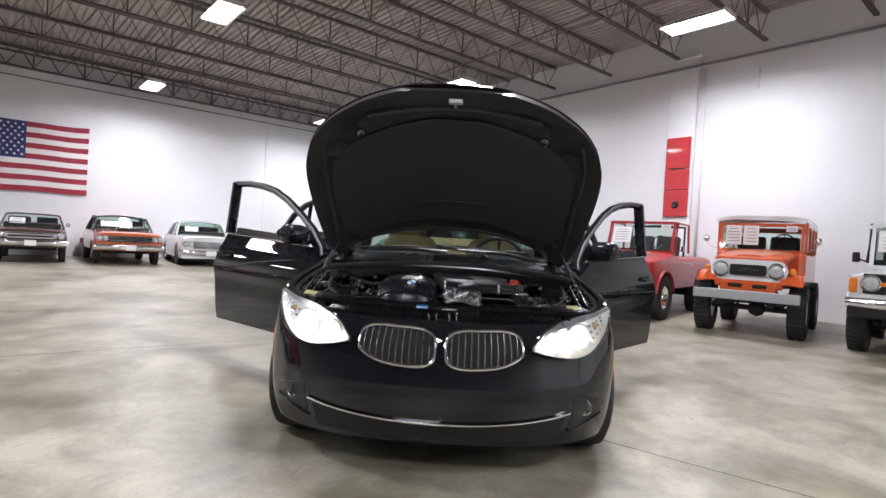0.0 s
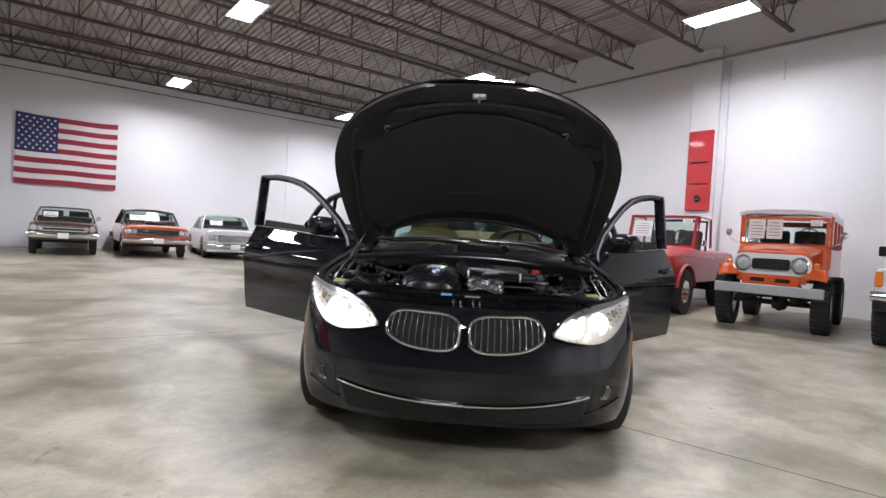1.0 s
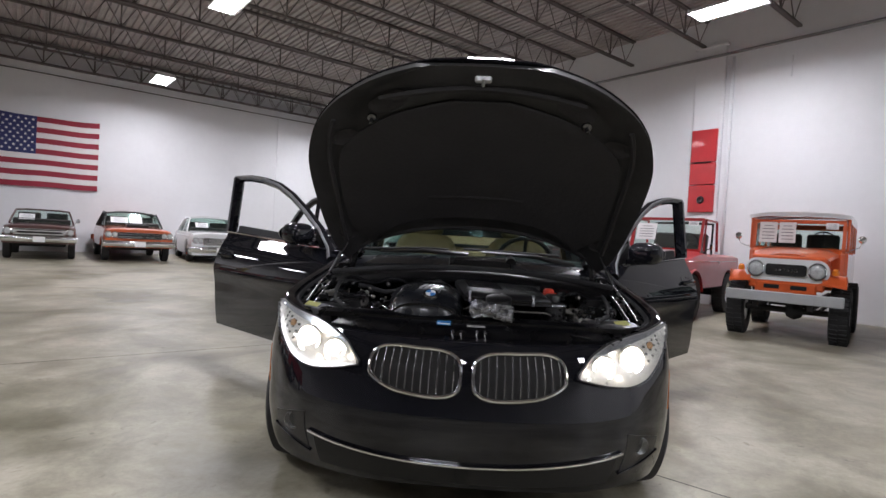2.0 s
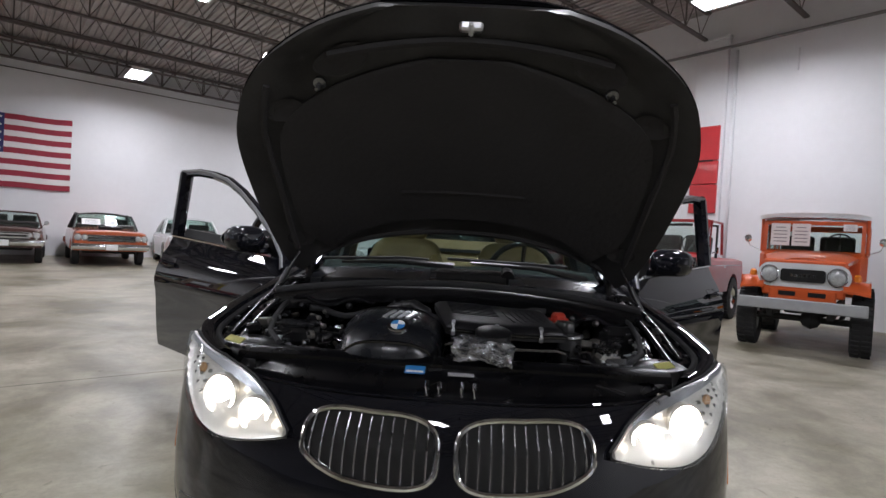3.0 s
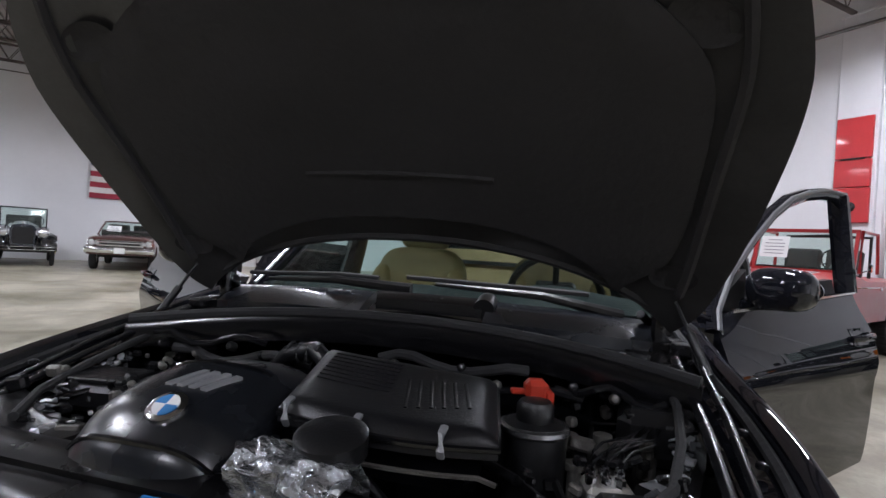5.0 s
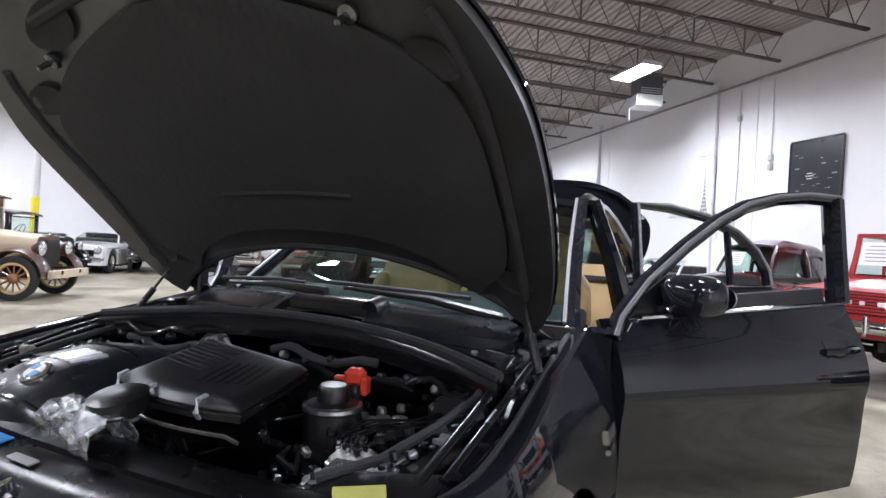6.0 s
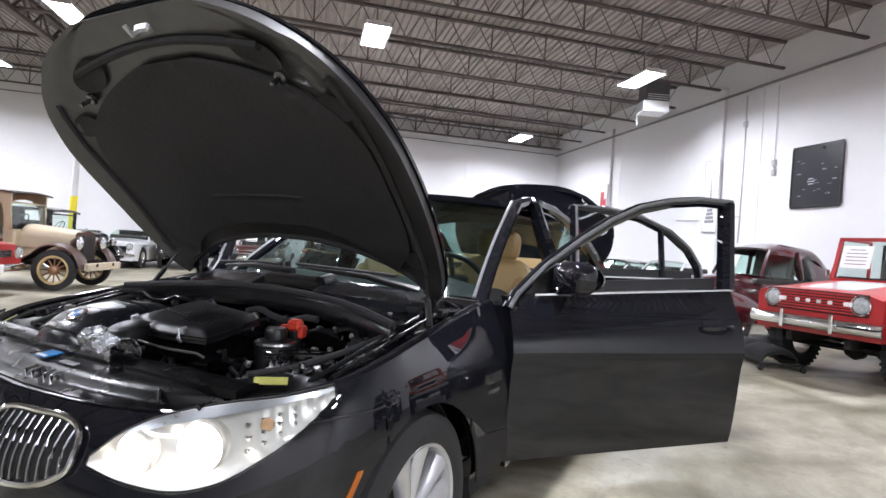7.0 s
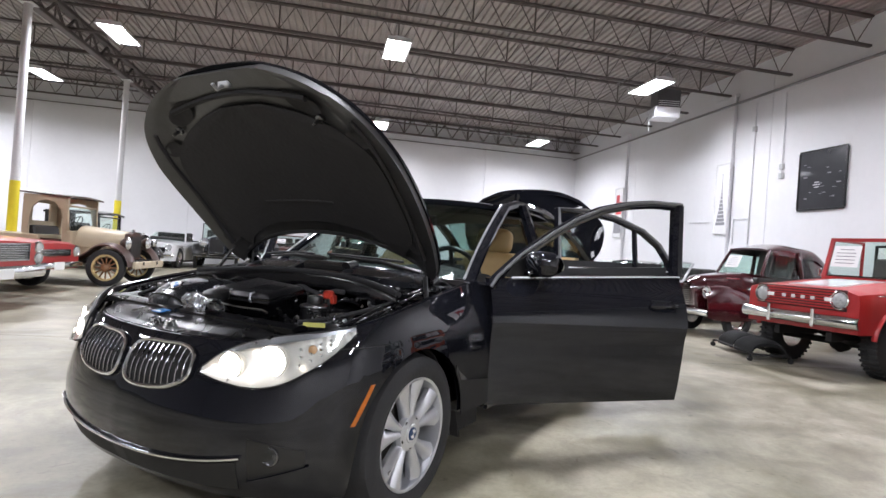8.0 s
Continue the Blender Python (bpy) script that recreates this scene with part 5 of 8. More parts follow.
    m = Mesh()
    for sx in (-1, 1):
        m.box((sx * 0.33, 0.15, 0.5), (0.06, 0.4, 0.07), 0.01)
    m.box((0, 0.55, 0.40), (1.2, 0.07, 0.07), 0.01)
    part("front_axle", m, CHASSIS, t)
    # tub
    m = Mesh()
    if cab_roof:
        m.box((0, 1.42, 0.80), (1.14, 0.16, 0.62), 0.03)
        m.box((0, 3.0, 0.78), (1.3, 2.1, 0.42), 0.02)
    else:
        m.slab(lambda u, v: (lerp(-1, 1, v) * lerp(0.44, 0.62, min(1, u * 3)), lerp(1.30, 3.0, u), 1.0 + 0.06 * math.sin(math.pi * u)), 10, 4, (0, 0, -0.05))
        for sx in (-1, 1):
            m.slab(lambda u, v: (sx * lerp(0.43, 0.63, min(1, u * 3)), lerp(1.30, 3.0, u), lerp(0.45, 1.05, v)), 10, 3, (-sx * 0.03, 0, 0))
        m.box((0, 3.1, 0.78), (1.2, 0.3, 0.6), 0.1)
    part("tub", m, P, t)
    # windscreen
    yw = 1.42
    m = Mesh()
    m.sweep([(-0.54, yw, 1.05), (-0.54, yw + 0.04, 1.62)], 0.02, 6)
    m.sweep([(0.54, yw, 1.05), (0.54, yw + 0.04, 1.62)], 0.02, 6)
    m.sweep([(-0.55, yw + 0.04, 1.62), (0.55, yw + 0.04, 1.62)], 0.02, 6)
    m.sweep([(-0.55, yw, 1.08), (0.55, yw, 1.08)], 0.018, 6)
    part("windscreen_frame", m, fender_mat if not cab_roof else P, t)
    m = Mesh()
    m.slab(lambda u, v: (lerp(-0.52, 0.52, v), yw + 0.04 * u, lerp(1.09, 1.60, u)), 1, 1, (0, 0.005, 0))
    part("windscreen", m, GLASS, t)
    seat_row(t, 1.92 if cab_roof else 2.05, 0.62 if cab_roof else 0.85, 0.5, SEAT_DARK, 1)
    steering(t, 0.28, 1.75, 1.25, 0.2)
    if cab_roof:
        # cab with arched door openings, sloping timber roof
        for sx in (-1, 1):
            m = Mesh()
            arch = [(0, 0), (0, 1.1), (0.88, 1.1), (0.88, 0), (0.76, 0), (0.76, 0.62), (0.71, 0.84), (0.58, 0.97), (0.43, 1.0), (0.28, 0.97), (0.15, 0.84), (0.10, 0.62), (0.10, 0)]
            ex = (0, 1, 0)
            m.prism(arch, 0.04, (sx * 0.57 - (0.02 if sx > 0 else -0.02) - 0.02, 1.44, 0.72), ex, (0, 0, 1))
            part("cab_side", m, P, t)
            m = Mesh()
            m.box((sx * 0.56, 1.88, 0.72), (0.04, 0.70, 0.4), 0.01)
            part("cab_door", m, DKBROWN, t)
        m = Mesh()
        m.box((0, 2.32, 0.96), (1.12, 0.05, 0.62), 0.01)
        m.box((0, 2.32, 1.74), (1.12, 0.05, 0.16), 0.01)
        for sx in (-1, 1):
            m.box((sx * 0.43, 2.32, 1.46), (0.26, 0.05, 0.40), 0.01)
        part("cab_back", m, P, t)
        m = Mesh()
        m.slab(lambda u, v: (lerp(-0.63, 0.63, v), lerp(1.36, 2.38, u), 1.82 + 0.05 * u + 0.035 * (1 - (2 * v - 1) ** 2)), 6, 8, (0, 0, -0.03))
        part("cab_roof", m, DKBROWN, t, "dark canvas-covered cab roof")
    elif closed:
        m = Mesh()
        m.slab(lambda u, v: (lerp(-0.62, 0.62, v), lerp(1.36, 3.1, u), 1.76 + 0.06 * (1 - (2 * v - 1) ** 2) - 0.05 * (2 * u - 1) ** 4), 8, 8, (0, 0, -0.06))
        part("cab_roof", m, fender_mat, t)
        for sx in (-1, 1):
            for y in (1.5, 2.2, 3.0):
                m = Mesh()
                m.box((sx * 0.59, y, 1.38), (0.05, 0.1, 0.72), 0.01)
                part("cab_post", m, P, t)
        m = Mesh()
        m.box((0, 3.05, 1.35), (1.16, 0.05, 0.75), 0.02)
        part("cab_back", m, P, t)
    chassis(t, 3.4, 0.7, 0.5, ())
    add_wheels(t, 0.74, (0.55, 3.0), 0.39, 0.11, spoke, WOOD_RIM if spoke == "wood" else YELLOW_RIM)
    return t


WOOD_BEAM = mat("weathered_timber", (0.52, 0.44, 0.32), 0.7, var=0.3, scale=7, bump=0.3, bump_scale=60)
YELLOW_RIM = mat("cream_yellow_rim", (0.50, 0.42, 0.18), 0.4, var=0.2, scale=9)
antique("beige 1920s truck with an open cab, brown fenders and wooden wheels", "truck", pose(-2.90, 8.72, 0, 0, 0, 84), 0.86, BEIGE, BEIGE, DKBROWN, False, "wood", True)
antique("dark navy 1920s roadster with chrome lamps and cream wheels", "car", pose(-2.95, 14.85, 0, 0, 0, 10), 0.86, NAVY, NAVY, BLACKP, False, "wire")
antique("black 1920s closed sedan standing behind the truck", "car", pose(-3.9, 12.3, 0, 0, 0, 80), 0.80, BLACKP, BLACKP, BLACKP, True, "wire")


def creeper():
    """A padded mechanic's creeper, its pads bent up, in front of the red truck."""
    t = thing("mechanic_creeper", "black padded mechanic's creeper on castors lying on the floor", "creeper", pose(6.05, 3.78, 0, 0, 0, 74))
    PAD = mat("black_pad_vinyl", (0.004, 0.004, 0.005), 0.95, var=0.3, scale=9, bump=0.3, bump_scale=25)
    for x, w in ((-0.30, 0.50), (0.20, 0.46)):
        m = Mesh()
        m.slab(lambda u, v: (x + lerp(-w / 2, w / 2, u), 0.20 * math.cos(lerp(0.0, math.pi, v)), 0.10 + 0.17 * math.sin(lerp(0.0, math.pi, v)) ** 0.7 * (1 - 0.25 * abs(2 * u - 1) ** 4) + 0.012 * noise.noise(Vector((x + u * 2, v * 3, 1)))), 12, 14, (0, 0, -0.035))
        part("pad", m, PAD, t)
    m = Mesh()
    for sy in (-0.2, 0.2):
        m.sweep([(-0.58, sy, 0.09), (0.50, sy, 0.09)], 0.014, 6)
    for x in (-0.58, 0.50):
        m.sweep([(x, -0.24, 0.085), (x, 0.24, 0.085)], 0.014, 6)
    part("frame", m, CHASSIS, t)
    for x in (-0.58, 0.50):
        for sy in (-0.24, 0.24):
            m = Mesh()
            m.lathe([(-0.014, 0.0), (-0.014, 0.032), (0.014, 0.032), (0.014, 0.0)], (x, sy, 0.033), (1, 0, 0), 14)
            m.cyl((x, sy, 0.033), (x, sy, 0.09), 0.010, n=6)
            part("castor", m, CHASSIS, t)


creeper()


# ---- the black saloon, hood, doors and boot lid open (x across, y towards its tail) ----
SALOON = pose(-0.216, -0.277, 0, 0, 0, -41.5)
BODY_BLACK = mat("black_sapphire_paint", (0.0085, 0.009, 0.0125), 0.3, 0.0, 1.0, var=0.2, scale=5, coat_rough=0.015, spec=0.0)
BAY_BLACK = mat("engine_bay_black", (0.006, 0.006, 0.007), 0.16, var=0.4, scale=14, bump=0.03, bump_scale=30)
BAY_GREY = mat("engine_cover_grey", (0.009, 0.009, 0.0105), 0.24, var=0.3, scale=12)
PAD_FELT = mat("hood_insulation_felt", (0.028, 0.0265, 0.029), 0.85, var=0.3, scale=7, bump=0.4, bump_scale=45)
HOOD_INNER = mat("hood_inner_paint", (0.040, 0.039, 0.040), 0.45, coat=0.3, var=0.5, scale=9, bump=0.25, bump_scale=14)
TAN = mat("tan_seat_leather", (0.42, 0.28, 0.12), 0.45, var=0.15, scale=6, bump=0.2, bump_scale=120)
VALVE = mat("cast_valve_metal", (0.20, 0.19, 0.175), 0.42, 0.7, var=0.4, scale=25, bump=0.4, bump_scale=80)
FOIL = mat("crinkled_foil", (0.36, 0.37, 0.39), 0.25, 0.9, var=0.35, scale=20, bump=1.0, bump_scale=35)
CAP_RED = mat("red_orange_cap", (0.48, 0.035, 0.014), 0.45, var=0.2, scale=20)
TAG_YELLOW = mat("yellow_tag", (0.45, 0.44, 0.12), 0.5, var=0.15, scale=20)
STICKER_BLUE = mat("blue_sticker", (0.03, 0.22, 0.55), 0.4, var=0.15, scale=20)
GLOW = mat("projector_glow", (1, 1, 1), 0.3, emit=(1.0, 0.94, 0.83), strength=20.0)
HALO = mat("halo_ring_glow", (1, 1, 1), 0.3, emit=(1.0, 0.93, 0.80), strength=14.0)
SCREEN = glass_mat("green_screen_glass", (0.62, 0.73, 0.71))
FOG_DIM = mat("unlit_fog_reflector", (0.16, 0.16, 0.165), 0.2, 0.8, var=0.4, scale=40)
REFLECTOR = mat("lamp_reflector", (0.72, 0.69, 0.63), 0.30, 0.55, var=0.15, scale=30)
EYELID = mat("satin_lamp_brow", (0.34, 0.34, 0.35), 0.3, 0.8, var=0.15, scale=20)
MARKER = mat("side_marker_amber", (0.50, 0.13, 0.012), 0.25, coat=0.4, var=0.2, scale=30)
PALE_AMBER = mat("pale_amber_bulb", (0.62, 0.36, 0.18), 0.25, coat=0.5, var=0.3, scale=40)
SLAT = mat("dark_titanium_slat", (0.30, 0.30, 0.31), 0.22, 0.9, var=0.2, scale=20)
RADIATOR = mat("radiator_black", (0.010, 0.010, 0.010), 0.7, var=0.4, scale=30)

saloon = thing("saloon_car", "glossy black saloon, hood, doors and boot open, headlamps lit", "car", SALOON)

NOSE = [(0.0, 0.0, 0.025), (0.12, 0.22, 0.035), (0.24, 0.43, 0.075), (0.34, 0.59, 0.145), (0.42, 0.695, 0.225), (0.50, 0.785, 0.335), (0.58, 0.838, 0.45), (0.68, 0.864, 0.60), (0.80, 0.876, 0.79), (0.90, 0.88, 1.05), (1.0, 0.885, 1.40),
        (2.0, 0.885, 3.55), (2.2, 0.87, 4.0), (2.4, 0.82, 4.4), (2.6, 0.70, 4.66), (2.8, 0.4, 4.78), (3.0, 0.0, 4.82)]
NX, NY = [(a, b) for a, b, c in NOSE], [(a, c) for a, b, c in NOSE]


def smooth_at(pts, x):
    """Catmull-Rom through (x, y) points."""
    k = 0
    while k < len(pts) - 2 and x > pts[k + 1][0]:
        k += 1
    (x1, y1), (x2, y2) = pts[k], pts[k + 1]
    x0, y0 = pts[k - 1] if k else (2 * x1 - x2, 2 * y1 - y2)
    x3, y3 = pts[k + 2] if k + 2 < len(pts) else (2 * x2 - x1, 2 * y2 - y1)
    t = (x - x1) / (x2 - x1)
    m1 = (y2 - y0) / (x2 - x0) * (x2 - x1)
    m2 = (y3 - y1) / (x3 - x1) * (x2 - x1)
    return (2 * t ** 3 - 3 * t * t + 1) * y1 + (t ** 3 - 2 * t * t + t) * m1 + (3 * t * t - 2 * t ** 3) * y2 + (t ** 3 - t * t) * m2


def plan(s):
    if s < 0.001:
        return Vector((0, smooth_at(NY, 0), 0)), Vector((0, -1, 0))
    p = Vector((smooth_at(NX, s), smooth_at(NY, s), 0))
    q = Vector((smooth_at(NX, s + 0.004), smooth_at(NY, s + 0.004), 0))
    r = Vector((smooth_at(NX, max(0, s - 0.004)), smooth_at(NY, max(0, s - 0.004)), 0))
    d = (q - r).normalized()
    return p, Vector((d.y, -d.x, 0))


FRONT_IN = [(0.16, 0.085), (0.20, 0.06), (0.25, 0.035), (0.31, 0.012), (0.36, 0.0), (0.44, 0.0), (0.50, 0.012), (0.56, 0.026), (0.62, 0.046), (0.68, 0.075), (0.72, 0.105), (0.78, 0.15), (0.95, 0.3)]
SIDE_IN = [(0.16, 0.04), (0.22, 0.018), (0.32, 0.004), (0.45, 0.0), (0.60, 0.002), (0.70, 0.016), (0.76, 0.032), (0.82, 0.058), (0.88, 0.088), (0.93, 0.105), (1.0, 0.14), (1.1, 0.22)]


def skin(s, z, off=0.0, side=1):
    """A point of the body's outer skin, off metres proud of it."""
    p, n = plan(s)
    k = min(1, max(0, (s - 0.30) / 0.34))
    k = k * k * (3 - 2 * k)
    d = lerp(smooth_at(FRONT_IN, z), smooth_at(SIDE_IN, z), k)
    q = p + n * (off - d)
    return Vector((side * q.x, q.y, z))


TOP_Z = [(0, 0.700), (0.24, 0.705), (0.34, 0.722), (0.42, 0.742), (0.50, 0.762), (0.58, 0.785), (0.68, 0.812), (0.80, 0.845), (0.90, 0.885), (1.0, 0.935), (2.0, 0.985), (2.4, 0.99), (3.0, 0.96)]
AX_F, AX_R, WHEEL_Z, ARCH = 0.765, 3.66, 0.325, 0.347


def bottom_z(s):
    y = smooth_at(NY, s)
    zb = curve([(0, 0.185), (0.34, 0.175), (0.55, 0.17), (0.66, 0.18), (0.7, 0.22), (0.9, 0.335), (1.0, 0.335), (1.02, 0.29), (3.0, 0.29)], s)
    for a in (AX_F, AX_R):
        if abs(y - a) < ARCH and smooth_at(NX, s) > 0.78:
            zb = max(zb, WHEEL_Z + math.sqrt(ARCH * ARCH - (y - a) ** 2))
    return zb


def panel(s0, s1, z0, z1, off=0.0, ns=12, nz=6, thick=0.012, side=1):
    """A patch of skin between s0..s1; z limits may be functions of s."""
    f0 = z0 if callable(z0) else (lambda s: z0)
    f1 = z1 if callable(z1) else (lambda s: z1)
    m = Mesh()

    def fn(u, v):
        s = lerp(s0, s1, u)
        return skin(s, lerp(f0(s), f1(s), v), off, side)

    def th(u, v):
        p, n = plan(lerp(s0, s1, u))
        return Vector((-side * n.x, -n.y, 0)) * thick
    return m.slab(fn, ns, nz, th)


# front bumper skin: one sheet from wheel arch to wheel arch
m = Mesh()


def bumper_at(u, v):
    q = lerp(-0.655, 0.655, u)
    a = abs(q)
    return skin(a, lerp(bottom_z(a), min(smooth_at(TOP_Z, a), 0.70 + 0.02 * a), v), 0.0, 1 if q >= 0 else -1)


m.grid(bumper_at, 90, 18)
m.grid(lambda u, v: Vector(bumper_at(u, v)) + Vector((0, 0.03, 0)) - Vector((0.02 * (2 * u - 1), 0, 0)), 60, 8)
part("front_bumper", m, BODY_BLACK, saloon)
for sd in (-1, 1):
    m = Mesh()
    ss = [0.45 + 0.55 * k / 46 for k in range(47)]
    for q in range(-12, 13):
        ya = AX_F + ARCH * math.sin(math.pi / 2 * q / 12) * (0.9999 if abs(q) == 12 else 1)
        lo, hi = 0.45, 1.0
        for _ in range(24):
            mid = (lo + hi) / 2
            lo, hi = (mid, hi) if smooth_at(NY, mid) < ya else (lo, mid)
        ss.append(lo)
    ss += [max(ss[-1], ss[47]) + 0.0008, min(ss[47:]) - 0.0008]
    ss = sorted(set(ss))
    rows = []
    nz = 14
    for s in ss:
        zb, zt = bottom_z(s), smooth_at(TOP_Z, s)
        if s < 0.655:
            zb = max(zb, 0.70 + 0.02 * s + 0.001)
        rows.append([skin(s, lerp(min(zb, zt - 0.005), zt, j / nz), 0.0, sd) for j in range(nz + 1)])
    inner = []
    for s, row in zip(ss, rows):
        p, n = plan(s)
        n = Vector((sd * n.x, n.y, 0))
        e = row[-1]
        row += [e - n * 0.012 + Vector((0, 0, 0.004)), e - n * 0.035 + Vector((0, 0, -0.002)), e - n * 0.045 + Vector((0, 0, -0.03)), e - n * 0.12 + Vector((0, 0, -0.035))]
    k = len(rows[0])
    m.add([p for r in rows for p in r], [(i * k + j, (i + 1) * k + j, (i + 1) * k + j + 1, i * k + j + 1) for i in range(len(rows) - 1) for j in range(k - 1)], True)
    # inner face to give the wing its thickness
    m.add([p - Vector((sd * 0.02, 0, 0)) for r in rows for p in r[:nz]], [(i * nz + j, (i + 1) * nz + j, (i + 1) * nz + j + 1, i * nz + j + 1) for i in range(len(rows) - 1) for j in range(nz - 1)], True)
    part("front_wing", m, BODY_BLACK, saloon)
    # wheel housing
    m = Mesh()
    m.slab(lambda u, v: (sd * lerp(0.50, 0.79, v), AX_F - (ARCH + 0.004) * math.cos(lerp(0.35, math.pi, u)), WHEEL_Z + (ARCH + 0.004) * math.sin(lerp(0.35, math.pi, u))), 20, 2, (0, 0, 0.01))
    m.slab(lambda u, v: (sd * 0.50, lerp(AX_F - ARCH, AX_F + ARCH, u), lerp(0.2, 0.68, v)), 4, 4, (-sd * 0.01, 0, 0))
    m.slab(lambda u, v: (sd * lerp(0.50, 0.845, u), AX_F + ARCH + 0.012 + 0.05 * v, lerp(0.335, 0.20, v)), 6, 4, (0, 0.012, 0))
    m.slab(lambda u, v: (sd * 0.80, lerp(1.14, 1.45, u), lerp(0.20, 0.36, v)), 6, 3, (-sd * 0.012, 0, 0))
    part("wheel_housing", m, CHASSIS, saloon)
    # matt dark patch low on the wing, standing in for shade behind the wheel
    g = panel(0.896, 0.998, lambda s: bottom_z(s) - 0.004, lambda s: max(bottom_z(s) + 0.03, 0.50 - 0.5 * (s - 0.896)), 0.003, 26, 5, 0.006, sd)
    m = Mesh()
    m.add(g.v, g.f, True)
    part("wing_shade_panel", m, CHASSIS, saloon)
    # rear quarter panel
    m = Mesh()
    g = panel(1.93, 2.98, bottom_z, lambda s: smooth_at(TOP_Z, s), 0.0, 60, 14, 0.015, sd)
    m.add(g.v, g.f, True)
    part("rear_quarter", m, BODY_BLACK, saloon)
    # sill
    m = Mesh()
    g = panel(1.0, 1.95, 0.29, 0.40, 0.0, 20, 4, 0.02, sd)
    m.add(g.v, g.f, True)
    m.box((sd * 0.79, 2.48, 0.34), (0.14, 2.16, 0.10), 0.02)
    part("sill", m, BODY_BLACK, saloon)
    # panel gap between bumper and wing, behind the lamp
    m = Mesh()
    g = panel(0.50, 0.655, lambda s: 0.697 + 0.02 * s - 0.05 * (0.655 - s), lambda s: 0.700 + 0.02 * s - 0.05 * (0.655 - s), 0.002, 8, 1, 0.004, sd)
    m.add(g.v, g.f, True)
    part("panel_gap", m, RADIATOR, saloon)
    # amber side marker in front of the wheel arch
    m = Mesh()
    m.slab(lambda u, v: skin(lerp(0.546, 0.596, v) + (u - 0.5) * 0.011, lerp(0.435, 0.575, v), 0.0025, sd), 3, 10, (-sd * 0.008, 0, 0))
    part("side_marker", m, MARKER, saloon, "amber side marker strip")
    # wing vent badge
    m = Mesh()
    g = panel(0.935, 0.965, 0.655, 0.690, 0.008, 4, 3, 0.014, sd)
    m.add(g.v, g.f, True)
    g = panel(0.940, 0.958, 0.620, 0.634, 0.006, 4, 3, 0.012, sd)
    m.add(g.v, g.f, True)
    part("wing_badge", m, CHROME, saloon, "small chrome wing badge")

# hood gap shadow line and slam panel behind the nose
m = Mesh()


def slam(u, v):
    x = lerp(-0.66, 0.66, v)
    s = abs(x)
    y0 = smooth_at([(0, 0.13), (0.22, 0.145), (0.43, 0.195), (0.58, 0.285), (0.68, 0.37)], s)
    y1 = smooth_at([(0, 0.31), (0.22, 0.31), (0.43, 0.33), (0.58, 0.38), (0.68, 0.43)], s)
    z = smooth_at([(0, 0.696), (0.2, 0.70), (0.4, 0.722), (0.7, 0.742), (1.0, 0.748)], u) - 0.012 * math.exp(-((u - 0.35) / 0.08) ** 2)
    return (x, lerp(y0, y1, u), z + 0.01 * s)


m.slab(slam, 16, 40, (0, 0, -0.05))
SLAM_BLACK = mat("slam_panel_black", (0.004, 0.004, 0.005), 0.28, var=0.4, scale=14, bump=0.05, bump_scale=30, spec=0.25)
part("slam_panel", m, SLAM_BLACK, saloon)
m = Mesh()
m.slab(lambda u, v: (lerp(-0.60, 0.60, v), lerp(0.275, 0.36, u) + 0.06 * abs(lerp(-0.6, 0.6, v)) ** 2, 0.757 + 0.012 * math.sin(math.pi * u)), 6, 24, (0, 0, -0.02))
part("radiator_cover", m, SLAM_BLACK, saloon)
for x in (-0.045, 0.045):
    for dx in (-0.016, 0.016):
        m = Mesh()
        m.sweep([(x + dx, 0.172, 0.695), (x + dx, 0.175, 0.722), (x + dx, 0.198, 0.728), (x + dx, 0.205, 0.70)], 0.0055, 8)
        part("hood_latch", m, CHROME, saloon, "chrome hood latch loop")
m = Mesh()
m.box((-0.098, 0.246, 0.746), (0.054, 0.050, 0.004), 0.001, Matrix.Rotation(radians(8), 3, "X"))
st = part("sticker", m, STICKER_BLUE, saloon, "blue service sticker")
m = Mesh()
m.box((-0.098, 0.227, 0.7465), (0.046, 0.008, 0.003), 0.0, Matrix.Rotation(radians(8), 3, "X"))
part("print_line", m, PAPER, st)
m = Mesh()
m.box((0.025, 0.236, 0.742), (0.07, 0.018, 0.004), 0.001, Matrix.Rotation(radians(8), 3, "X"))
part("sticker", m, mat("grey_label", (0.35, 0.35, 0.36), 0.5, var=0.2, scale=30), saloon, "grey printed label")

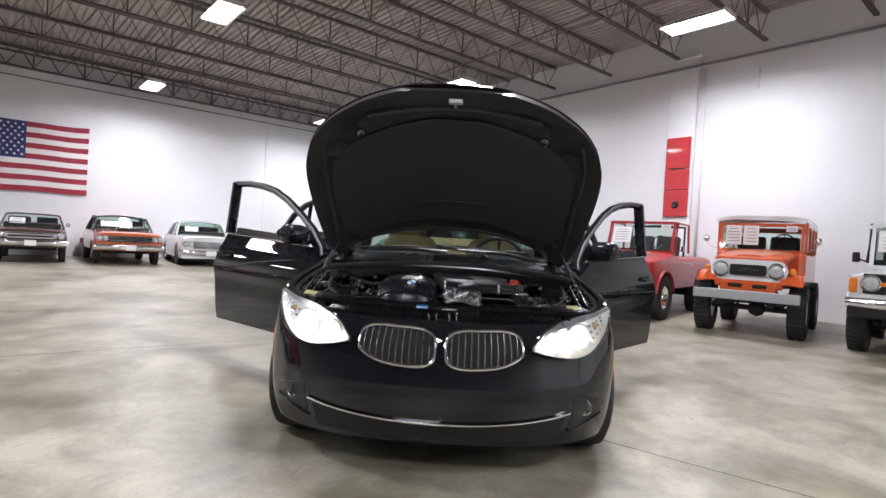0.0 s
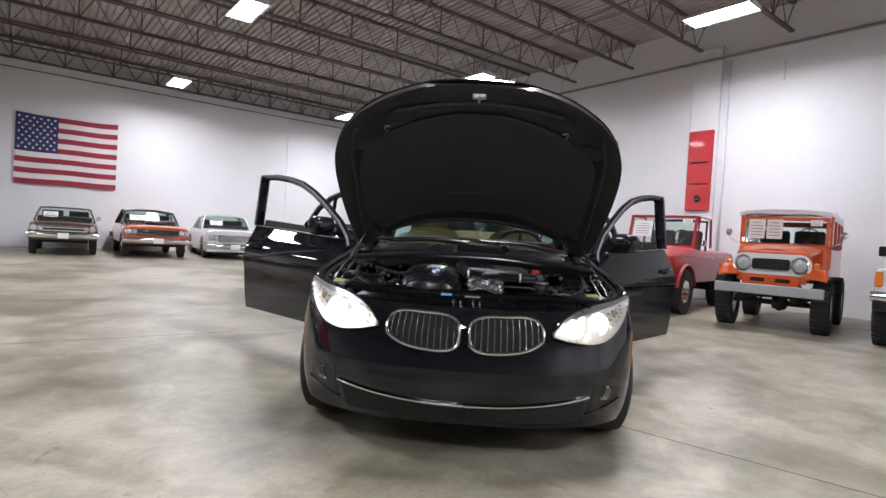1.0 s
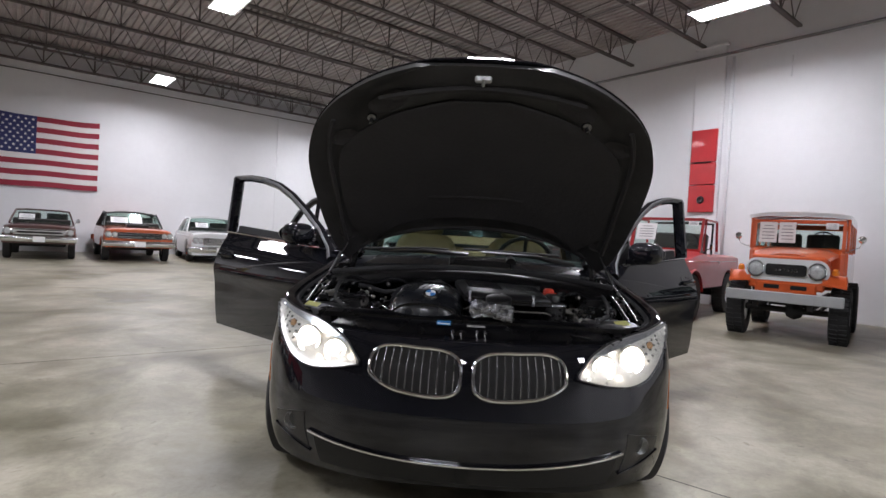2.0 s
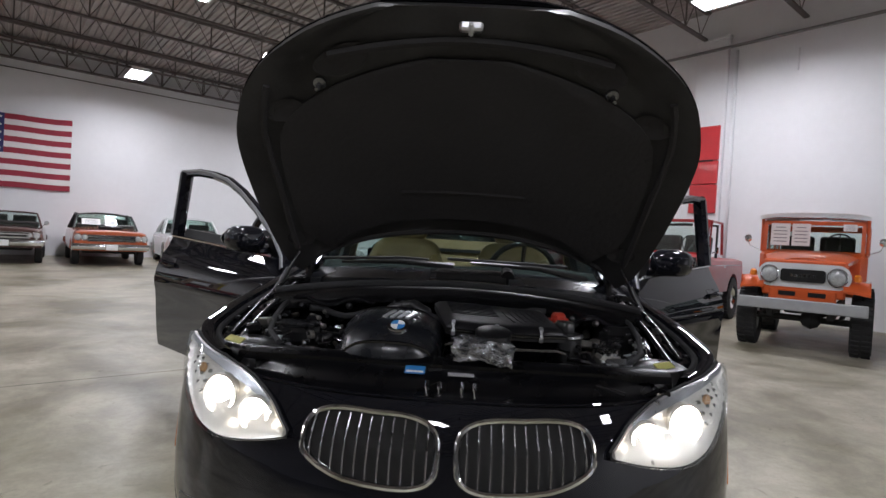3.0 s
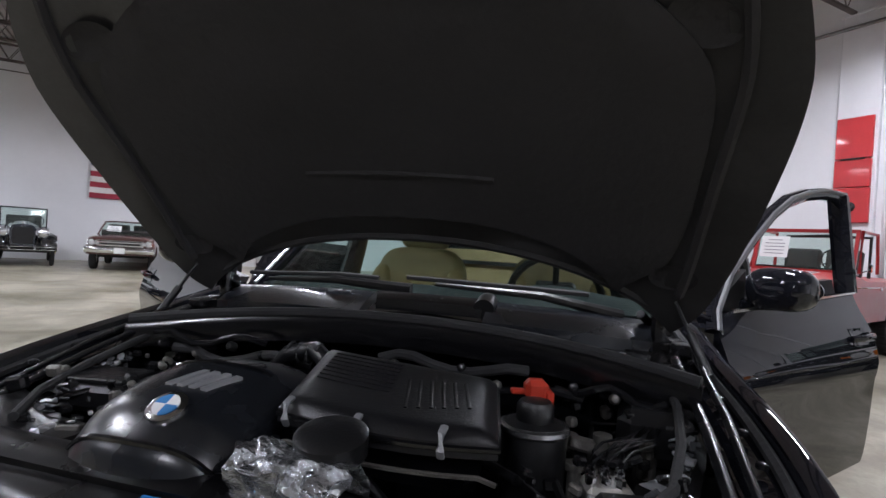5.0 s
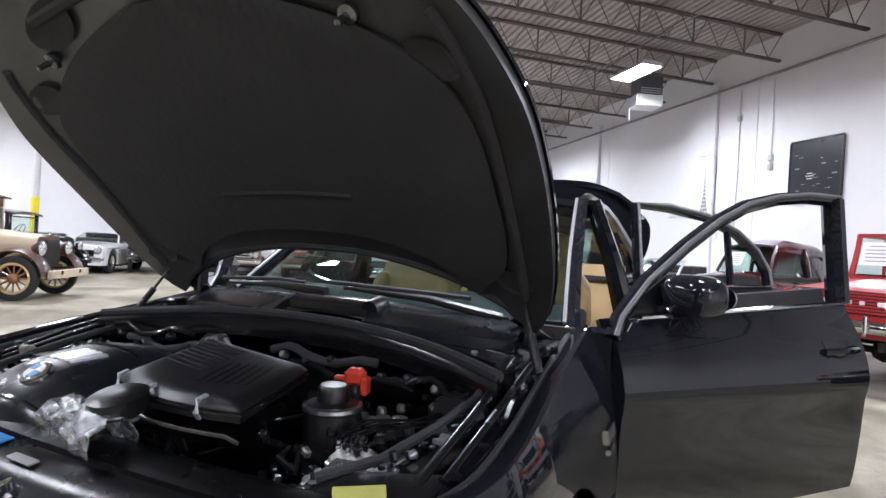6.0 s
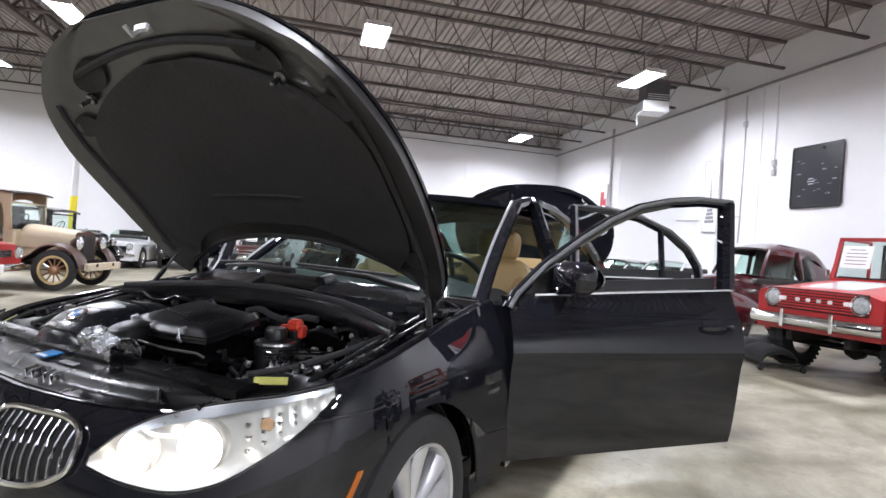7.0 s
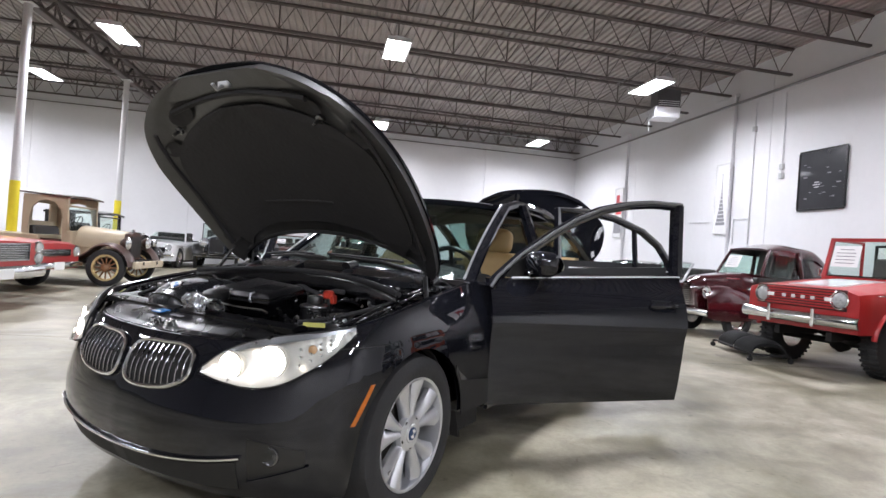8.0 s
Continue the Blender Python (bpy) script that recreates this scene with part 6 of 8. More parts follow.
# twin grille
for sd in (-1, 1):
    def kid(a, grow=0.0):
        """Outline of one grille opening in x, z."""
        c, w, h = 0.187, 0.157 + grow, 0.070 + grow
        ca, sa = math.cos(a), math.sin(a)
        x = c + w * (abs(ca) ** 0.62) * (1 if ca > 0 else -1)
        z = 0.600 + h * (abs(sa) ** 0.62) * (1 if sa > 0 else -1)
        if x > c:
            z += 0.010 * (x - c) / w
            if sa < 0:
                z += 0.03 * ((x - c) / w) ** 2 * abs(sa)
        else:
            z -= 0.012 * (c - x) / w * (1 if sa < 0 else 0)
        return x, z

    def on_nose(x, z, off):
        s = x / 0.22 * 0.12 if x < 0.22 else lerp(0.12, 0.24, (x - 0.22) / 0.21)
        return skin(s, z, off, sd)
    N = 40
    m = Mesh()
    ring = [kid(2 * math.pi * k / N) for k in range(N)]
    back = [on_nose(x, z, 0.004) for x, z in ring]
    m.add(back + [on_nose(0.187, 0.600, 0.004)], [(k, (k + 1) % N, N) for k in range(N)])
    kg = part("grille", m, RADIATOR, saloon, "dark kidney-shaped grille with chrome surround")
    m = Mesh()
    m.sweep([on_nose(x, z, 0.010) for x, z in [kid(2 * math.pi * k / N, 0.006) for k in range(N)]], 0.0078, 8, closed=True, up=(0, -1, 0))
    part("grille_surround", m, CHROME, kg)
    for i in range(11):
        x = 0.187 - 0.157 + (i + 0.6) * 0.314 / 11.2
        zs = [z for a in range(N) for (xx, z) in [kid(2 * math.pi * a / N)] if abs(xx - x) < 0.024]
        z0, z1 = min(zs) + 0.004, max(zs) - 0.004
        m = Mesh()
        m.sweep([on_nose(x, lerp(z0, z1, k / 5), 0.010 + 0.010 * math.sin(math.pi * k / 5)) for k in range(6)], 0.0028, 6, 1.8)
        part("grille_slat", m, SLAT, kg)

# lower intake, chrome blade, fog lamps
m = Mesh()
for sd in (-1, 1):
    g = panel(0.0, 0.315, lambda s: 0.205 + 0.02 * s, lambda s: 0.272 + 0.16 * s * s * 3, 0.003, 16, 3, 0.006, sd)
    m.add(g.v, g.f, True)
part("lower_intake", m, RADIATOR, saloon)
m = Mesh()
path = [skin(abs(k) / 20 * 0.325, 0.284 + 0.52 * (abs(k) / 20 * 0.325) ** 2, 0.006, -1 if k < 0 else 1) for k in range(-20, 21)]
m.sweep(path, 0.0085, 8, 0.8)
part("chrome_blade", m, CHROME, saloon, "thin chrome blade along the lower intake")
for sd in (-1, 1):
    # sunken fog lamp bay with a bright lower lip
    g = panel(0.338, 0.452, lambda s: 0.252 + 0.5 * (s - 0.338), lambda s: 0.405 - 0.35 * (s - 0.338), 0.002, 12, 6, 0.006, sd)
    m = Mesh()
    m.add(g.v, g.f, True)
    part("fog_bay", m, BLACK_PLASTIC, saloon, "matt black fog lamp recess")
    m = Mesh()
    m.sweep([skin(lerp(0.335, 0.46, k / 12), 0.248 + 0.062 * k / 12, 0.005, sd) for k in range(13)], 0.005, 6, 0.7)
    part("fog_bay_lip", m, BODY_BLACK, saloon)
    c = skin(0.385, 0.350, -0.006, sd)
    p, n = plan(0.385)
    n = Vector((sd * n.x, n.y, 0))
    ax = (n + Vector((0, -1.2, 0))).normalized()
    m = Mesh()
    m.lathe([(0.0, 0.034), (0.010, 0.033), (0.012, 0.029), (0.006, 0.022), (0.004, 0.0)], c, ax, 22)
    fl = part("fog_lamp", m, FOG_DIM, saloon, "round fog lamp")
    m = Mesh()
    m.lathe([(0.013, 0.028), (0.018, 0.018), (0.02, 0.0)], c, ax, 22)
    part("fog_lens", m, LENS, fl)

# headlamps: bucket, reflector, projectors with halo rings, amber corner, clear cover
LOW = [(0.222, 0.604), (0.28, 0.583), (0.34, 0.574), (0.40, 0.594), (0.45, 0.638), (0.50, 0.695), (0.55, 0.760)]
UPP = [(0.222, 0.616), (0.26, 0.672), (0.32, 0.712), (0.40, 0.738), (0.46, 0.752), (0.50, 0.764), (0.55, 0.779)]
for sd in (-1, 1):
    # bucket dished behind the skin, with fine vertical flutes at the outer end
    m = Mesh()

    def bucket(u, v):
        q = lerp(0.224, 0.548, u)
        dish = 0.017 * (math.sin(math.pi * u) ** 0.6) * (math.sin(math.pi * v) ** 0.7)
        flute = 0.004 * math.sin(u * 120) * max(0, u - 0.62) / 0.38
        return skin(q, lerp(smooth_at(LOW, q), smooth_at(UPP, q), v), 0.020 - dish + flute, sd)
    m.slab(bucket, 72, 14, lambda u, v: Vector((-sd * 0.006, 0.008, 0)))
    hl = part("headlamp", m, REFLECTOR, saloon, "lit headlamp with twin glowing rings")
    for s0, z0, r in ((0.284, 0.632, 0.042), (0.372, 0.655, 0.050)):
        c = skin(s0, z0, -0.006, sd)
        p, n = plan(s0)
        ax = (Vector((sd * n.x, n.y, 0)) + Vector((0, -0.8, 0.12))).normalized()
        m = Mesh()
        m.lathe([(-0.012, r + 0.006), (0.018, r + 0.008), (0.024, r + 0.003), (0.018, r - 0.002), (-0.010, r - 0.004)], c, ax, 30)
        part("lamp_bezel", m, REFLECTOR, hl)
        m = Mesh()
        m.lathe([(0.016, r), (0.024, r - 0.003), (0.024, r - 0.008), (0.016, r - 0.010)], c, ax, 30)
        part("halo_ring", m, HALO, hl, "glowing ring lamp")
        m = Mesh()
        m.lathe([(0.016, r - 0.010), (0.004, r - 0.016), (0.000, r - 0.022)], c, ax, 26)
        part("lamp_well", m, REFLECTOR, hl)
        m = Mesh()
        m.lathe([(0.002, r - 0.013), (0.014, r - 0.019), (0.020, 0.0)], c, ax, 24)
        part("projector", m, GLOW, hl, "glowing projector lens")
    for s0, z0, watt in ((0.246, 0.628, 0.034), (0.328, 0.612, 0.05), (0.326, 0.688, 0.028), (0.432, 0.655, 0.016)):
        li = bpy.data.lights.new("bulb_light", "POINT")
        li.energy, li.shadow_soft_size, li.color = watt, 0.012, (1.0, 0.90, 0.74)
        lo = new("bulb_light", li)
        lo.parent = hl
        lo.location = skin(s0, z0, 0.024, sd)
    # corner: amber bulb behind a block of small facets
    p, n = plan(0.468)
    m = Mesh()
    m.lathe([(0.0, 0.016), (0.006, 0.015), (0.010, 0.008), (0.011, 0.0)], skin(0.455, 0.700, 0.006, sd), (Vector((sd * n.x, n.y, 0)) + Vector((0, -0.5, 0.1))).normalized(), 18)
    part("corner_indicator", m, PALE_AMBER, hl, "pale amber indicator bulb")
    for i in range(4):
        for j in range(3):
            q = 0.432 + 0.020 * i
            m = Mesh()
            m.box(skin(q, lerp(smooth_at(LOW, q), smooth_at(UPP, q), 0.22 + 0.20 * j), 0.004, sd), (0.014, 0.014, 0.011), 0.003)
            part("facet", m, CHROME, hl)
    # satin brow along the upper edge
    m = panel(0.262, 0.549, lambda q: lerp(smooth_at(LOW, q), smooth_at(UPP, q), 0.87 - 0.25 * max(0, (q - 0.50) / 0.05)), lambda q: lerp(smooth_at(LOW, q), smooth_at(UPP, q), 1.02), 0.022, 26, 3, 0.004, sd)
    part("lamp_eyelid", m, EYELID, hl)
    m = panel(0.220, 0.552, lambda q: smooth_at(LOW, q) - 0.002, lambda q: smooth_at(UPP, q) + 0.002, 0.030, 26, 10, 0.003, sd)
    cov = part("lamp_cover", m, LENS, hl)
    cov.visible_shadow = False
    m = Mesh()
    rim = [(lerp(0.220, 0.552, k / 26), smooth_at(LOW, lerp(0.220, 0.552, k / 26)) - 0.003) for k in range(27)] + [(lerp(0.552, 0.220, k / 26), smooth_at(UPP, lerp(0.552, 0.220, k / 26)) + 0.003) for k in range(27)]
    m.sweep([skin(q, z, 0.012, sd) for q, z in rim], 0.004, 6, closed=True)
    part("lamp_seal", m, RUBBER, hl)

# ---- engine bay ----
m = Mesh()
for sd in (-1, 1):
    m.slab(lambda u, v: (sd * (lerp(0.56, 0.74, min(1, u * 1.4)) + 0.0), lerp(0.36, 1.25, u), lerp(0.42, lerp(0.72, 0.885, u), v)), 14, 6, (sd * 0.02, 0, 0))
m.slab(lambda u, v: (lerp(-1, 1, v) * lerp(0.50, 0.74, min(1, u * 1.5)), lerp(0.22, 1.25, u), 0.42), 6, 8, (0, 0, -0.02))
m.slab(lambda u, v: (lerp(-0.74, 0.74, v), 1.12, lerp(0.42, 0.90, u)), 4, 8, (0, 0.02, 0))
m.slab(lambda u, v: (lerp(-0.62, 0.62, v), 0.34, lerp(0.42, 0.735, u)), 4, 8, (0, 0.02, 0))
part("engine_bay", m, BAY_BLACK, saloon)


def blob(name, c, s, material, label="", bev=0.02, rz=0, rx=0, ry=0):
    m = Mesh()
    m.box(c, s, bev, Euler((radians(rx), radians(ry), radians(rz))).to_matrix())
    return part(name, m, material, saloon, label)


# engine cover with roundel and four strips
COVER_GREY = mat("satin_engine_cover", (0.010, 0.0115, 0.015), 0.26, coat=0.25, var=0.2, scale=9, coat_rough=0.2)
m = Mesh()


def cover(u, v):
    e = 2 * v - 1
    x = lerp(-0.335, -0.035, v) + 0.02 * e * (u - 0.5)
    y = lerp(0.285, 0.60, u) + 0.03 * e * e * (1 - u) + 0.02 * e * u
    z = smooth_at([(0, 0.785), (0.05, 0.806), (0.2, 0.842), (0.45, 0.862), (0.8, 0.872), (1.0, 0.864)], u) - 0.045 * abs(e) ** 4 - 0.012 * e * e
    return (x, y, z)


def cover_top(x, y):
    v = (x + 0.335) / 0.30
    return cover((y - 0.285) / 0.315, v)[2]


m.slab(cover, 24, 22, (0, 0, -0.08))
ec = part("engine_cover", m, COVER_GREY, saloon, "dark grey engine cover with round emblem")
m = Mesh()
m.sweep([cover(0.045, k / 16) for k in range(17)], 0.005, 6)
part("cover_lip", m, BAY_BLACK, ec)
for k in range(4):
    x = -0.215 + 0.022 * k
    m = Mesh()
    m.slab(lambda u, v: (x + 0.012 * v + 0.022 * u, lerp(0.405, 0.470, u), cover_top(x + 0.012 * v + 0.022 * u, lerp(0.405, 0.470, u)) + 0.004), 4, 1, (0, 0, -0.006))
    part("cover_strip", m, ALLOY, ec, "silver strip")
m = Mesh()
m.sweep([(x, 0.52, cover_top(x, 0.52) + 0.002) for x in [-0.29 + 0.02 * k for k in range(11)]], 0.003, 6)
part("cover_groove", m, BAY_BLACK, ec)
EM = Vector((-0.162, 0.350, cover_top(-0.162, 0.350)))
R = Matrix.Rotation(radians(28), 3, "X")
m = Mesh()
m.lathe([(-0.012, 0.031), (0.003, 0.031), (0.005, 0.027), (0.004, 0.0)], EM, R @ Vector((0, 0, 1)), 26)
em = part("emblem", m, CHROME, ec, "round blue and white emblem")
for k in range(4):
    m = Mesh()
    pts = [Vector((0, 0, 0))] + [Vector((0.0205 * math.cos(a), 0.0205 * math.sin(a), 0)) for a in [math.pi / 2 * (k + j / 6) for j in range(7)]]
    top = [R @ (q + Vector((0, 0, 0.0075))) + EM for q in pts]
    m.add(top, [tuple(range(8))])
    m.add([q - Vector((0, 0, 0.002)) for q in top], [tuple(range(8))[::-1]])
    part("emblem_quarter", m, STICKER_BLUE if k % 2 else PAPER, em)

# intake silencer box: broad flat lid, lightly ribbed, on a clipped tray
BOX_BLACK = mat("moulded_black_plastic", (0.007, 0.007, 0.0085), 0.36, var=0.3, scale=11, bump=0.12, bump_scale=220, spec=0.4)
LID = [Vector((-0.025, 0.435, 0.853)), Vector((0.335, 0.420, 0.850)), Vector((-0.075, 0.715, 0.888)), Vector((0.300, 0.645, 0.880))]


def lid_at(u, v, lift=0.0):
    q = LID[0].lerp(LID[1], v).lerp(LID[2].lerp(LID[3], v), u)
    q.y -= 0.035 * math.sin(math.pi * v) * (1 - u)
    edge = min(1.0, 11 * min(u, 1 - u, v, 1 - v))
    q.z += lift - 0.016 * (1 - math.sqrt(edge))
    return q


m = Mesh()
m.slab(lid_at, 26, 26, (0, 0, -0.022))
ib = part("intake_box", m, BOX_BLACK, saloon, "broad black air intake box with a ribbed lid")
m = Mesh()
m.slab(lambda u, v: lid_at(lerp(0.06, 0.95, u), lerp(0.04, 0.95, v), -0.03), 10, 12, lambda u, v: Vector((0.03 * (0.5 - v), 0.05 * (0.5 - u), -0.07)))
part("tray", m, SLAM_BLACK, ib)
m = Mesh()
rim = [(0, k / 14) for k in range(15)] + [(k / 8, 1) for k in range(1, 9)]
m.sweep([lid_at(u, v, -0.008) for u, v in rim], 0.005, 6)
part("lid_flange", m, BAY_BLACK, ib)
for k in range(8):
    m = Mesh()
    u = 0.40 + 0.065 * k
    m.sweep([lid_at(u, lerp(0.10, 0.50, j / 5), 0.0005) for j in range(6)], 0.0032, 6, 0.6)
    part("rib", m, BOX_BLACK, ib)
for k in range(6):
    m = Mesh()
    v = 0.60 + 0.055 * k
    m.sweep([lid_at(lerp(0.22, 0.62, j / 4) + 0.02 * k, v - 0.03 * j / 4, 0.0005) for j in range(5)], 0.0034, 6, 0.6)
    part("rib", m, BOX_BLACK, ib)
for v in (0.06, 0.42, 0.78):
    a = lid_at(0.0, v, 0.012)
    m = Mesh()
    m.sweep([a + Vector((0, 0.012, 0.006)), a + Vector((0, -0.006, 0.002)), a + Vector((0, -0.010, -0.022)), a + Vector((0, -0.002, -0.034))], 0.0065, 6, 0.6)
    part("clip", m, ALLOY, ib, "bright spring clip")
m = Mesh()
m.sweep([lid_at(0.03, k / 14, -0.058) + Vector((0, -0.008, 0)) for k in range(15)], 0.004, 6)
part("clip_rail", m, VALVE, ib)

# crinkled foil shield over the intake tube
m = Mesh()


def foil(u, v):
    a = lerp(-0.3, math.pi + 0.3, v)
    q = Vector((lerp(0.0, 0.165, u), 0.312 - 0.012 * u + 0.044 * math.cos(a), 0.792 - 0.012 * u + 0.042 * math.sin(a)))
    return q + Vector((noise.noise(q * 40), noise.noise(q * 40 + Vector((9, 0, 0))), noise.noise(q * 34 + Vector((0, 7, 0))))) * 0.014


m.slab(foil, 26, 20, (0, 0, -0.004), smooth=False)
part("foil_shield", m, FOIL, saloon, "crinkled silver foil heat shield")

# reservoir with a bright rim, and the red-orange jump terminal cap beside it
m = Mesh()
m.lathe([(0, 0.058), (0.15, 0.060), (0.165, 0.054), (0.170, 0.034), (0.196, 0.034), (0.204, 0.028), (0.206, 0.0)], (0.372, 0.645, 0.640), (0, 0, 1), 26)
rs = part("reservoir", m, BLACK_PLASTIC, saloon, "black fluid reservoir with a bright rim")
m = Mesh()
m.lathe([(0.150, 0.062), (0.155, 0.065), (0.162, 0.063), (0.164, 0.055)], (0.372, 0.645, 0.640), (0, 0, 1), 30)
part("rim_band", m, SLAT, rs)
m = Mesh()
R = Matrix.Rotation(radians(16), 3, "Z")
m.box((0.366, 0.735, 0.842), (0.046, 0.040, 0.040), 0.012, R)
m.box((0.334, 0.729, 0.836), (0.034, 0.018, 0.010), 0.004, R)
m.box((0.390, 0.742, 0.823), (0.018, 0.036, 0.040), 0.006, R)
tc = part("terminal_cap", m, CAP_RED, saloon, "red-orange terminal cap with a tab")
m = Mesh()
m.cyl((0.368, 0.735, 0.70), (0.368, 0.735, 0.825), 0.018, n=12)
part("terminal_post", m, BLACK_PLASTIC, tc)

# ancillaries
rng = random.Random(11)
CAST = mat("bare_cast_alloy", (0.42, 0.41, 0.38), 0.38, 0.8, var=0.35, scale=30, bump=0.4, bump_scale=70)
m = Mesh()
m.box((0.495, 0.545, 0.715), (0.075, 0.065, 0.085), 0.008, Matrix.Rotation(radians(12), 3, "Z"))
hu = part("hydraulic_unit", m, CAST, saloon, "cast alloy hydraulic unit with brake pipes")
m = Mesh()
m.lathe([(0, 0.04), (0.07, 0.04), (0.078, 0.032), (0.08, 0.0)], (0.50, 0.515, 0.705), (0.1, -1, 0), 22)
part("pump_motor", m, BLACK_PLASTIC, hu)
for k in range(6):
    px, py = 0.470 + 0.022 * (k % 3), 0.532 + 0.024 * (k // 3)
    m = Mesh()
    m.lathe([(0, 0.009), (0.014, 0.009), (0.016, 0.006), (0.022, 0.006)], (px, py, 0.756), (0, 0, 1), 6)
    part("pipe_nut", m, CHROME, hu)
    m = Mesh()
    m.sweep([(px, py, 0.775), (px + 0.002, py + 0.004, 0.788 + 0.003 * k), (px + 0.02, py + 0.05, 0.79 + 0.003 * k), (px + 0.07, py + 0.14, 0.785), (0.60 + 0.006 * k, 0.84, 0.79)], 0.0024, 6)
    part("brake_pipe", m, BAY_GREY, hu)
for k in range(8):
    m = Mesh()
    x, y, z = 0.47 + rng.uniform(-0.05, 0.12), 0.66 + rng.uniform(-0.02, 0.12), 0.72 + rng.uniform(-0.03, 0.05)
    m.cyl((x, y, z - 0.06), (x, y, z), 0.012 + rng.uniform(0, 0.010), n=12)
    m.lathe([(0, 0.018), (0.012, 0.018), (0.016, 0.0)], (x, y, z), (0, 0, 1), 12)
    part("valve", m, VALVE, saloon, "cast metal valve body")
blob("fuse_box", (-0.545, 0.625, 0.750), (0.16, 0.13, 0.06), BLACK_PLASTIC, "black lidded fuse box", 0.02, 8)
blob("fuse_box_lid", (-0.545, 0.625, 0.785), (0.14, 0.11, 0.012), BAY_GREY, "", 0.005, 8)
blob("washer_tank", (0.61, 0.86, 0.76), (0.15, 0.2, 0.11), BLACK_PLASTIC, "", 0.03, -6)
blob("strut_tower", (0.60, 1.0, 0.82), (0.2, 0.2, 0.10), BAY_BLACK, "", 0.04)
blob("strut_tower", (-0.60, 1.0, 0.82), (0.2, 0.2, 0.10), BAY_BLACK, "", 0.04)
blob("air_filter_box", (-0.47, 0.44, 0.700), (0.16, 0.12, 0.08), BLACK_PLASTIC, "", 0.025, -8)
blob("ecu_box", (0.55, 0.48, 0.70), (0.16, 0.12, 0.11), BLACK_PLASTIC, "", 0.02, 10)
m = Mesh()
m.lathe([(0, 0.05), (0.03, 0.052), (0.036, 0.04), (0.037, 0.0)], (0.112, 0.348, 0.815), (0, -0.2, 1), 22)
part("oil_cap", m, BLACK_PLASTIC, saloon, "black oil filler cap")
for sd in (-1, 1):
    m = Mesh()
    m.box((sd * 0.632 - 0.018, 0.390, 0.768), (0.082, 0.024, 0.004), 0.001, Euler((radians(34), 0, radians(sd * 38))).to_matrix())
    tg = part("warning_tag", m, TAG_YELLOW, saloon, "yellow headlamp warning label")
    m = Mesh()
    m.sweep([(sd * 0.665, 0.46, 0.755), (sd * 0.672, 0.70, 0.815), (sd * 0.668, 1.02, 0.885)], 0.011, 8, 0.6)
    part("brace_bar", m, BAY_GREY, saloon, "dark strut brace")
    m = Mesh()
    m.sweep([(sd * 0.705, 0.50, 0.765), (sd * 0.715, 0.74, 0.828), (sd * 0.715, 1.04, 0.895)], 0.009, 8, 0.6)
    part("wing_rail", m, BAY_GREY, saloon)
    # headlamp backs: white adjuster posts, connectors and wiring
    # every fourth connector is bright alloy, put there for glints off the wing
    for k in range(44):
        m = Mesh()
        x, y = sd * rng.uniform(0.46, 0.64), rng.uniform(0.36, 0.52)
        z = 0.735 + 0.03 * (y - 0.27)
        s = rng.uniform(0.006, 0.018)
        m.box((x, y, z), (s, s * rng.uniform(0.8, 2.4), s * 0.8), 0.004, Euler((rng.uniform(-0.4, 0.4), rng.uniform(-0.4, 0.4), rng.uniform(0, 3))).to_matrix())
        part("connector", m, [ALLOY, BLACK_PLASTIC, BAY_GREY, BAY_BLACK][k % 4], saloon)
    # chrome-lipped inner wing rail and rubber seal
    m = Mesh()
    m.sweep([skin(s, smooth_at(TOP_Z, s) - 0.02, -0.06, sd) for s in [0.5 + 0.5 * k / 20 for k in range(21)]], 0.010, 6)
    part("hood_seal", m, RUBBER, saloon)
    for k in range(5):
        s = 0.60 + 0.075 * k
        p = skin(s, smooth_at(TOP_Z, s) - 0.018, -0.085, sd)
        m = Mesh()
        m.lathe([(0, 0.010), (0.008, 0.010), (0.010, 0.006), (0.010, 0)], p, (0, 0, 1), 8)
        part("wing_bolt", m, BAY_GREY, saloon)
for k in range(64):
    x0, y0 = rng.uniform(-0.62, 0.62), rng.uniform(0.38, 0.95)
    if abs(x0 - 0.42) < 0.2 and abs(y0 - 0.735) < 0.2:
        x0 -= 0.75
    p = [Vector((x0, y0, rng.uniform(0.66, 0.77)))]
    for j in range(5):
        p.append(p[-1] + Vector((rng.uniform(-0.09, 0.09), rng.uniform(-0.07, 0.07), rng.uniform(-0.03, 0.03))))
    m = Mesh()
    m.sweep(p, rng.uniform(0.003, 0.011), 8)
    part("hose", m, [BLACK_PLASTIC, BAY_BLACK, BAY_GREY][k % 3], saloon)
for k in range(150):
    m = Mesh()
    x, y, z = rng.choice((-1, 1)) * rng.uniform(0.36, 0.66), rng.uniform(0.42, 0.95), rng.uniform(0.70, 0.80)
    s = rng.uniform(0.008, 0.024)
    m.box((x, y, z), (s, s * rng.uniform(0.7, 2.2), s * rng.uniform(0.6, 1.6)), s * 0.28, Euler((rng.uniform(-0.3, 0.3), rng.uniform(-0.3, 0.3), rng.uniform(0, 3))).to_matrix())
    part("bay_fitting", m, [BLACK_PLASTIC, BAY_GREY, VALVE, BLACK_PLASTIC, BAY_BLACK, BAY_GREY, VALVE][k % 7], saloon)

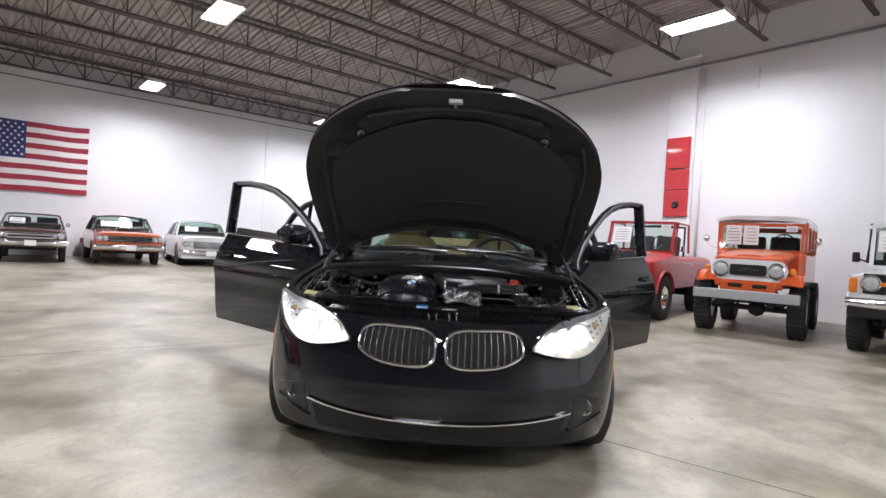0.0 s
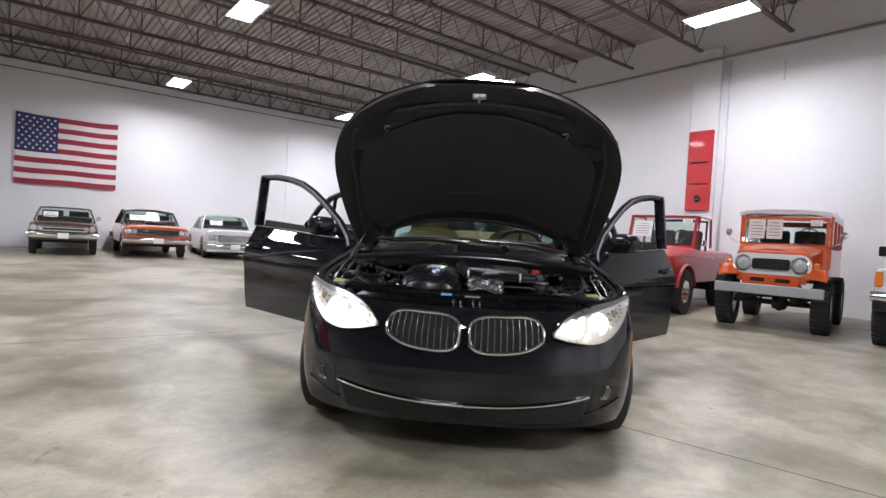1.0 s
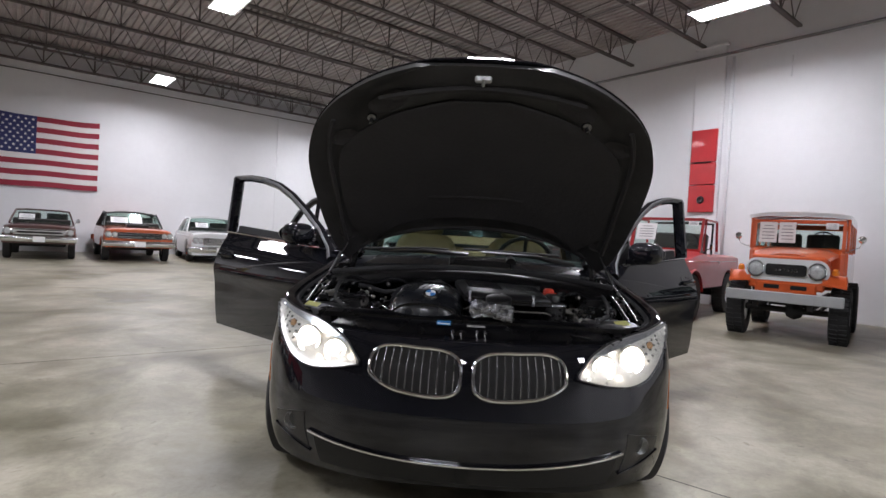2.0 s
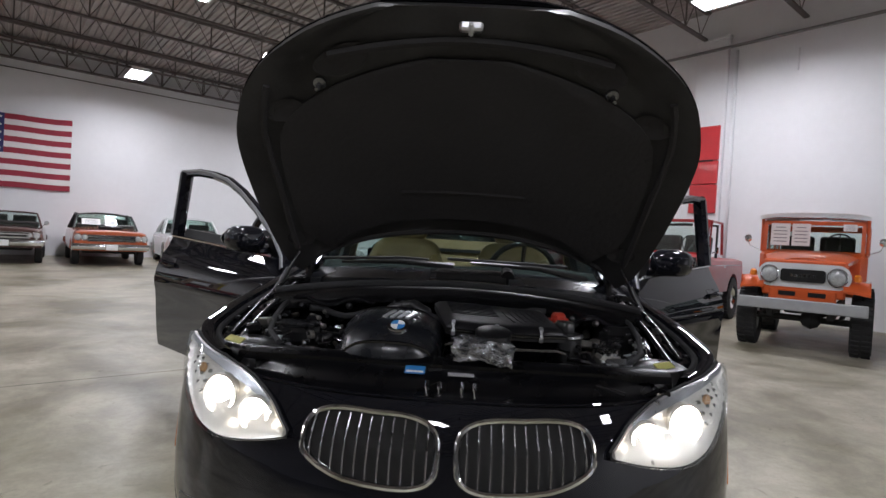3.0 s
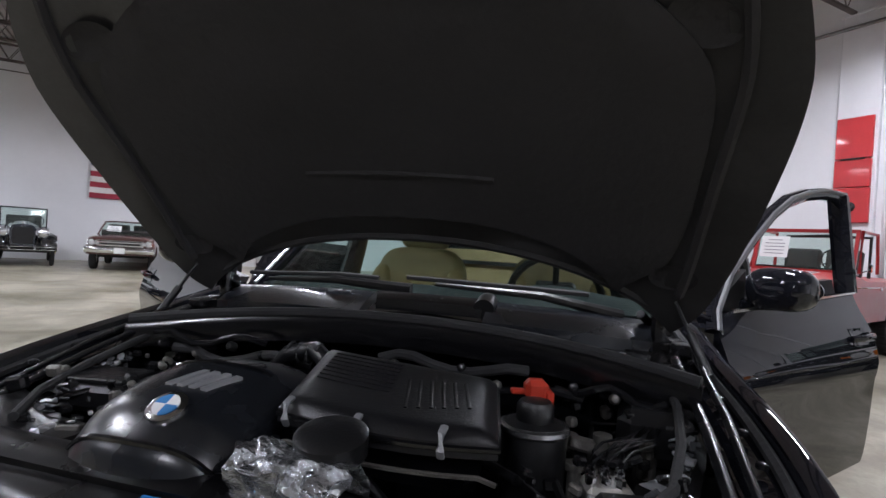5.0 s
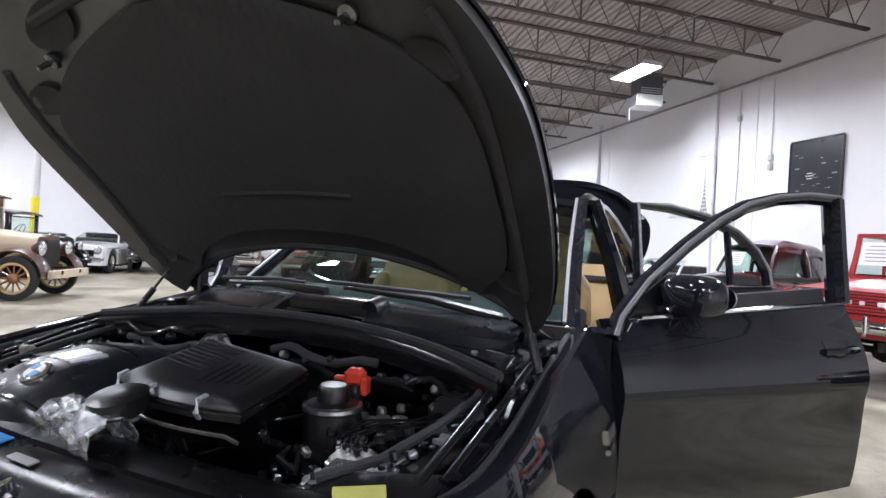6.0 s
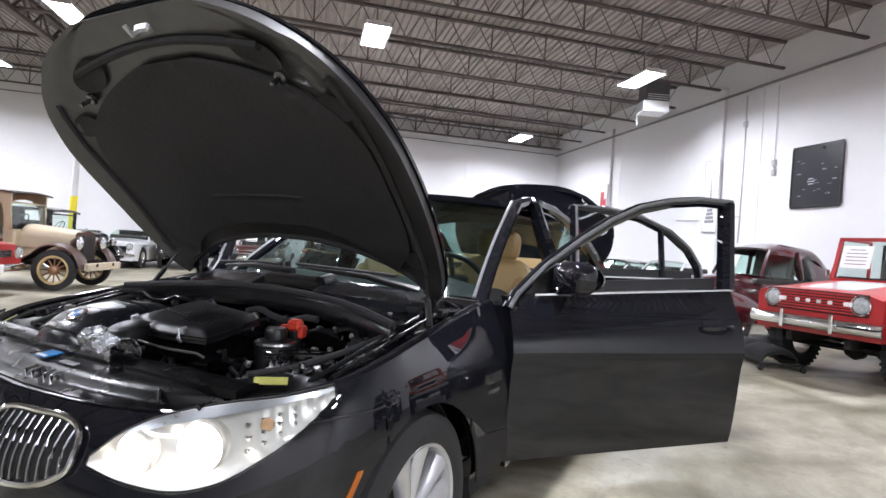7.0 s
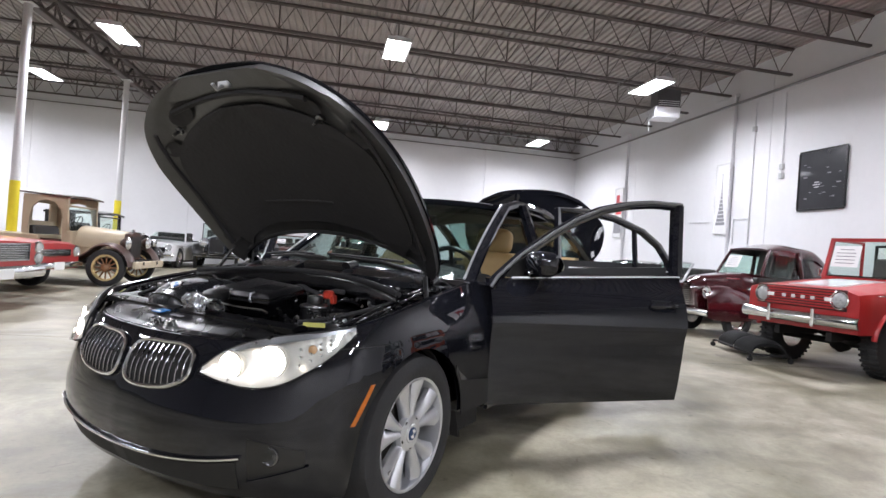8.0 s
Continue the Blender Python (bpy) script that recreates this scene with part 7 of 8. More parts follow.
# small bright plates stand in for glints scattered along the inner wings
GLINT = mat("bright_glint_metal", (0.30, 0.31, 0.33), 0.16, 0.8, var=0.3, scale=40)
for sd in (-1, 1):
    for k in range(46):
        u = rng.random()
        x, y = sd * (lerp(0.50, 0.665, u ** 0.7) + rng.uniform(-0.03, 0.02)), lerp(0.36, 0.80, u) + rng.uniform(-0.03, 0.03)
        z = 0.742 + 0.10 * (y - 0.36) + rng.uniform(-0.01, 0.012)
        w = rng.uniform(0.006, 0.028)
        m = Mesh()
        m.box((x, y, z), (w, w * rng.uniform(0.5, 1.8), rng.uniform(0.002, 0.010)), 0.0015, Euler((rng.uniform(-0.7, 0.3), rng.uniform(-0.5, 0.5), rng.uniform(0, 3))).to_matrix())
        part("glint_plate", m, GLINT if k % 3 else ALLOY, saloon)
    # lamp housing back: a smooth moulded hump with bolt ears
    m = Mesh()
    m.slab(lambda u, v: (sd * (lerp(0.47, 0.70, v)), lerp(0.33, 0.47, u) + 0.09 * v, 0.735 + 0.025 * math.sin(math.pi * u) * math.sin(math.pi * v) + 0.02 * v), 8, 10, (0, 0, -0.06))
    part("lamp_housing", m, BLACK_PLASTIC, saloon)
    # wiring loom along the inner wing
    m = Mesh()
    m.sweep([(sd * 0.52, 0.40, 0.765), (sd * 0.585, 0.50, 0.778), (sd * 0.62, 0.64, 0.80), (sd * 0.64, 0.80, 0.825), (sd * 0.63, 0.95, 0.85)], 0.009, 8)
    part("wiring_loom", m, RUBBER, saloon)

# bulkhead: breather elbow, heater pipes and cable bundles under the cowl lip
m = Mesh()
m.sweep([(-0.10, 0.77, 0.78), (-0.11, 0.80, 0.825), (-0.16, 0.83, 0.845), (-0.24, 0.85, 0.825), (-0.30, 0.88, 0.77)], 0.022, 14)
part("breather_elbow", m, BOX_BLACK, saloon, "black moulded breather elbow")
for k in range(4):
    m = Mesh()
    m.sweep([(-0.145 - 0.03 * k, 0.822 + 0.010 * k + 0.023 * math.cos(t * 0.524), 0.840 - 0.003 * k + 0.023 * math.sin(t * 0.524)) for t in range(12)], 0.003, 6, closed=True)
    part("elbow_ring", m, RUBBER, saloon)
for x0, x1, z0, r, mt in ((-0.02, 0.34, 0.835, 0.012, RUBBER), (0.05, 0.46, 0.80, 0.010, BAY_GREY), (-0.55, -0.20, 0.80, 0.012, RUBBER), (-0.60, -0.32, 0.84, 0.008, BAY_GREY), (0.40, 0.62, 0.825, 0.009, BAY_GREY)):
    m = Mesh()
    m.sweep([(lerp(x0, x1, t / 8), 0.885 - 0.24 * abs(lerp(x0, x1, t / 8)) ** 2.2 + 0.012 * math.sin(t * 1.7), z0 + 0.014 * math.sin(t * 1.1 + x0 * 9)) for t in range(9)], r, 8)
    part("heater_pipe", m, mt, saloon)
for k in range(14):
    x = -0.58 + 0.085 * k
    m = Mesh()
    m.lathe([(0, 0.012), (0.018, 0.012), (0.024, 0.008), (0.026, 0.0)], (x, 0.905 - 0.24 * abs(x) ** 2.2, 0.79 + 0.05 * rng.random()), (0, -1, 0.3), 8)
    part("bulkhead_fitting", m, [BAY_GREY, VALVE, BLACK_PLASTIC][k % 3], saloon)

# cowl: stepped plastic panel, cabin filter ducts, wipers
m = Mesh()


def cowl(u, v):
    x = lerp(-0.685, 0.685, v)
    s = abs(x) / 0.74
    y = lerp(0.965 - 0.20 * s ** 2.4, 1.26 + 0.16 * s * s, smooth_at([(0, 0), (0.12, 0.02), (0.3, 0.12), (1.0, 1.0)], u))
    z = smooth_at([(0, 0.865), (0.08, 0.90), (0.2, 0.925), (0.3, 0.918), (0.5, 0.912), (0.7, 0.935), (1.0, 0.96)], u) - 0.055 * s * s
    return (x, y, z)


m.slab(cowl, 20, 30, (0, 0, -0.02))
part("cowl_panel", m, BAY_BLACK, saloon)
for uu, rr in ((0.34, 0.008), (0.56, 0.006), (0.74, 0.010), (0.90, 0.006)):
    m = Mesh()
    m.sweep([cowl(uu + 0.02 * math.sin(k * 0.9), k / 30) for k in range(1, 30)], rr, 6, 0.7)
    part("cowl_ridge", m, BAY_BLACK, saloon)
m = Mesh()
m.sweep([cowl(0.16, k / 20) for k in range(21)], 0.014, 8)
part("cowl_seal", m, RUBBER, saloon)
for x in (-0.45, -0.3, -0.15, 0.2, 0.38, 0.55):
    m = Mesh()
    p = Vector(cowl(0.45, (x + 0.685) / 1.37))
    m.lathe([(0, 0.009), (0.004, 0.009), (0.006, 0)], p, (0, 0, 1), 8)
    part("cowl_clip", m, ALLOY, saloon)
m = Mesh()
m.slab(lambda u, v: (lerp(-0.09, 0.20, v), lerp(1.03, 1.11, u), 0.962 + 0.018 * math.sin(math.pi * u)), 6, 8, (0, 0, -0.03))
part("cowl_hump", m, BAY_GREY, saloon)
# cabin filter covers: broad glossy shells either side of the hump
for sd, x0, x1 in ((1, 0.21, 0.63), (-1, 0.12, 0.63)):
    m = Mesh()
    m.slab(lambda u, v: (sd * lerp(x0, x1, v), lerp(0.985, 1.115, u) + 0.11 * v * v, 0.930 + 0.034 * math.sin(math.pi / 2 * u) + 0.006 * u - 0.026 * v * v), 10, 16, (0, 0, -0.03))
    part("filter_cover", m, COVER_GREY, saloon)
m = Mesh()
m.cyl((0.205, 1.03, 0.955), (0.205, 1.10, 0.968), 0.028, n=18)
part("duct_end", m, BLACK_PLASTIC, saloon)
for path in ([(0.56, 1.19, 0.955), (0.35, 1.13, 0.995), (0.05, 1.12, 1.005)], [(-0.02, 1.12, 0.985), (-0.25, 1.12, 0.995), (-0.52, 1.20, 0.975)]):
    m = Mesh()
    m.sweep(path, [0.017, 0.012, 0.006], 8)
    wa = part("wiper_arm", m, BLACK_PLASTIC, saloon)
    m = Mesh()
    m.sweep([Vector(path[1]) + Vector((0.12, 0.03, 0.012)), Vector(path[1]) + Vector((0, 0.03, 0.015)), Vector(path[2]) + Vector((-0.1, 0.05, 0.01))], 0.007, 6)
    part("wiper_blade", m, RUBBER, wa)

# ---- raised hood ----
HINGE_Y, HINGE_Z = 1.20, 0.985
HD = Vector((0, -0.690, 0.724))
HN = Vector((0, 0.724, 0.690))
HW = [(0.0, 0.67), (0.08, 0.725), (0.25, 0.765), (0.50, 0.786), (0.70, 0.778), (0.83, 0.738), (0.91, 0.695), (0.98, 0.634), (1.05, 0.538), (1.10, 0.440), (1.14, 0.315), (1.165, 0.19), (1.17, 0.07)]


def rear_edge(u):
    """Where the hood's rear edge lies: bowed round the windscreen."""
    return 0.20 * (1 - min(1, abs(u)) ** 2.2)


def hood_at(u, v, lift=0.0, inset=0.0):
    """u -1..1 across, v metres from hinge to tip; lift is along the outer normal."""
    w = max(0.02, smooth_at(HW, min(1.17, max(0, v))) - inset)
    x = u * w
    crown = 0.056 * (x / 0.8) ** 2 + 0.034 * (abs(x) / 0.8) ** 6 + 0.06 * (x / 0.7) ** 2 * (v / 1.17) ** 2 + 0.05 * (v / 1.17) ** 3 - 0.025 * math.sin(math.pi * v / 1.17)
    return Vector((x, HINGE_Y, HINGE_Z)) + HD * v + HN * (lift - crown)


m = Mesh()
m.slab(lambda a, b: hood_at(lerp(-1, 1, b), lerp(rear_edge(lerp(-1, 1, b)), 1.17, 1 - (1 - a) ** 1.4)), 40, 32, -HN * 0.012)
hood = part("hood", m, BODY_BLACK, saloon, "raised black hood with felt-lined underside")
m = Mesh()
m.slab(lambda a, b: hood_at(lerp(-1, 1, b), lerp(rear_edge(lerp(-1, 1, b)) + 0.012, 1.15, 1 - (1 - a) ** 1.4), -0.016, 0.006), 36, 30, lambda a, b: -HN * (0.016 + 0.012 * (abs(2 * b - 1) > 0.86) + 0.008 * (a > 0.8)))
part("hood_inner", m, HOOD_INNER, hood)
m = Mesh()


def pad(a, b):
    x = lerp(-1, 1, b)
    v = lerp(0.12 + 0.19 * (1 - abs(x) ** 2.2), 0.985, a)
    lim = smooth_at([(0.0, 0.50), (0.13, 0.54), (0.25, 0.635), (0.5, 0.655), (0.70, 0.635), (0.80, 0.56), (0.89, 0.42), (0.95, 0.26), (0.985, 0.12)], v)
    w = smooth_at(HW, v)
    q = hood_at(x * lim / w, v, -0.046 - 0.006 * noise.noise(Vector((x * 3, v * 5, 0))) + 0.008 * max(0, abs(x) - 0.85) / 0.15)
    return q


m.slab(pad, 40, 36, -HN * 0.010)
part("hood_pad", m, PAD_FELT, hood, "black felt insulation pad")
m = Mesh()
m.sweep([hood_at(s, 0.44 - 0.05 * s * s, -0.056) for s in [-0.30 + 0.6 * k / 10 for k in range(11)]], 0.007, 6)
part("pad_crease", m, PAD_FELT, hood)
for ux, vx, rr in ((-0.80, 0.80, 0.045), (0.80, 0.80, 0.045), (-0.62, 0.98, 0.06), (0.62, 0.98, 0.06), (-0.86, 0.20, 0.04), (0.86, 0.20, 0.04)):
    m = Mesh()
    ring, low = [], []
    for k in range(18):
        a = 2 * math.pi * k / 18
        w = smooth_at(HW, vx)
        ring.append(hood_at(ux + rr * 1.3 * math.cos(a) / w, vx + rr * math.sin(a), -0.047))
        low.append(hood_at(ux + rr * 1.0 * math.cos(a) / w, vx + rr * 0.75 * math.sin(a), -0.042))
    m.add(ring + low + [hood_at(ux, vx, -0.041)], [(k, (k + 1) % 18, 18 + (k + 1) % 18, 18 + k) for k in range(18)] + [(18 + k, 18 + (k + 1) % 18, 36) for k in range(18)], True)
    part("hood_pocket", m, PAD_FELT, hood)
for sd in (-1, 1):
    m = Mesh()
    m.sweep([hood_at(sd * (0.90 - 0.03 * math.sin(math.pi * k / 16)), 0.15 + 0.75 * k / 16, -0.047) for k in range(17)], 0.012, 6)
    part("hood_rib", m, PAD_FELT, hood)
m = Mesh()
m.sweep([hood_at(u, 1.045 - 0.10 * u * u, -0.046) for u in [-0.7 + 1.4 * k / 20 for k in range(21)]], 0.014, 6)
part("hood_rib", m, PAD_FELT, hood)
for x in (-0.475, 0.455):
    m = Mesh()
    c = hood_at(x / 0.71, 0.90, -0.045)
    m.lathe([(0, 0.022), (0.012, 0.02), (0.016, 0.008), (0.05, 0.007), (0.052, 0)], c, -HN, 12)
    part("hood_striker", m, FOG_DIM, hood, "dull steel latch pin")
m = Mesh()
c = hood_at(0.0, 1.09, -0.04)
m.box(c, (0.07, 0.03, 0.03), 0.008)
m.sweep([c, c - HN * 0.05, c - HN * 0.055 + HD * 0.03], 0.008, 6)
part("safety_hook", m, ALLOY, hood, "safety catch hook")
m = Mesh()
m.sweep([hood_at(u, rear_edge(u) + 0.02, -0.03) for u in [-1 + 2 * k / 24 for k in range(25)]], 0.012, 6)
part("hood_seal", m, RUBBER, hood)
for sd in (-1, 1):
    m = Mesh()
    a = hood_at(sd * 0.86, 0.04, -0.03)
    b = Vector((sd * 0.70, 1.22, 0.90))
    m.box((a + b) / 2, (0.035, 0.05, (a - b).length + 0.03), 0.008)
    m.sweep([b, b + Vector((0, 0.08, -0.02)), a + Vector((0, 0.02, 0.0))], 0.012, 6)
    m.box(b + Vector((0, -0.06, -0.01)), (0.05, 0.16, 0.03), 0.01)
    part("hood_hinge", m, BAY_GREY, saloon)
    m = Mesh()
    top = hood_at(sd * 0.90, 0.13, -0.05)
    bot = Vector((sd * 0.735, 0.97, 0.86))
    mid = bot.lerp(top, 0.55)
    m.cyl(bot, mid, 0.011, n=10)
    m.cyl(mid, top, 0.005, n=8)
    part("gas_strut", m, BLACK_PLASTIC, saloon)

# ---- cabin ----
def windscreen_pt(u, v):
    x = lerp(-1, 1, v)
    w = lerp(0.69, 0.575, u)
    return Vector((x * w, lerp(1.24, 1.97, u) + lerp(0.17, 0.10, u) * x * x - 0.03 * math.sin(math.pi * u), lerp(0.945, 1.40, u) - lerp(0.03, 0.022, u) * x * x))


m = Mesh()
m.slab(windscreen_pt, 10, 16, (0, 0.006, -0.002))
part("windscreen", m, SCREEN, saloon).visible_shadow = False
m = Mesh()
m.slab(lambda u, v: windscreen_pt(lerp(0.86, 0.985, u), v) + Vector((0, 0.009, 0)), 2, 14, (0, 0.004, 0))
part("sun_band", m, glass_mat("green_sun_band", (0.25, 0.42, 0.40)), saloon, "dark tinted sun band")
for sd in (-1, 1):
    m = Mesh()
    e = 0 if sd < 0 else 1
    m.sweep([windscreen_pt(-0.06, e) + Vector((sd * 0.02, 0.02, 0))] + [windscreen_pt(k / 6, e) + Vector((sd * 0.022, 0.02, 0.004)) for k in range(7)] + [Vector((sd * 0.585, 2.3, 1.425)), Vector((sd * 0.585, 2.8, 1.425)), Vector((sd * 0.59, 3.15, 1.385)), Vector((sd * 0.64, 3.55, 1.24)), Vector((sd * 0.70, 3.95, 1.03))],
            [0.034, 0.032, 0.03, 0.03, 0.03, 0.03, 0.03, 0.03, 0.03, 0.03, 0.034, 0.045, 0.05], 8)
    part("roof_rail", m, BODY_BLACK, saloon)
    m = Mesh()
    m.sweep([windscreen_pt(k / 6, e) + Vector((sd * 0.008, -0.012, 0.022)) for k in range(7)], 0.007, 6)
    part("pillar_trim", m, ALLOY, saloon, "bright windscreen edge trim")
    m = Mesh()
    m.sweep([(sd * 0.83, 2.44, 0.36), (sd * 0.80, 2.42, 0.80), (sd * 0.70, 2.38, 1.15), (sd * 0.60, 2.36, 1.42)], [0.06, 0.06, 0.045, 0.04], 8)
    part("middle_pillar", m, BODY_BLACK, saloon)
    m = Mesh()
    m.box((sd * 0.815, 1.43, 0.62), (0.12, 0.05, 0.62), 0.02)
    part("door_jamb", m, BODY_BLACK, saloon)
    m = Mesh()
    m.box((sd * 0.70, 3.62, 0.66), (0.26, 0.05, 0.66), 0.02)
    part("rear_jamb", m, BODY_BLACK, saloon)
m = Mesh()
m.slab(lambda u, v: (lerp(-1, 1, v) * 0.585, lerp(1.965, 3.25, u) + 0.09 * (lerp(-1, 1, v)) ** 2 * (1 - 2 * u), 1.402 + 0.045 * math.sin(math.pi * min(1, u * 0.8 + 0.15)) - 0.03 * (lerp(-1, 1, v)) ** 2), 12, 14, (0, 0, -0.03))
part("roof", m, BODY_BLACK, saloon)
HEADLINER = mat("dark_grey_headliner", (0.045, 0.043, 0.042), 0.9, var=0.2, scale=9, bump=0.2, bump_scale=160)
m = Mesh()
m.slab(lambda u, v: (lerp(-1, 1, v) * 0.56, lerp(2.02, 3.28, u) + 0.07 * lerp(-1, 1, v) ** 2 * (1 - 2 * u), 1.362 + 0.035 * math.sin(math.pi * min(1, u * 0.8 + 0.15)) - 0.05 * abs(lerp(-1, 1, v)) ** 3), 10, 12, (0, 0, -0.012))
part("headliner", m, HEADLINER, saloon)
for sd in (-1, 1):
    # folded sun visors and grab handles
    m = Mesh()
    m.slab(lambda u, v: (sd * lerp(0.10, 0.48, v), lerp(2.0, 2.16, u) + 0.06 * v * v, 1.348 + 0.012 * u), 3, 6, (0, 0, -0.018))
    part("sun_visor", m, HEADLINER, saloon)
m = Mesh()
m.slab(lambda u, v: (lerp(-0.66, 0.66, v), lerp(3.62, 4.0, u), 1.02), 3, 8, (0, 0, -0.03))
part("parcel_shelf", m, HEADLINER, saloon)
m = Mesh()
m.slab(lambda u, v: (lerp(-1, 1, v) * lerp(0.56, 0.64, u), lerp(3.28, 3.95, u) + 0.08 * (1 - lerp(-1, 1, v) ** 2), lerp(1.40, 1.04, u)), 6, 10, (0, -0.006, 0))
part("rear_window", m, SCREEN, saloon).visible_shadow = False
# boot deck and inside
m = Mesh()
m.slab(lambda u, v: (lerp(-1, 1, v) * lerp(0.74, 0.70, u), lerp(3.98, 4.12, u), 1.02), 2, 8, (0, 0, -0.03))
m.slab(lambda u, v: (lerp(-0.7, 0.7, v), lerp(4.1, 4.7, u), 0.55), 2, 4, (0, 0, -0.02))
part("rear_deck", m, BODY_BLACK, saloon)
m = Mesh()


def boot(a, b):
    x = lerp(-1, 1, b)
    w = smooth_at([(0, 0.62), (0.25, 0.71), (0.6, 0.75), (0.85, 0.72), (1.0, 0.60)], a)
    return Vector((x * w, 4.06 - 0.07 * a * a + 0.06 * x * x, 1.04 + 0.72 * a - 0.06 * x * x * a - 0.16 * abs(x) ** 5 * a))


m.slab(boot, 14, 18, (0, 0.03, 0.0))
bl = part("boot_lid", m, BODY_BLACK, saloon, "raised black boot lid")
m = Mesh()
m.slab(lambda u, v: (lerp(-0.62, 0.62, v), lerp(4.02, 4.30, u), 1.745 - 0.06 * lerp(-1, 1, v) ** 2 - 0.10 * abs(lerp(-1, 1, v)) ** 5 - 0.06 * u), 6, 12, (0, -0.02, -0.03))
part("boot_lip", m, BODY_BLACK, bl)
for sd in (-1, 1):
    m = Mesh()
    m.sweep([(sd * 0.55, 4.06, 0.95), (sd * 0.56, 4.10, 1.06), (sd * 0.55, 4.09, 1.25)], 0.015, 6)
    part("boot_hinge", m, BAY_GREY, bl)

# interior
m = Mesh()
m.slab(lambda u, v: (lerp(-0.74, 0.74, v), lerp(1.35, 3.7, u), 0.34), 4, 6, (0, 0, -0.03))
m.slab(lambda u, v: (lerp(-0.74, 0.74, v), 1.36, lerp(0.34, 0.93, u)), 3, 6, (0, -0.03, 0))
m.box((0, 2.0, 0.45), (0.24, 1.3, 0.26), 0.05)
part("cabin_floor", m, SEAT_DARK, saloon)
m = Mesh()
m.slab(lambda u, v: (lerp(-0.70, 0.70, v), lerp(1.33, 1.78, u) + 0.10 * (lerp(-1, 1, v)) ** 2 * (1 - u), 0.935 + 0.03 * math.sin(math.pi * u) + 0.05 * math.exp(-((lerp(-0.70, 0.70, v) - 0.36) / 0.2) ** 2) * u), 8, 24, (0, 0.02, -0.14))
part("dashboard", m, mat("dash_black", (0.018, 0.019, 0.02), 0.6, var=0.3, scale=8, bump=0.2, bump_scale=150), saloon)
m = Mesh()
c = Vector((0.36, 1.90, 0.93))
R = Matrix.Rotation(radians(-66), 3, "X")
m.sweep([c + R @ Vector((0.185 * math.cos(2 * math.pi * k / 28), 0.185 * math.sin(2 * math.pi * k / 28), 0)) for k in range(28)], 0.016, 8, closed=True)
m.box(c, (0.16, 0.14, 0.05), 0.03, R)
for a in (0.15, math.pi - 0.15, -math.pi / 2):
    m.sweep([c, c + R @ Vector((0.18 * math.cos(a), 0.18 * math.sin(a), 0))], 0.014, 6)
part("steering_wheel", m, BLACK_PLASTIC, saloon)


def cushion(c, size, lean=0.0, p=0.45, flute=0.0):
    """A soft rounded block; flute presses lengthwise pleats into its faces."""
    m = Mesh()
    R = Matrix.Rotation(radians(lean), 3, "X")
    pw = lambda q: abs(q) ** p * (1 if q >= 0 else -1)

    def fn(u, v):
        th, ph = math.pi * (u - 0.5), 2 * math.pi * v
        q = Vector((size[0] / 2 * pw(math.cos(th)) * pw(math.cos(ph)), size[1] / 2 * pw(math.cos(th)) * pw(math.sin(ph)), size[2] / 2 * pw(math.sin(th))))
        if flute:
            q.y *= 1 - flute * (0.5 + 0.5 * math.cos(q.z * 70)) * max(0, 1 - (abs(q.x) / size[0] * 3.2) ** 6)
        return Vector(c) + R @ q
    m.grid(fn, 30, 36)
    return m


def car_seat(x, y):
    st = part("front_seat", cushion((x, y, 0.545), (0.50, 0.54, 0.17)), TAN, saloon, "tan leather front seat")
    part("seat_back", cushion((x, y + 0.33, 0.82), (0.49, 0.17, 0.56), -13, 0.5, 0.09), TAN, st)
    for sx in (-0.2, 0.2):
        part("bolster", cushion((x + sx, y + 0.27, 0.78), (0.12, 0.17, 0.44), -13, 0.7), TAN, st)
    part("headrest", cushion((x, y + 0.40, 1.175), (0.27, 0.11, 0.185), -8, 0.55), TAN, st)
    m = Mesh()
    for sx in (-0.07, 0.07):
        m.cyl((x + sx, y + 0.395, 1.04), (x + sx, y + 0.40, 1.12), 0.008, n=8)
    part("headrest_post", m, CHROME, st)


car_seat(0.36, 2.08)
car_seat(-0.36, 2.08)
m = Mesh()
m.slab(lambda u, v: (lerp(-0.64, 0.64, v), 3.05 + 0.45 * u, 0.60), 4, 10, (0, 0, -0.16))
rb = part("rear_bench", m, TAN, saloon, "tan leather rear bench")
m = Mesh()
m.slab(lambda u, v: (lerp(-0.62, 0.62, v), 3.50 + 0.18 * u, lerp(0.56, 1.10, u)), 6, 10, (0, 0.1, 0))
part("bench_back", m, TAN, rb)
m = Mesh()
m.box((0, 2.03, 1.28), (0.24, 0.03, 0.07), 0.014)
m.sweep([(0, 2.02, 1.31), (0, 2.03, 1.365)], 0.01, 6)
part("rear_mirror", m, BLACK_PLASTIC, saloon)


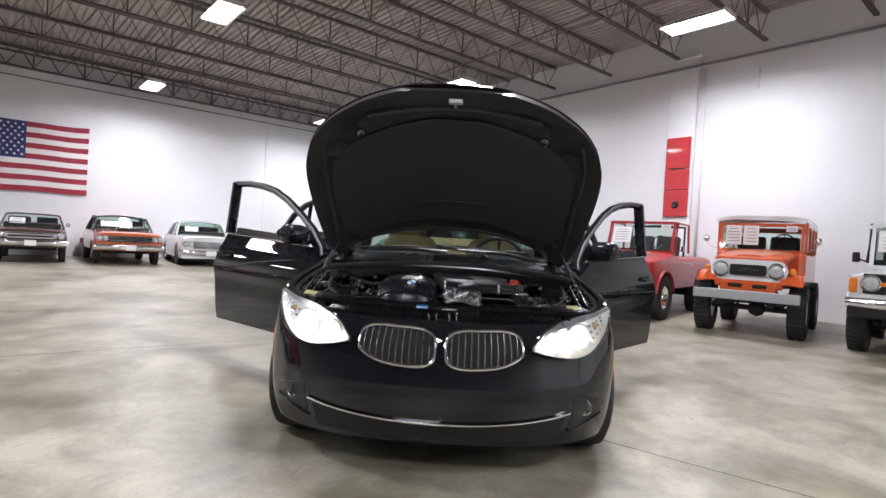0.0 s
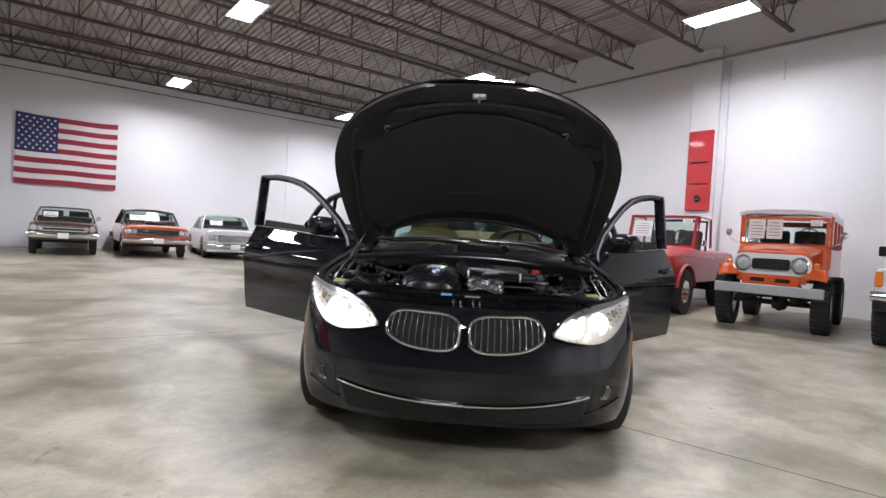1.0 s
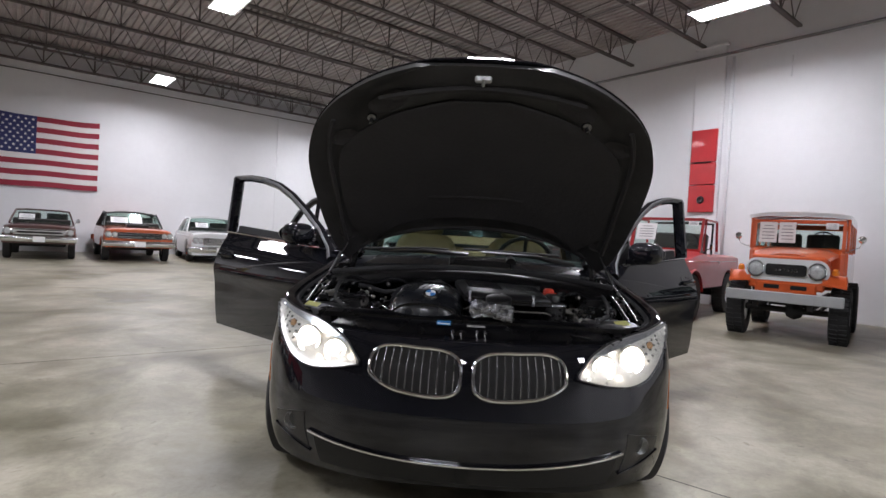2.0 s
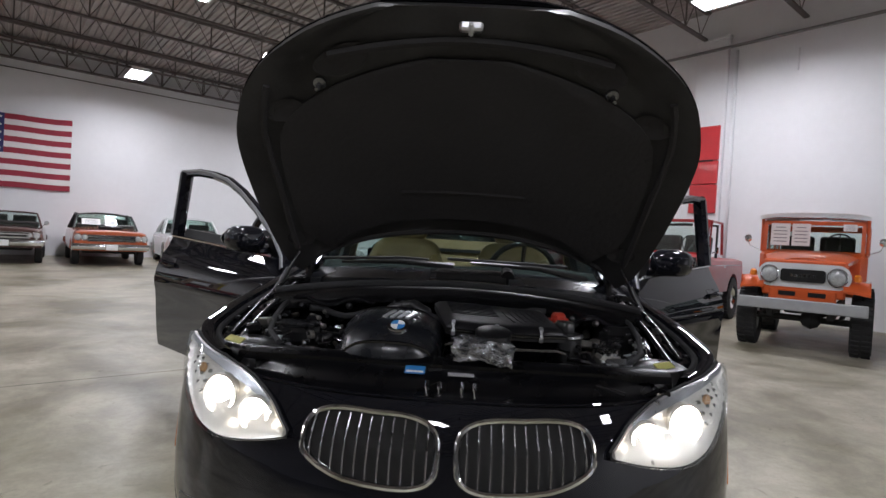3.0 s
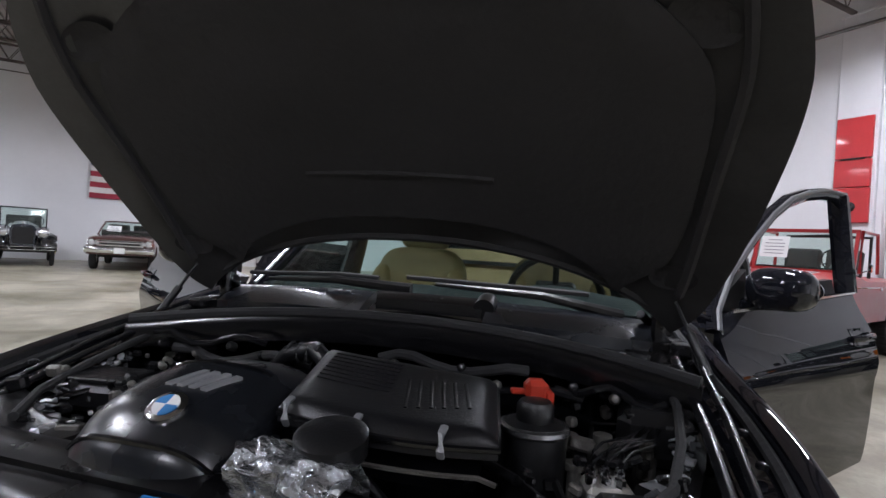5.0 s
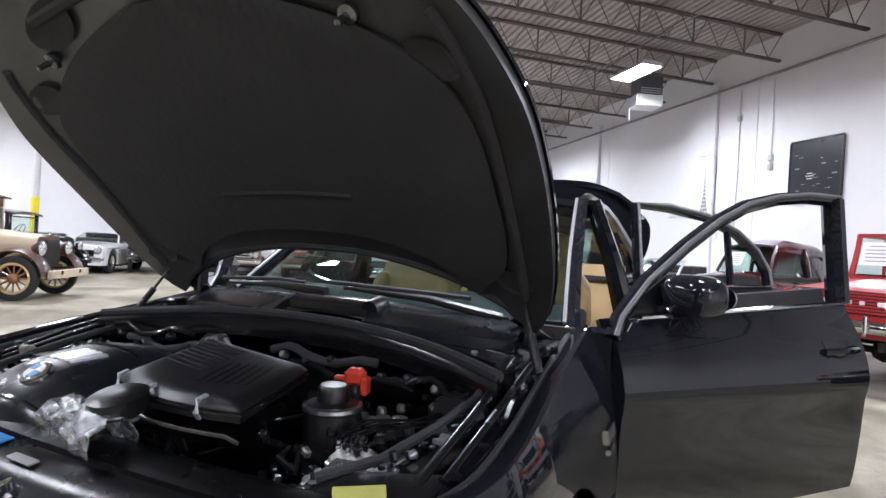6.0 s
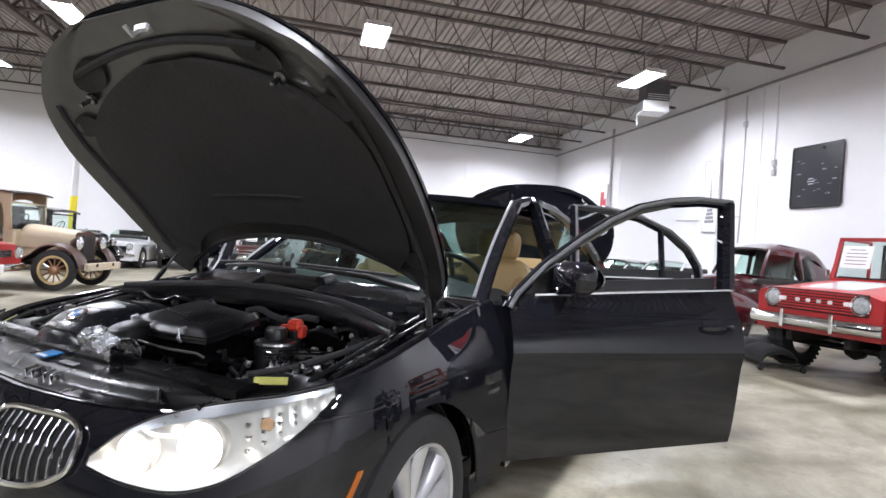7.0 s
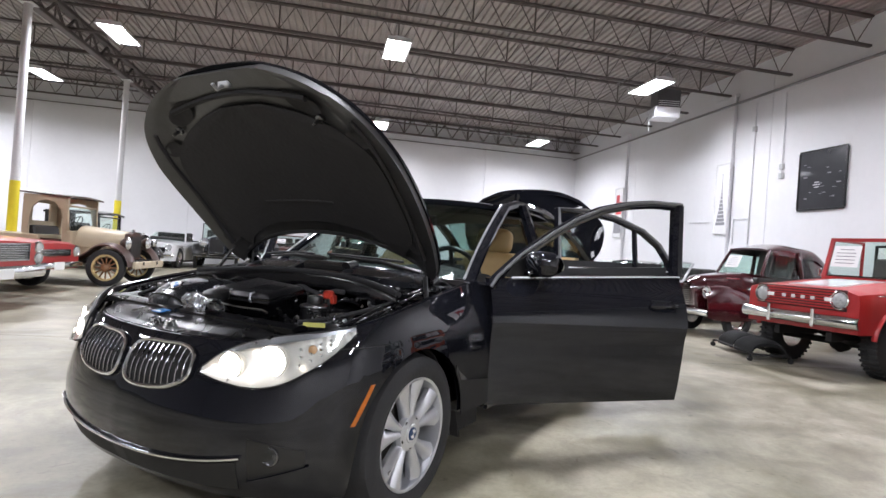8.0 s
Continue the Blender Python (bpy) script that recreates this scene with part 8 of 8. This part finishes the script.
# ---- doors ----
def saloon_door(name, hx, hy, ang, sd, length, rear=False):
    """An open door hinged at (hx, hy), swung out by ang degrees."""
    u = Vector((sd * math.sin(radians(ang)), math.cos(radians(ang)), 0))
    n = Vector((sd * math.cos(radians(ang)), -math.sin(radians(ang)), 0))
    base = Vector((hx, hy, 0))

    def at(s, z, off=0.0):
        b = smooth_at([(0.25, -0.035), (0.34, -0.012), (0.5, 0.0), (0.66, 0.006), (0.735, 0.017), (0.76, 0.012), (0.80, 0.004), (0.85, -0.013), (0.90, -0.037), (0.955, -0.070), (1.04, -0.108), (1.2, -0.13), (1.46, -0.17)], z)
        return base + u * s + n * (b + off) + Vector((0, 0, z))
    belt = (lambda s: 0.955 + 0.065 * s / length) if not rear else (lambda s: 1.02 + 0.02 * s)
    m = Mesh()

    def edge(v):
        z = v
        return length - (0.10 * max(0, (0.75 - z) / 0.45) ** 1.5 if rear else 0.075 * (0.9 - z))
    m.slab(lambda a, b: at(lerp(0.0, edge(lerp(0.315, belt(0.5), b)), a), lerp(0.315, belt(a * length), b)), 16, 18, -n * 0.05)
    d = part(name, m, BODY_BLACK, saloon, "open black door with a bright belt trim")
    m = Mesh()
    m.slab(lambda a, b: at(lerp(0.03, edge(0.5) - 0.03, a), lerp(0.335, belt(a * length) - 0.01, b), -0.055), 10, 10, lambda a, b: -n * (0.05 + 0.02 * math.sin(math.pi * b)))
    part("door_card", m, SEAT_DARK, d)
    m = Mesh()
    m.slab(lambda a, b: at(lerp(0.12, length - 0.12, a), lerp(0.52, 0.74, b), -0.128), 6, 4, -n * 0.02)
    part("card_insert", m, TAN, d, "tan leather door insert")
    if not rear:
        top = [(0.0, 0.90), (0.05, 0.955), (0.20, 1.075), (0.38, 1.20), (0.55, 1.30), (0.72, 1.375), (0.90, 1.42), (1.08, 1.445), (1.29, 1.45)]
        post = [(1.275, 1.45), (1.255, 1.25), (1.235, 1.02)]
    else:
        top = [(0.03, 1.05), (0.03, 1.43), (0.25, 1.435), (0.50, 1.405), (0.72, 1.33), (0.86, 1.23), (0.94, 1.12), (0.95, 1.04)]
        post = [(0.66, 1.04), (0.66, 1.35)]
    m = Mesh()
    m.sweep([at(s * length / (1.24 if not rear else 0.96), z, -0.02) for s, z in top], 0.027, 8, up=tuple(n))
    m.sweep([at(s * length / (1.24 if not rear else 0.96), z, -0.02) for s, z in post], 0.042 if not rear else 0.02, 8, up=tuple(n))
    part("window_frame", m, BODY_BLACK, d)
    m = Mesh()
    m.sweep([at(s * length / (1.24 if not rear else 0.96), z + 0.012, 0.006) for s, z in top], 0.010, 6, up=tuple(n))
    part("frame_trim", m, mat("satin_grey_trim", (0.20, 0.20, 0.21), 0.35, 0.6, var=0.1, scale=8) if "satin_grey_trim" not in bpy.data.materials else bpy.data.materials["satin_grey_trim"], d)
    m = Mesh()
    m.sweep([at(s, belt(s) + 0.004, 0.008) for s in [length * (0.10 + 0.9 * k / 10) for k in range(11)]], 0.008, 6)
    part("belt_trim", m, CHROME, d, "bright belt line trim")
    m = Mesh()
    m.slab(lambda a, b: at(lerp(0.14 * (not rear) + 0.05, length - 0.04, a), belt(a * length) + lerp(-0.02, 0.055, b), -0.05), 6, 2, -n * 0.03)
    part("window_seal", m, RUBBER, d)
    # handle with its cup
    hs = length - 0.16
    m = Mesh()
    m.sweep([at(hs - 0.10, 0.848, 0.004), at(hs - 0.07, 0.852, 0.030), at(hs + 0.05, 0.857, 0.032), at(hs + 0.08, 0.857, 0.006)], 0.013, 8)
    part("door_handle", m, BODY_BLACK, d)
    m = Mesh()
    m.slab(lambda a, b: at(hs - 0.09 + 0.16 * a, 0.82 + 0.065 * b, 0.002 - 0.006 * math.sin(math.pi * a) * math.sin(math.pi * b)), 6, 4, -n * 0.003)
    part("handle_cup", m, BODY_BLACK, d)
    if not rear:
        # mirror: foot, shell, glass facing the cabin
        c = at(0.27, 1.045, 0.13)
        R = Matrix((u, n, Vector((0, 0, 1)))).transposed()
        m = Mesh()

        def egg(a, b):
            th, ph = lerp(0, math.pi, a), lerp(0, 2 * math.pi, b)
            e = lambda q, p: abs(q) ** p * (1 if q >= 0 else -1)
            return c + R @ Vector((0.066 * e(math.cos(th), 0.6) - 0.02, 0.098 * e(math.sin(th) * math.cos(ph), 0.65), 0.068 * e(math.sin(th) * math.sin(ph), 0.75)))
        m.grid(egg, 18, 26)
        mr = part("wing_mirror", m, BODY_BLACK, d)
        m = Mesh()
        m.sweep([at(0.24, 0.985, -0.02), at(0.25, 0.99, 0.06), c - Vector((0, 0, 0.05))], [0.04, 0.03, 0.03], 8, 0.6)
        part("mirror_foot", m, BODY_BLACK, mr)
        m = Mesh()
        g = [c + R @ Vector((0.054, 0.09 * math.cos(2 * math.pi * k / 24), 0.047 * math.sin(2 * math.pi * k / 24))) for k in range(24)]
        m.add(g + [p + u * 0.004 for p in g], [tuple(range(24))[::-1], tuple(range(24, 48))] + [(k, (k + 1) % 24, 24 + (k + 1) % 24, 24 + k) for k in range(24)])
        part("mirror_glass", m, MIRROR, mr)
        m = Mesh()
        m.prism([(0, 0), (0.2, 0.0), (0.2, 0.135)], 0.02, at(0.04, 0.965, -0.03), tuple(u), (0, 0, 1))
        part("mirror_triangle", m, BLACK_PLASTIC, d)
    return d


saloon_door("front_door", 0.885, 1.37, 41, 1, 1.24)
saloon_door("front_door", -0.885, 1.37, 51, -1, 1.40)
saloon_door("rear_door", 0.885, 2.47, 43, 1, 0.98, True)
saloon_door("rear_door", -0.885, 2.47, 60, -1, 0.98, True)


# ---- wheels of the saloon ----
def saloon_wheel(x, y):
    sd = 1 if x > 0 else -1
    r, w = 0.322, 0.225
    m = Mesh()
    m.lathe([(-0.09, 0.225), (-0.112, 0.24), (-0.112, 0.285), (-0.095, 0.312), (-0.05, 0.322), (0.05, 0.322), (0.095, 0.312), (0.112, 0.285), (0.112, 0.245), (0.098, 0.228)], (0, 0, 0), (1, 0, 0), 56)
    tyre = part("wheel", m, RUBBER, saloon)
    tyre.location = (x, y, r)
    tyre.rotation_euler = (0.35, 0, 0 if sd > 0 else math.pi)
    m = Mesh()
    m.lathe([(0.098, 0.231), (0.102, 0.228), (0.098, 0.218), (0.06, 0.212), (-0.09, 0.205), (-0.09, 0.228)], (0, 0, 0), (1, 0, 0), 48)
    rim = part("rim", m, ALLOY, tyre, "silver twin-spoke alloy rim")
    for k in range(5):
        for q in (-1, 1):
            a = 2 * math.pi * k / 5 + q * 0.17
            a2 = 2 * math.pi * k / 5 + q * 0.265
            m = Mesh()

            def spoke(u, v, a=a, a2=a2, q=q):
                rad = lerp(0.045, 0.217, u)
                ang = lerp(a, a2, u) + (v - 0.5) * (lerp(0.60, 0.235, u ** 0.6) + 0.16 * max(0, u - 0.45) / 0.55)
                d = lerp(0.082, 0.092, u) - 0.02 * (2 * v - 1) ** 2
                return (d, rad * math.cos(ang), rad * math.sin(ang))
            m.slab(spoke, 8, 5, (-0.025, 0, 0))
            part("spoke", m, ALLOY, rim)
    m = Mesh()
    m.lathe([(0.06, 0.075), (0.082, 0.07), (0.09, 0.055), (0.088, 0.04), (0.092, 0.036), (0.093, 0.0)], (0, 0, 0), (1, 0, 0), 26)
    part("hub", m, ALLOY, rim)
    m = Mesh()
    m.lathe([(0.092, 0.027), (0.096, 0.025), (0.097, 0.0)], (0, 0, 0), (1, 0, 0), 22)
    cap = part("hub_cap", m, mat("emblem_blue", (0.02, 0.06, 0.16), 0.3, var=0.2, scale=30) if "emblem_blue" not in bpy.data.materials else bpy.data.materials["emblem_blue"], rim, "round blue and white hub emblem")
    for q in (0, 2):
        m = Mesh()
        pts = [Vector((0.0985, 0, 0))] + [Vector((0.0985, 0.018 * math.cos(t), 0.018 * math.sin(t))) for t in [math.pi / 2 * (q + j / 5) for j in range(6)]]
        m.add(pts, [tuple(range(7))])
        m.add([p - Vector((0.002, 0, 0)) for p in pts], [tuple(range(7))[::-1]])
        part("emblem_quarter", m, PAPER, cap)
    for k in range(5):
        m = Mesh()
        a = 2 * math.pi * (k + 0.5) / 5
        m.lathe([(0.075, 0.011), (0.086, 0.011), (0.088, 0.0)], (0, 0.056 * math.cos(a), 0.056 * math.sin(a)), (1, 0, 0), 10)
        part("lug_bolt", m, CHASSIS, rim)
    m = Mesh()
    m.lathe([(-0.02, 0.0), (-0.02, 0.165), (0.01, 0.165), (0.012, 0.0)], (0, 0, 0), (1, 0, 0), 36)
    part("brake_disc", m, mat("brake_steel", (0.18, 0.17, 0.16), 0.4, 0.8, var=0.3, scale=12) if "brake_steel" not in bpy.data.materials else bpy.data.materials["brake_steel"], tyre)


for x in (-0.75, 0.75):
    saloon_wheel(x, AX_F)
    saloon_wheel(x, AX_R)
m = Mesh()
m.box((0, 2.3, 0.26), (1.3, 3.6, 0.10), 0.04)
m.box((0, 0.45, 0.24), (1.2, 0.5, 0.08), 0.03)
part("underbody", m, CHASSIS, saloon)
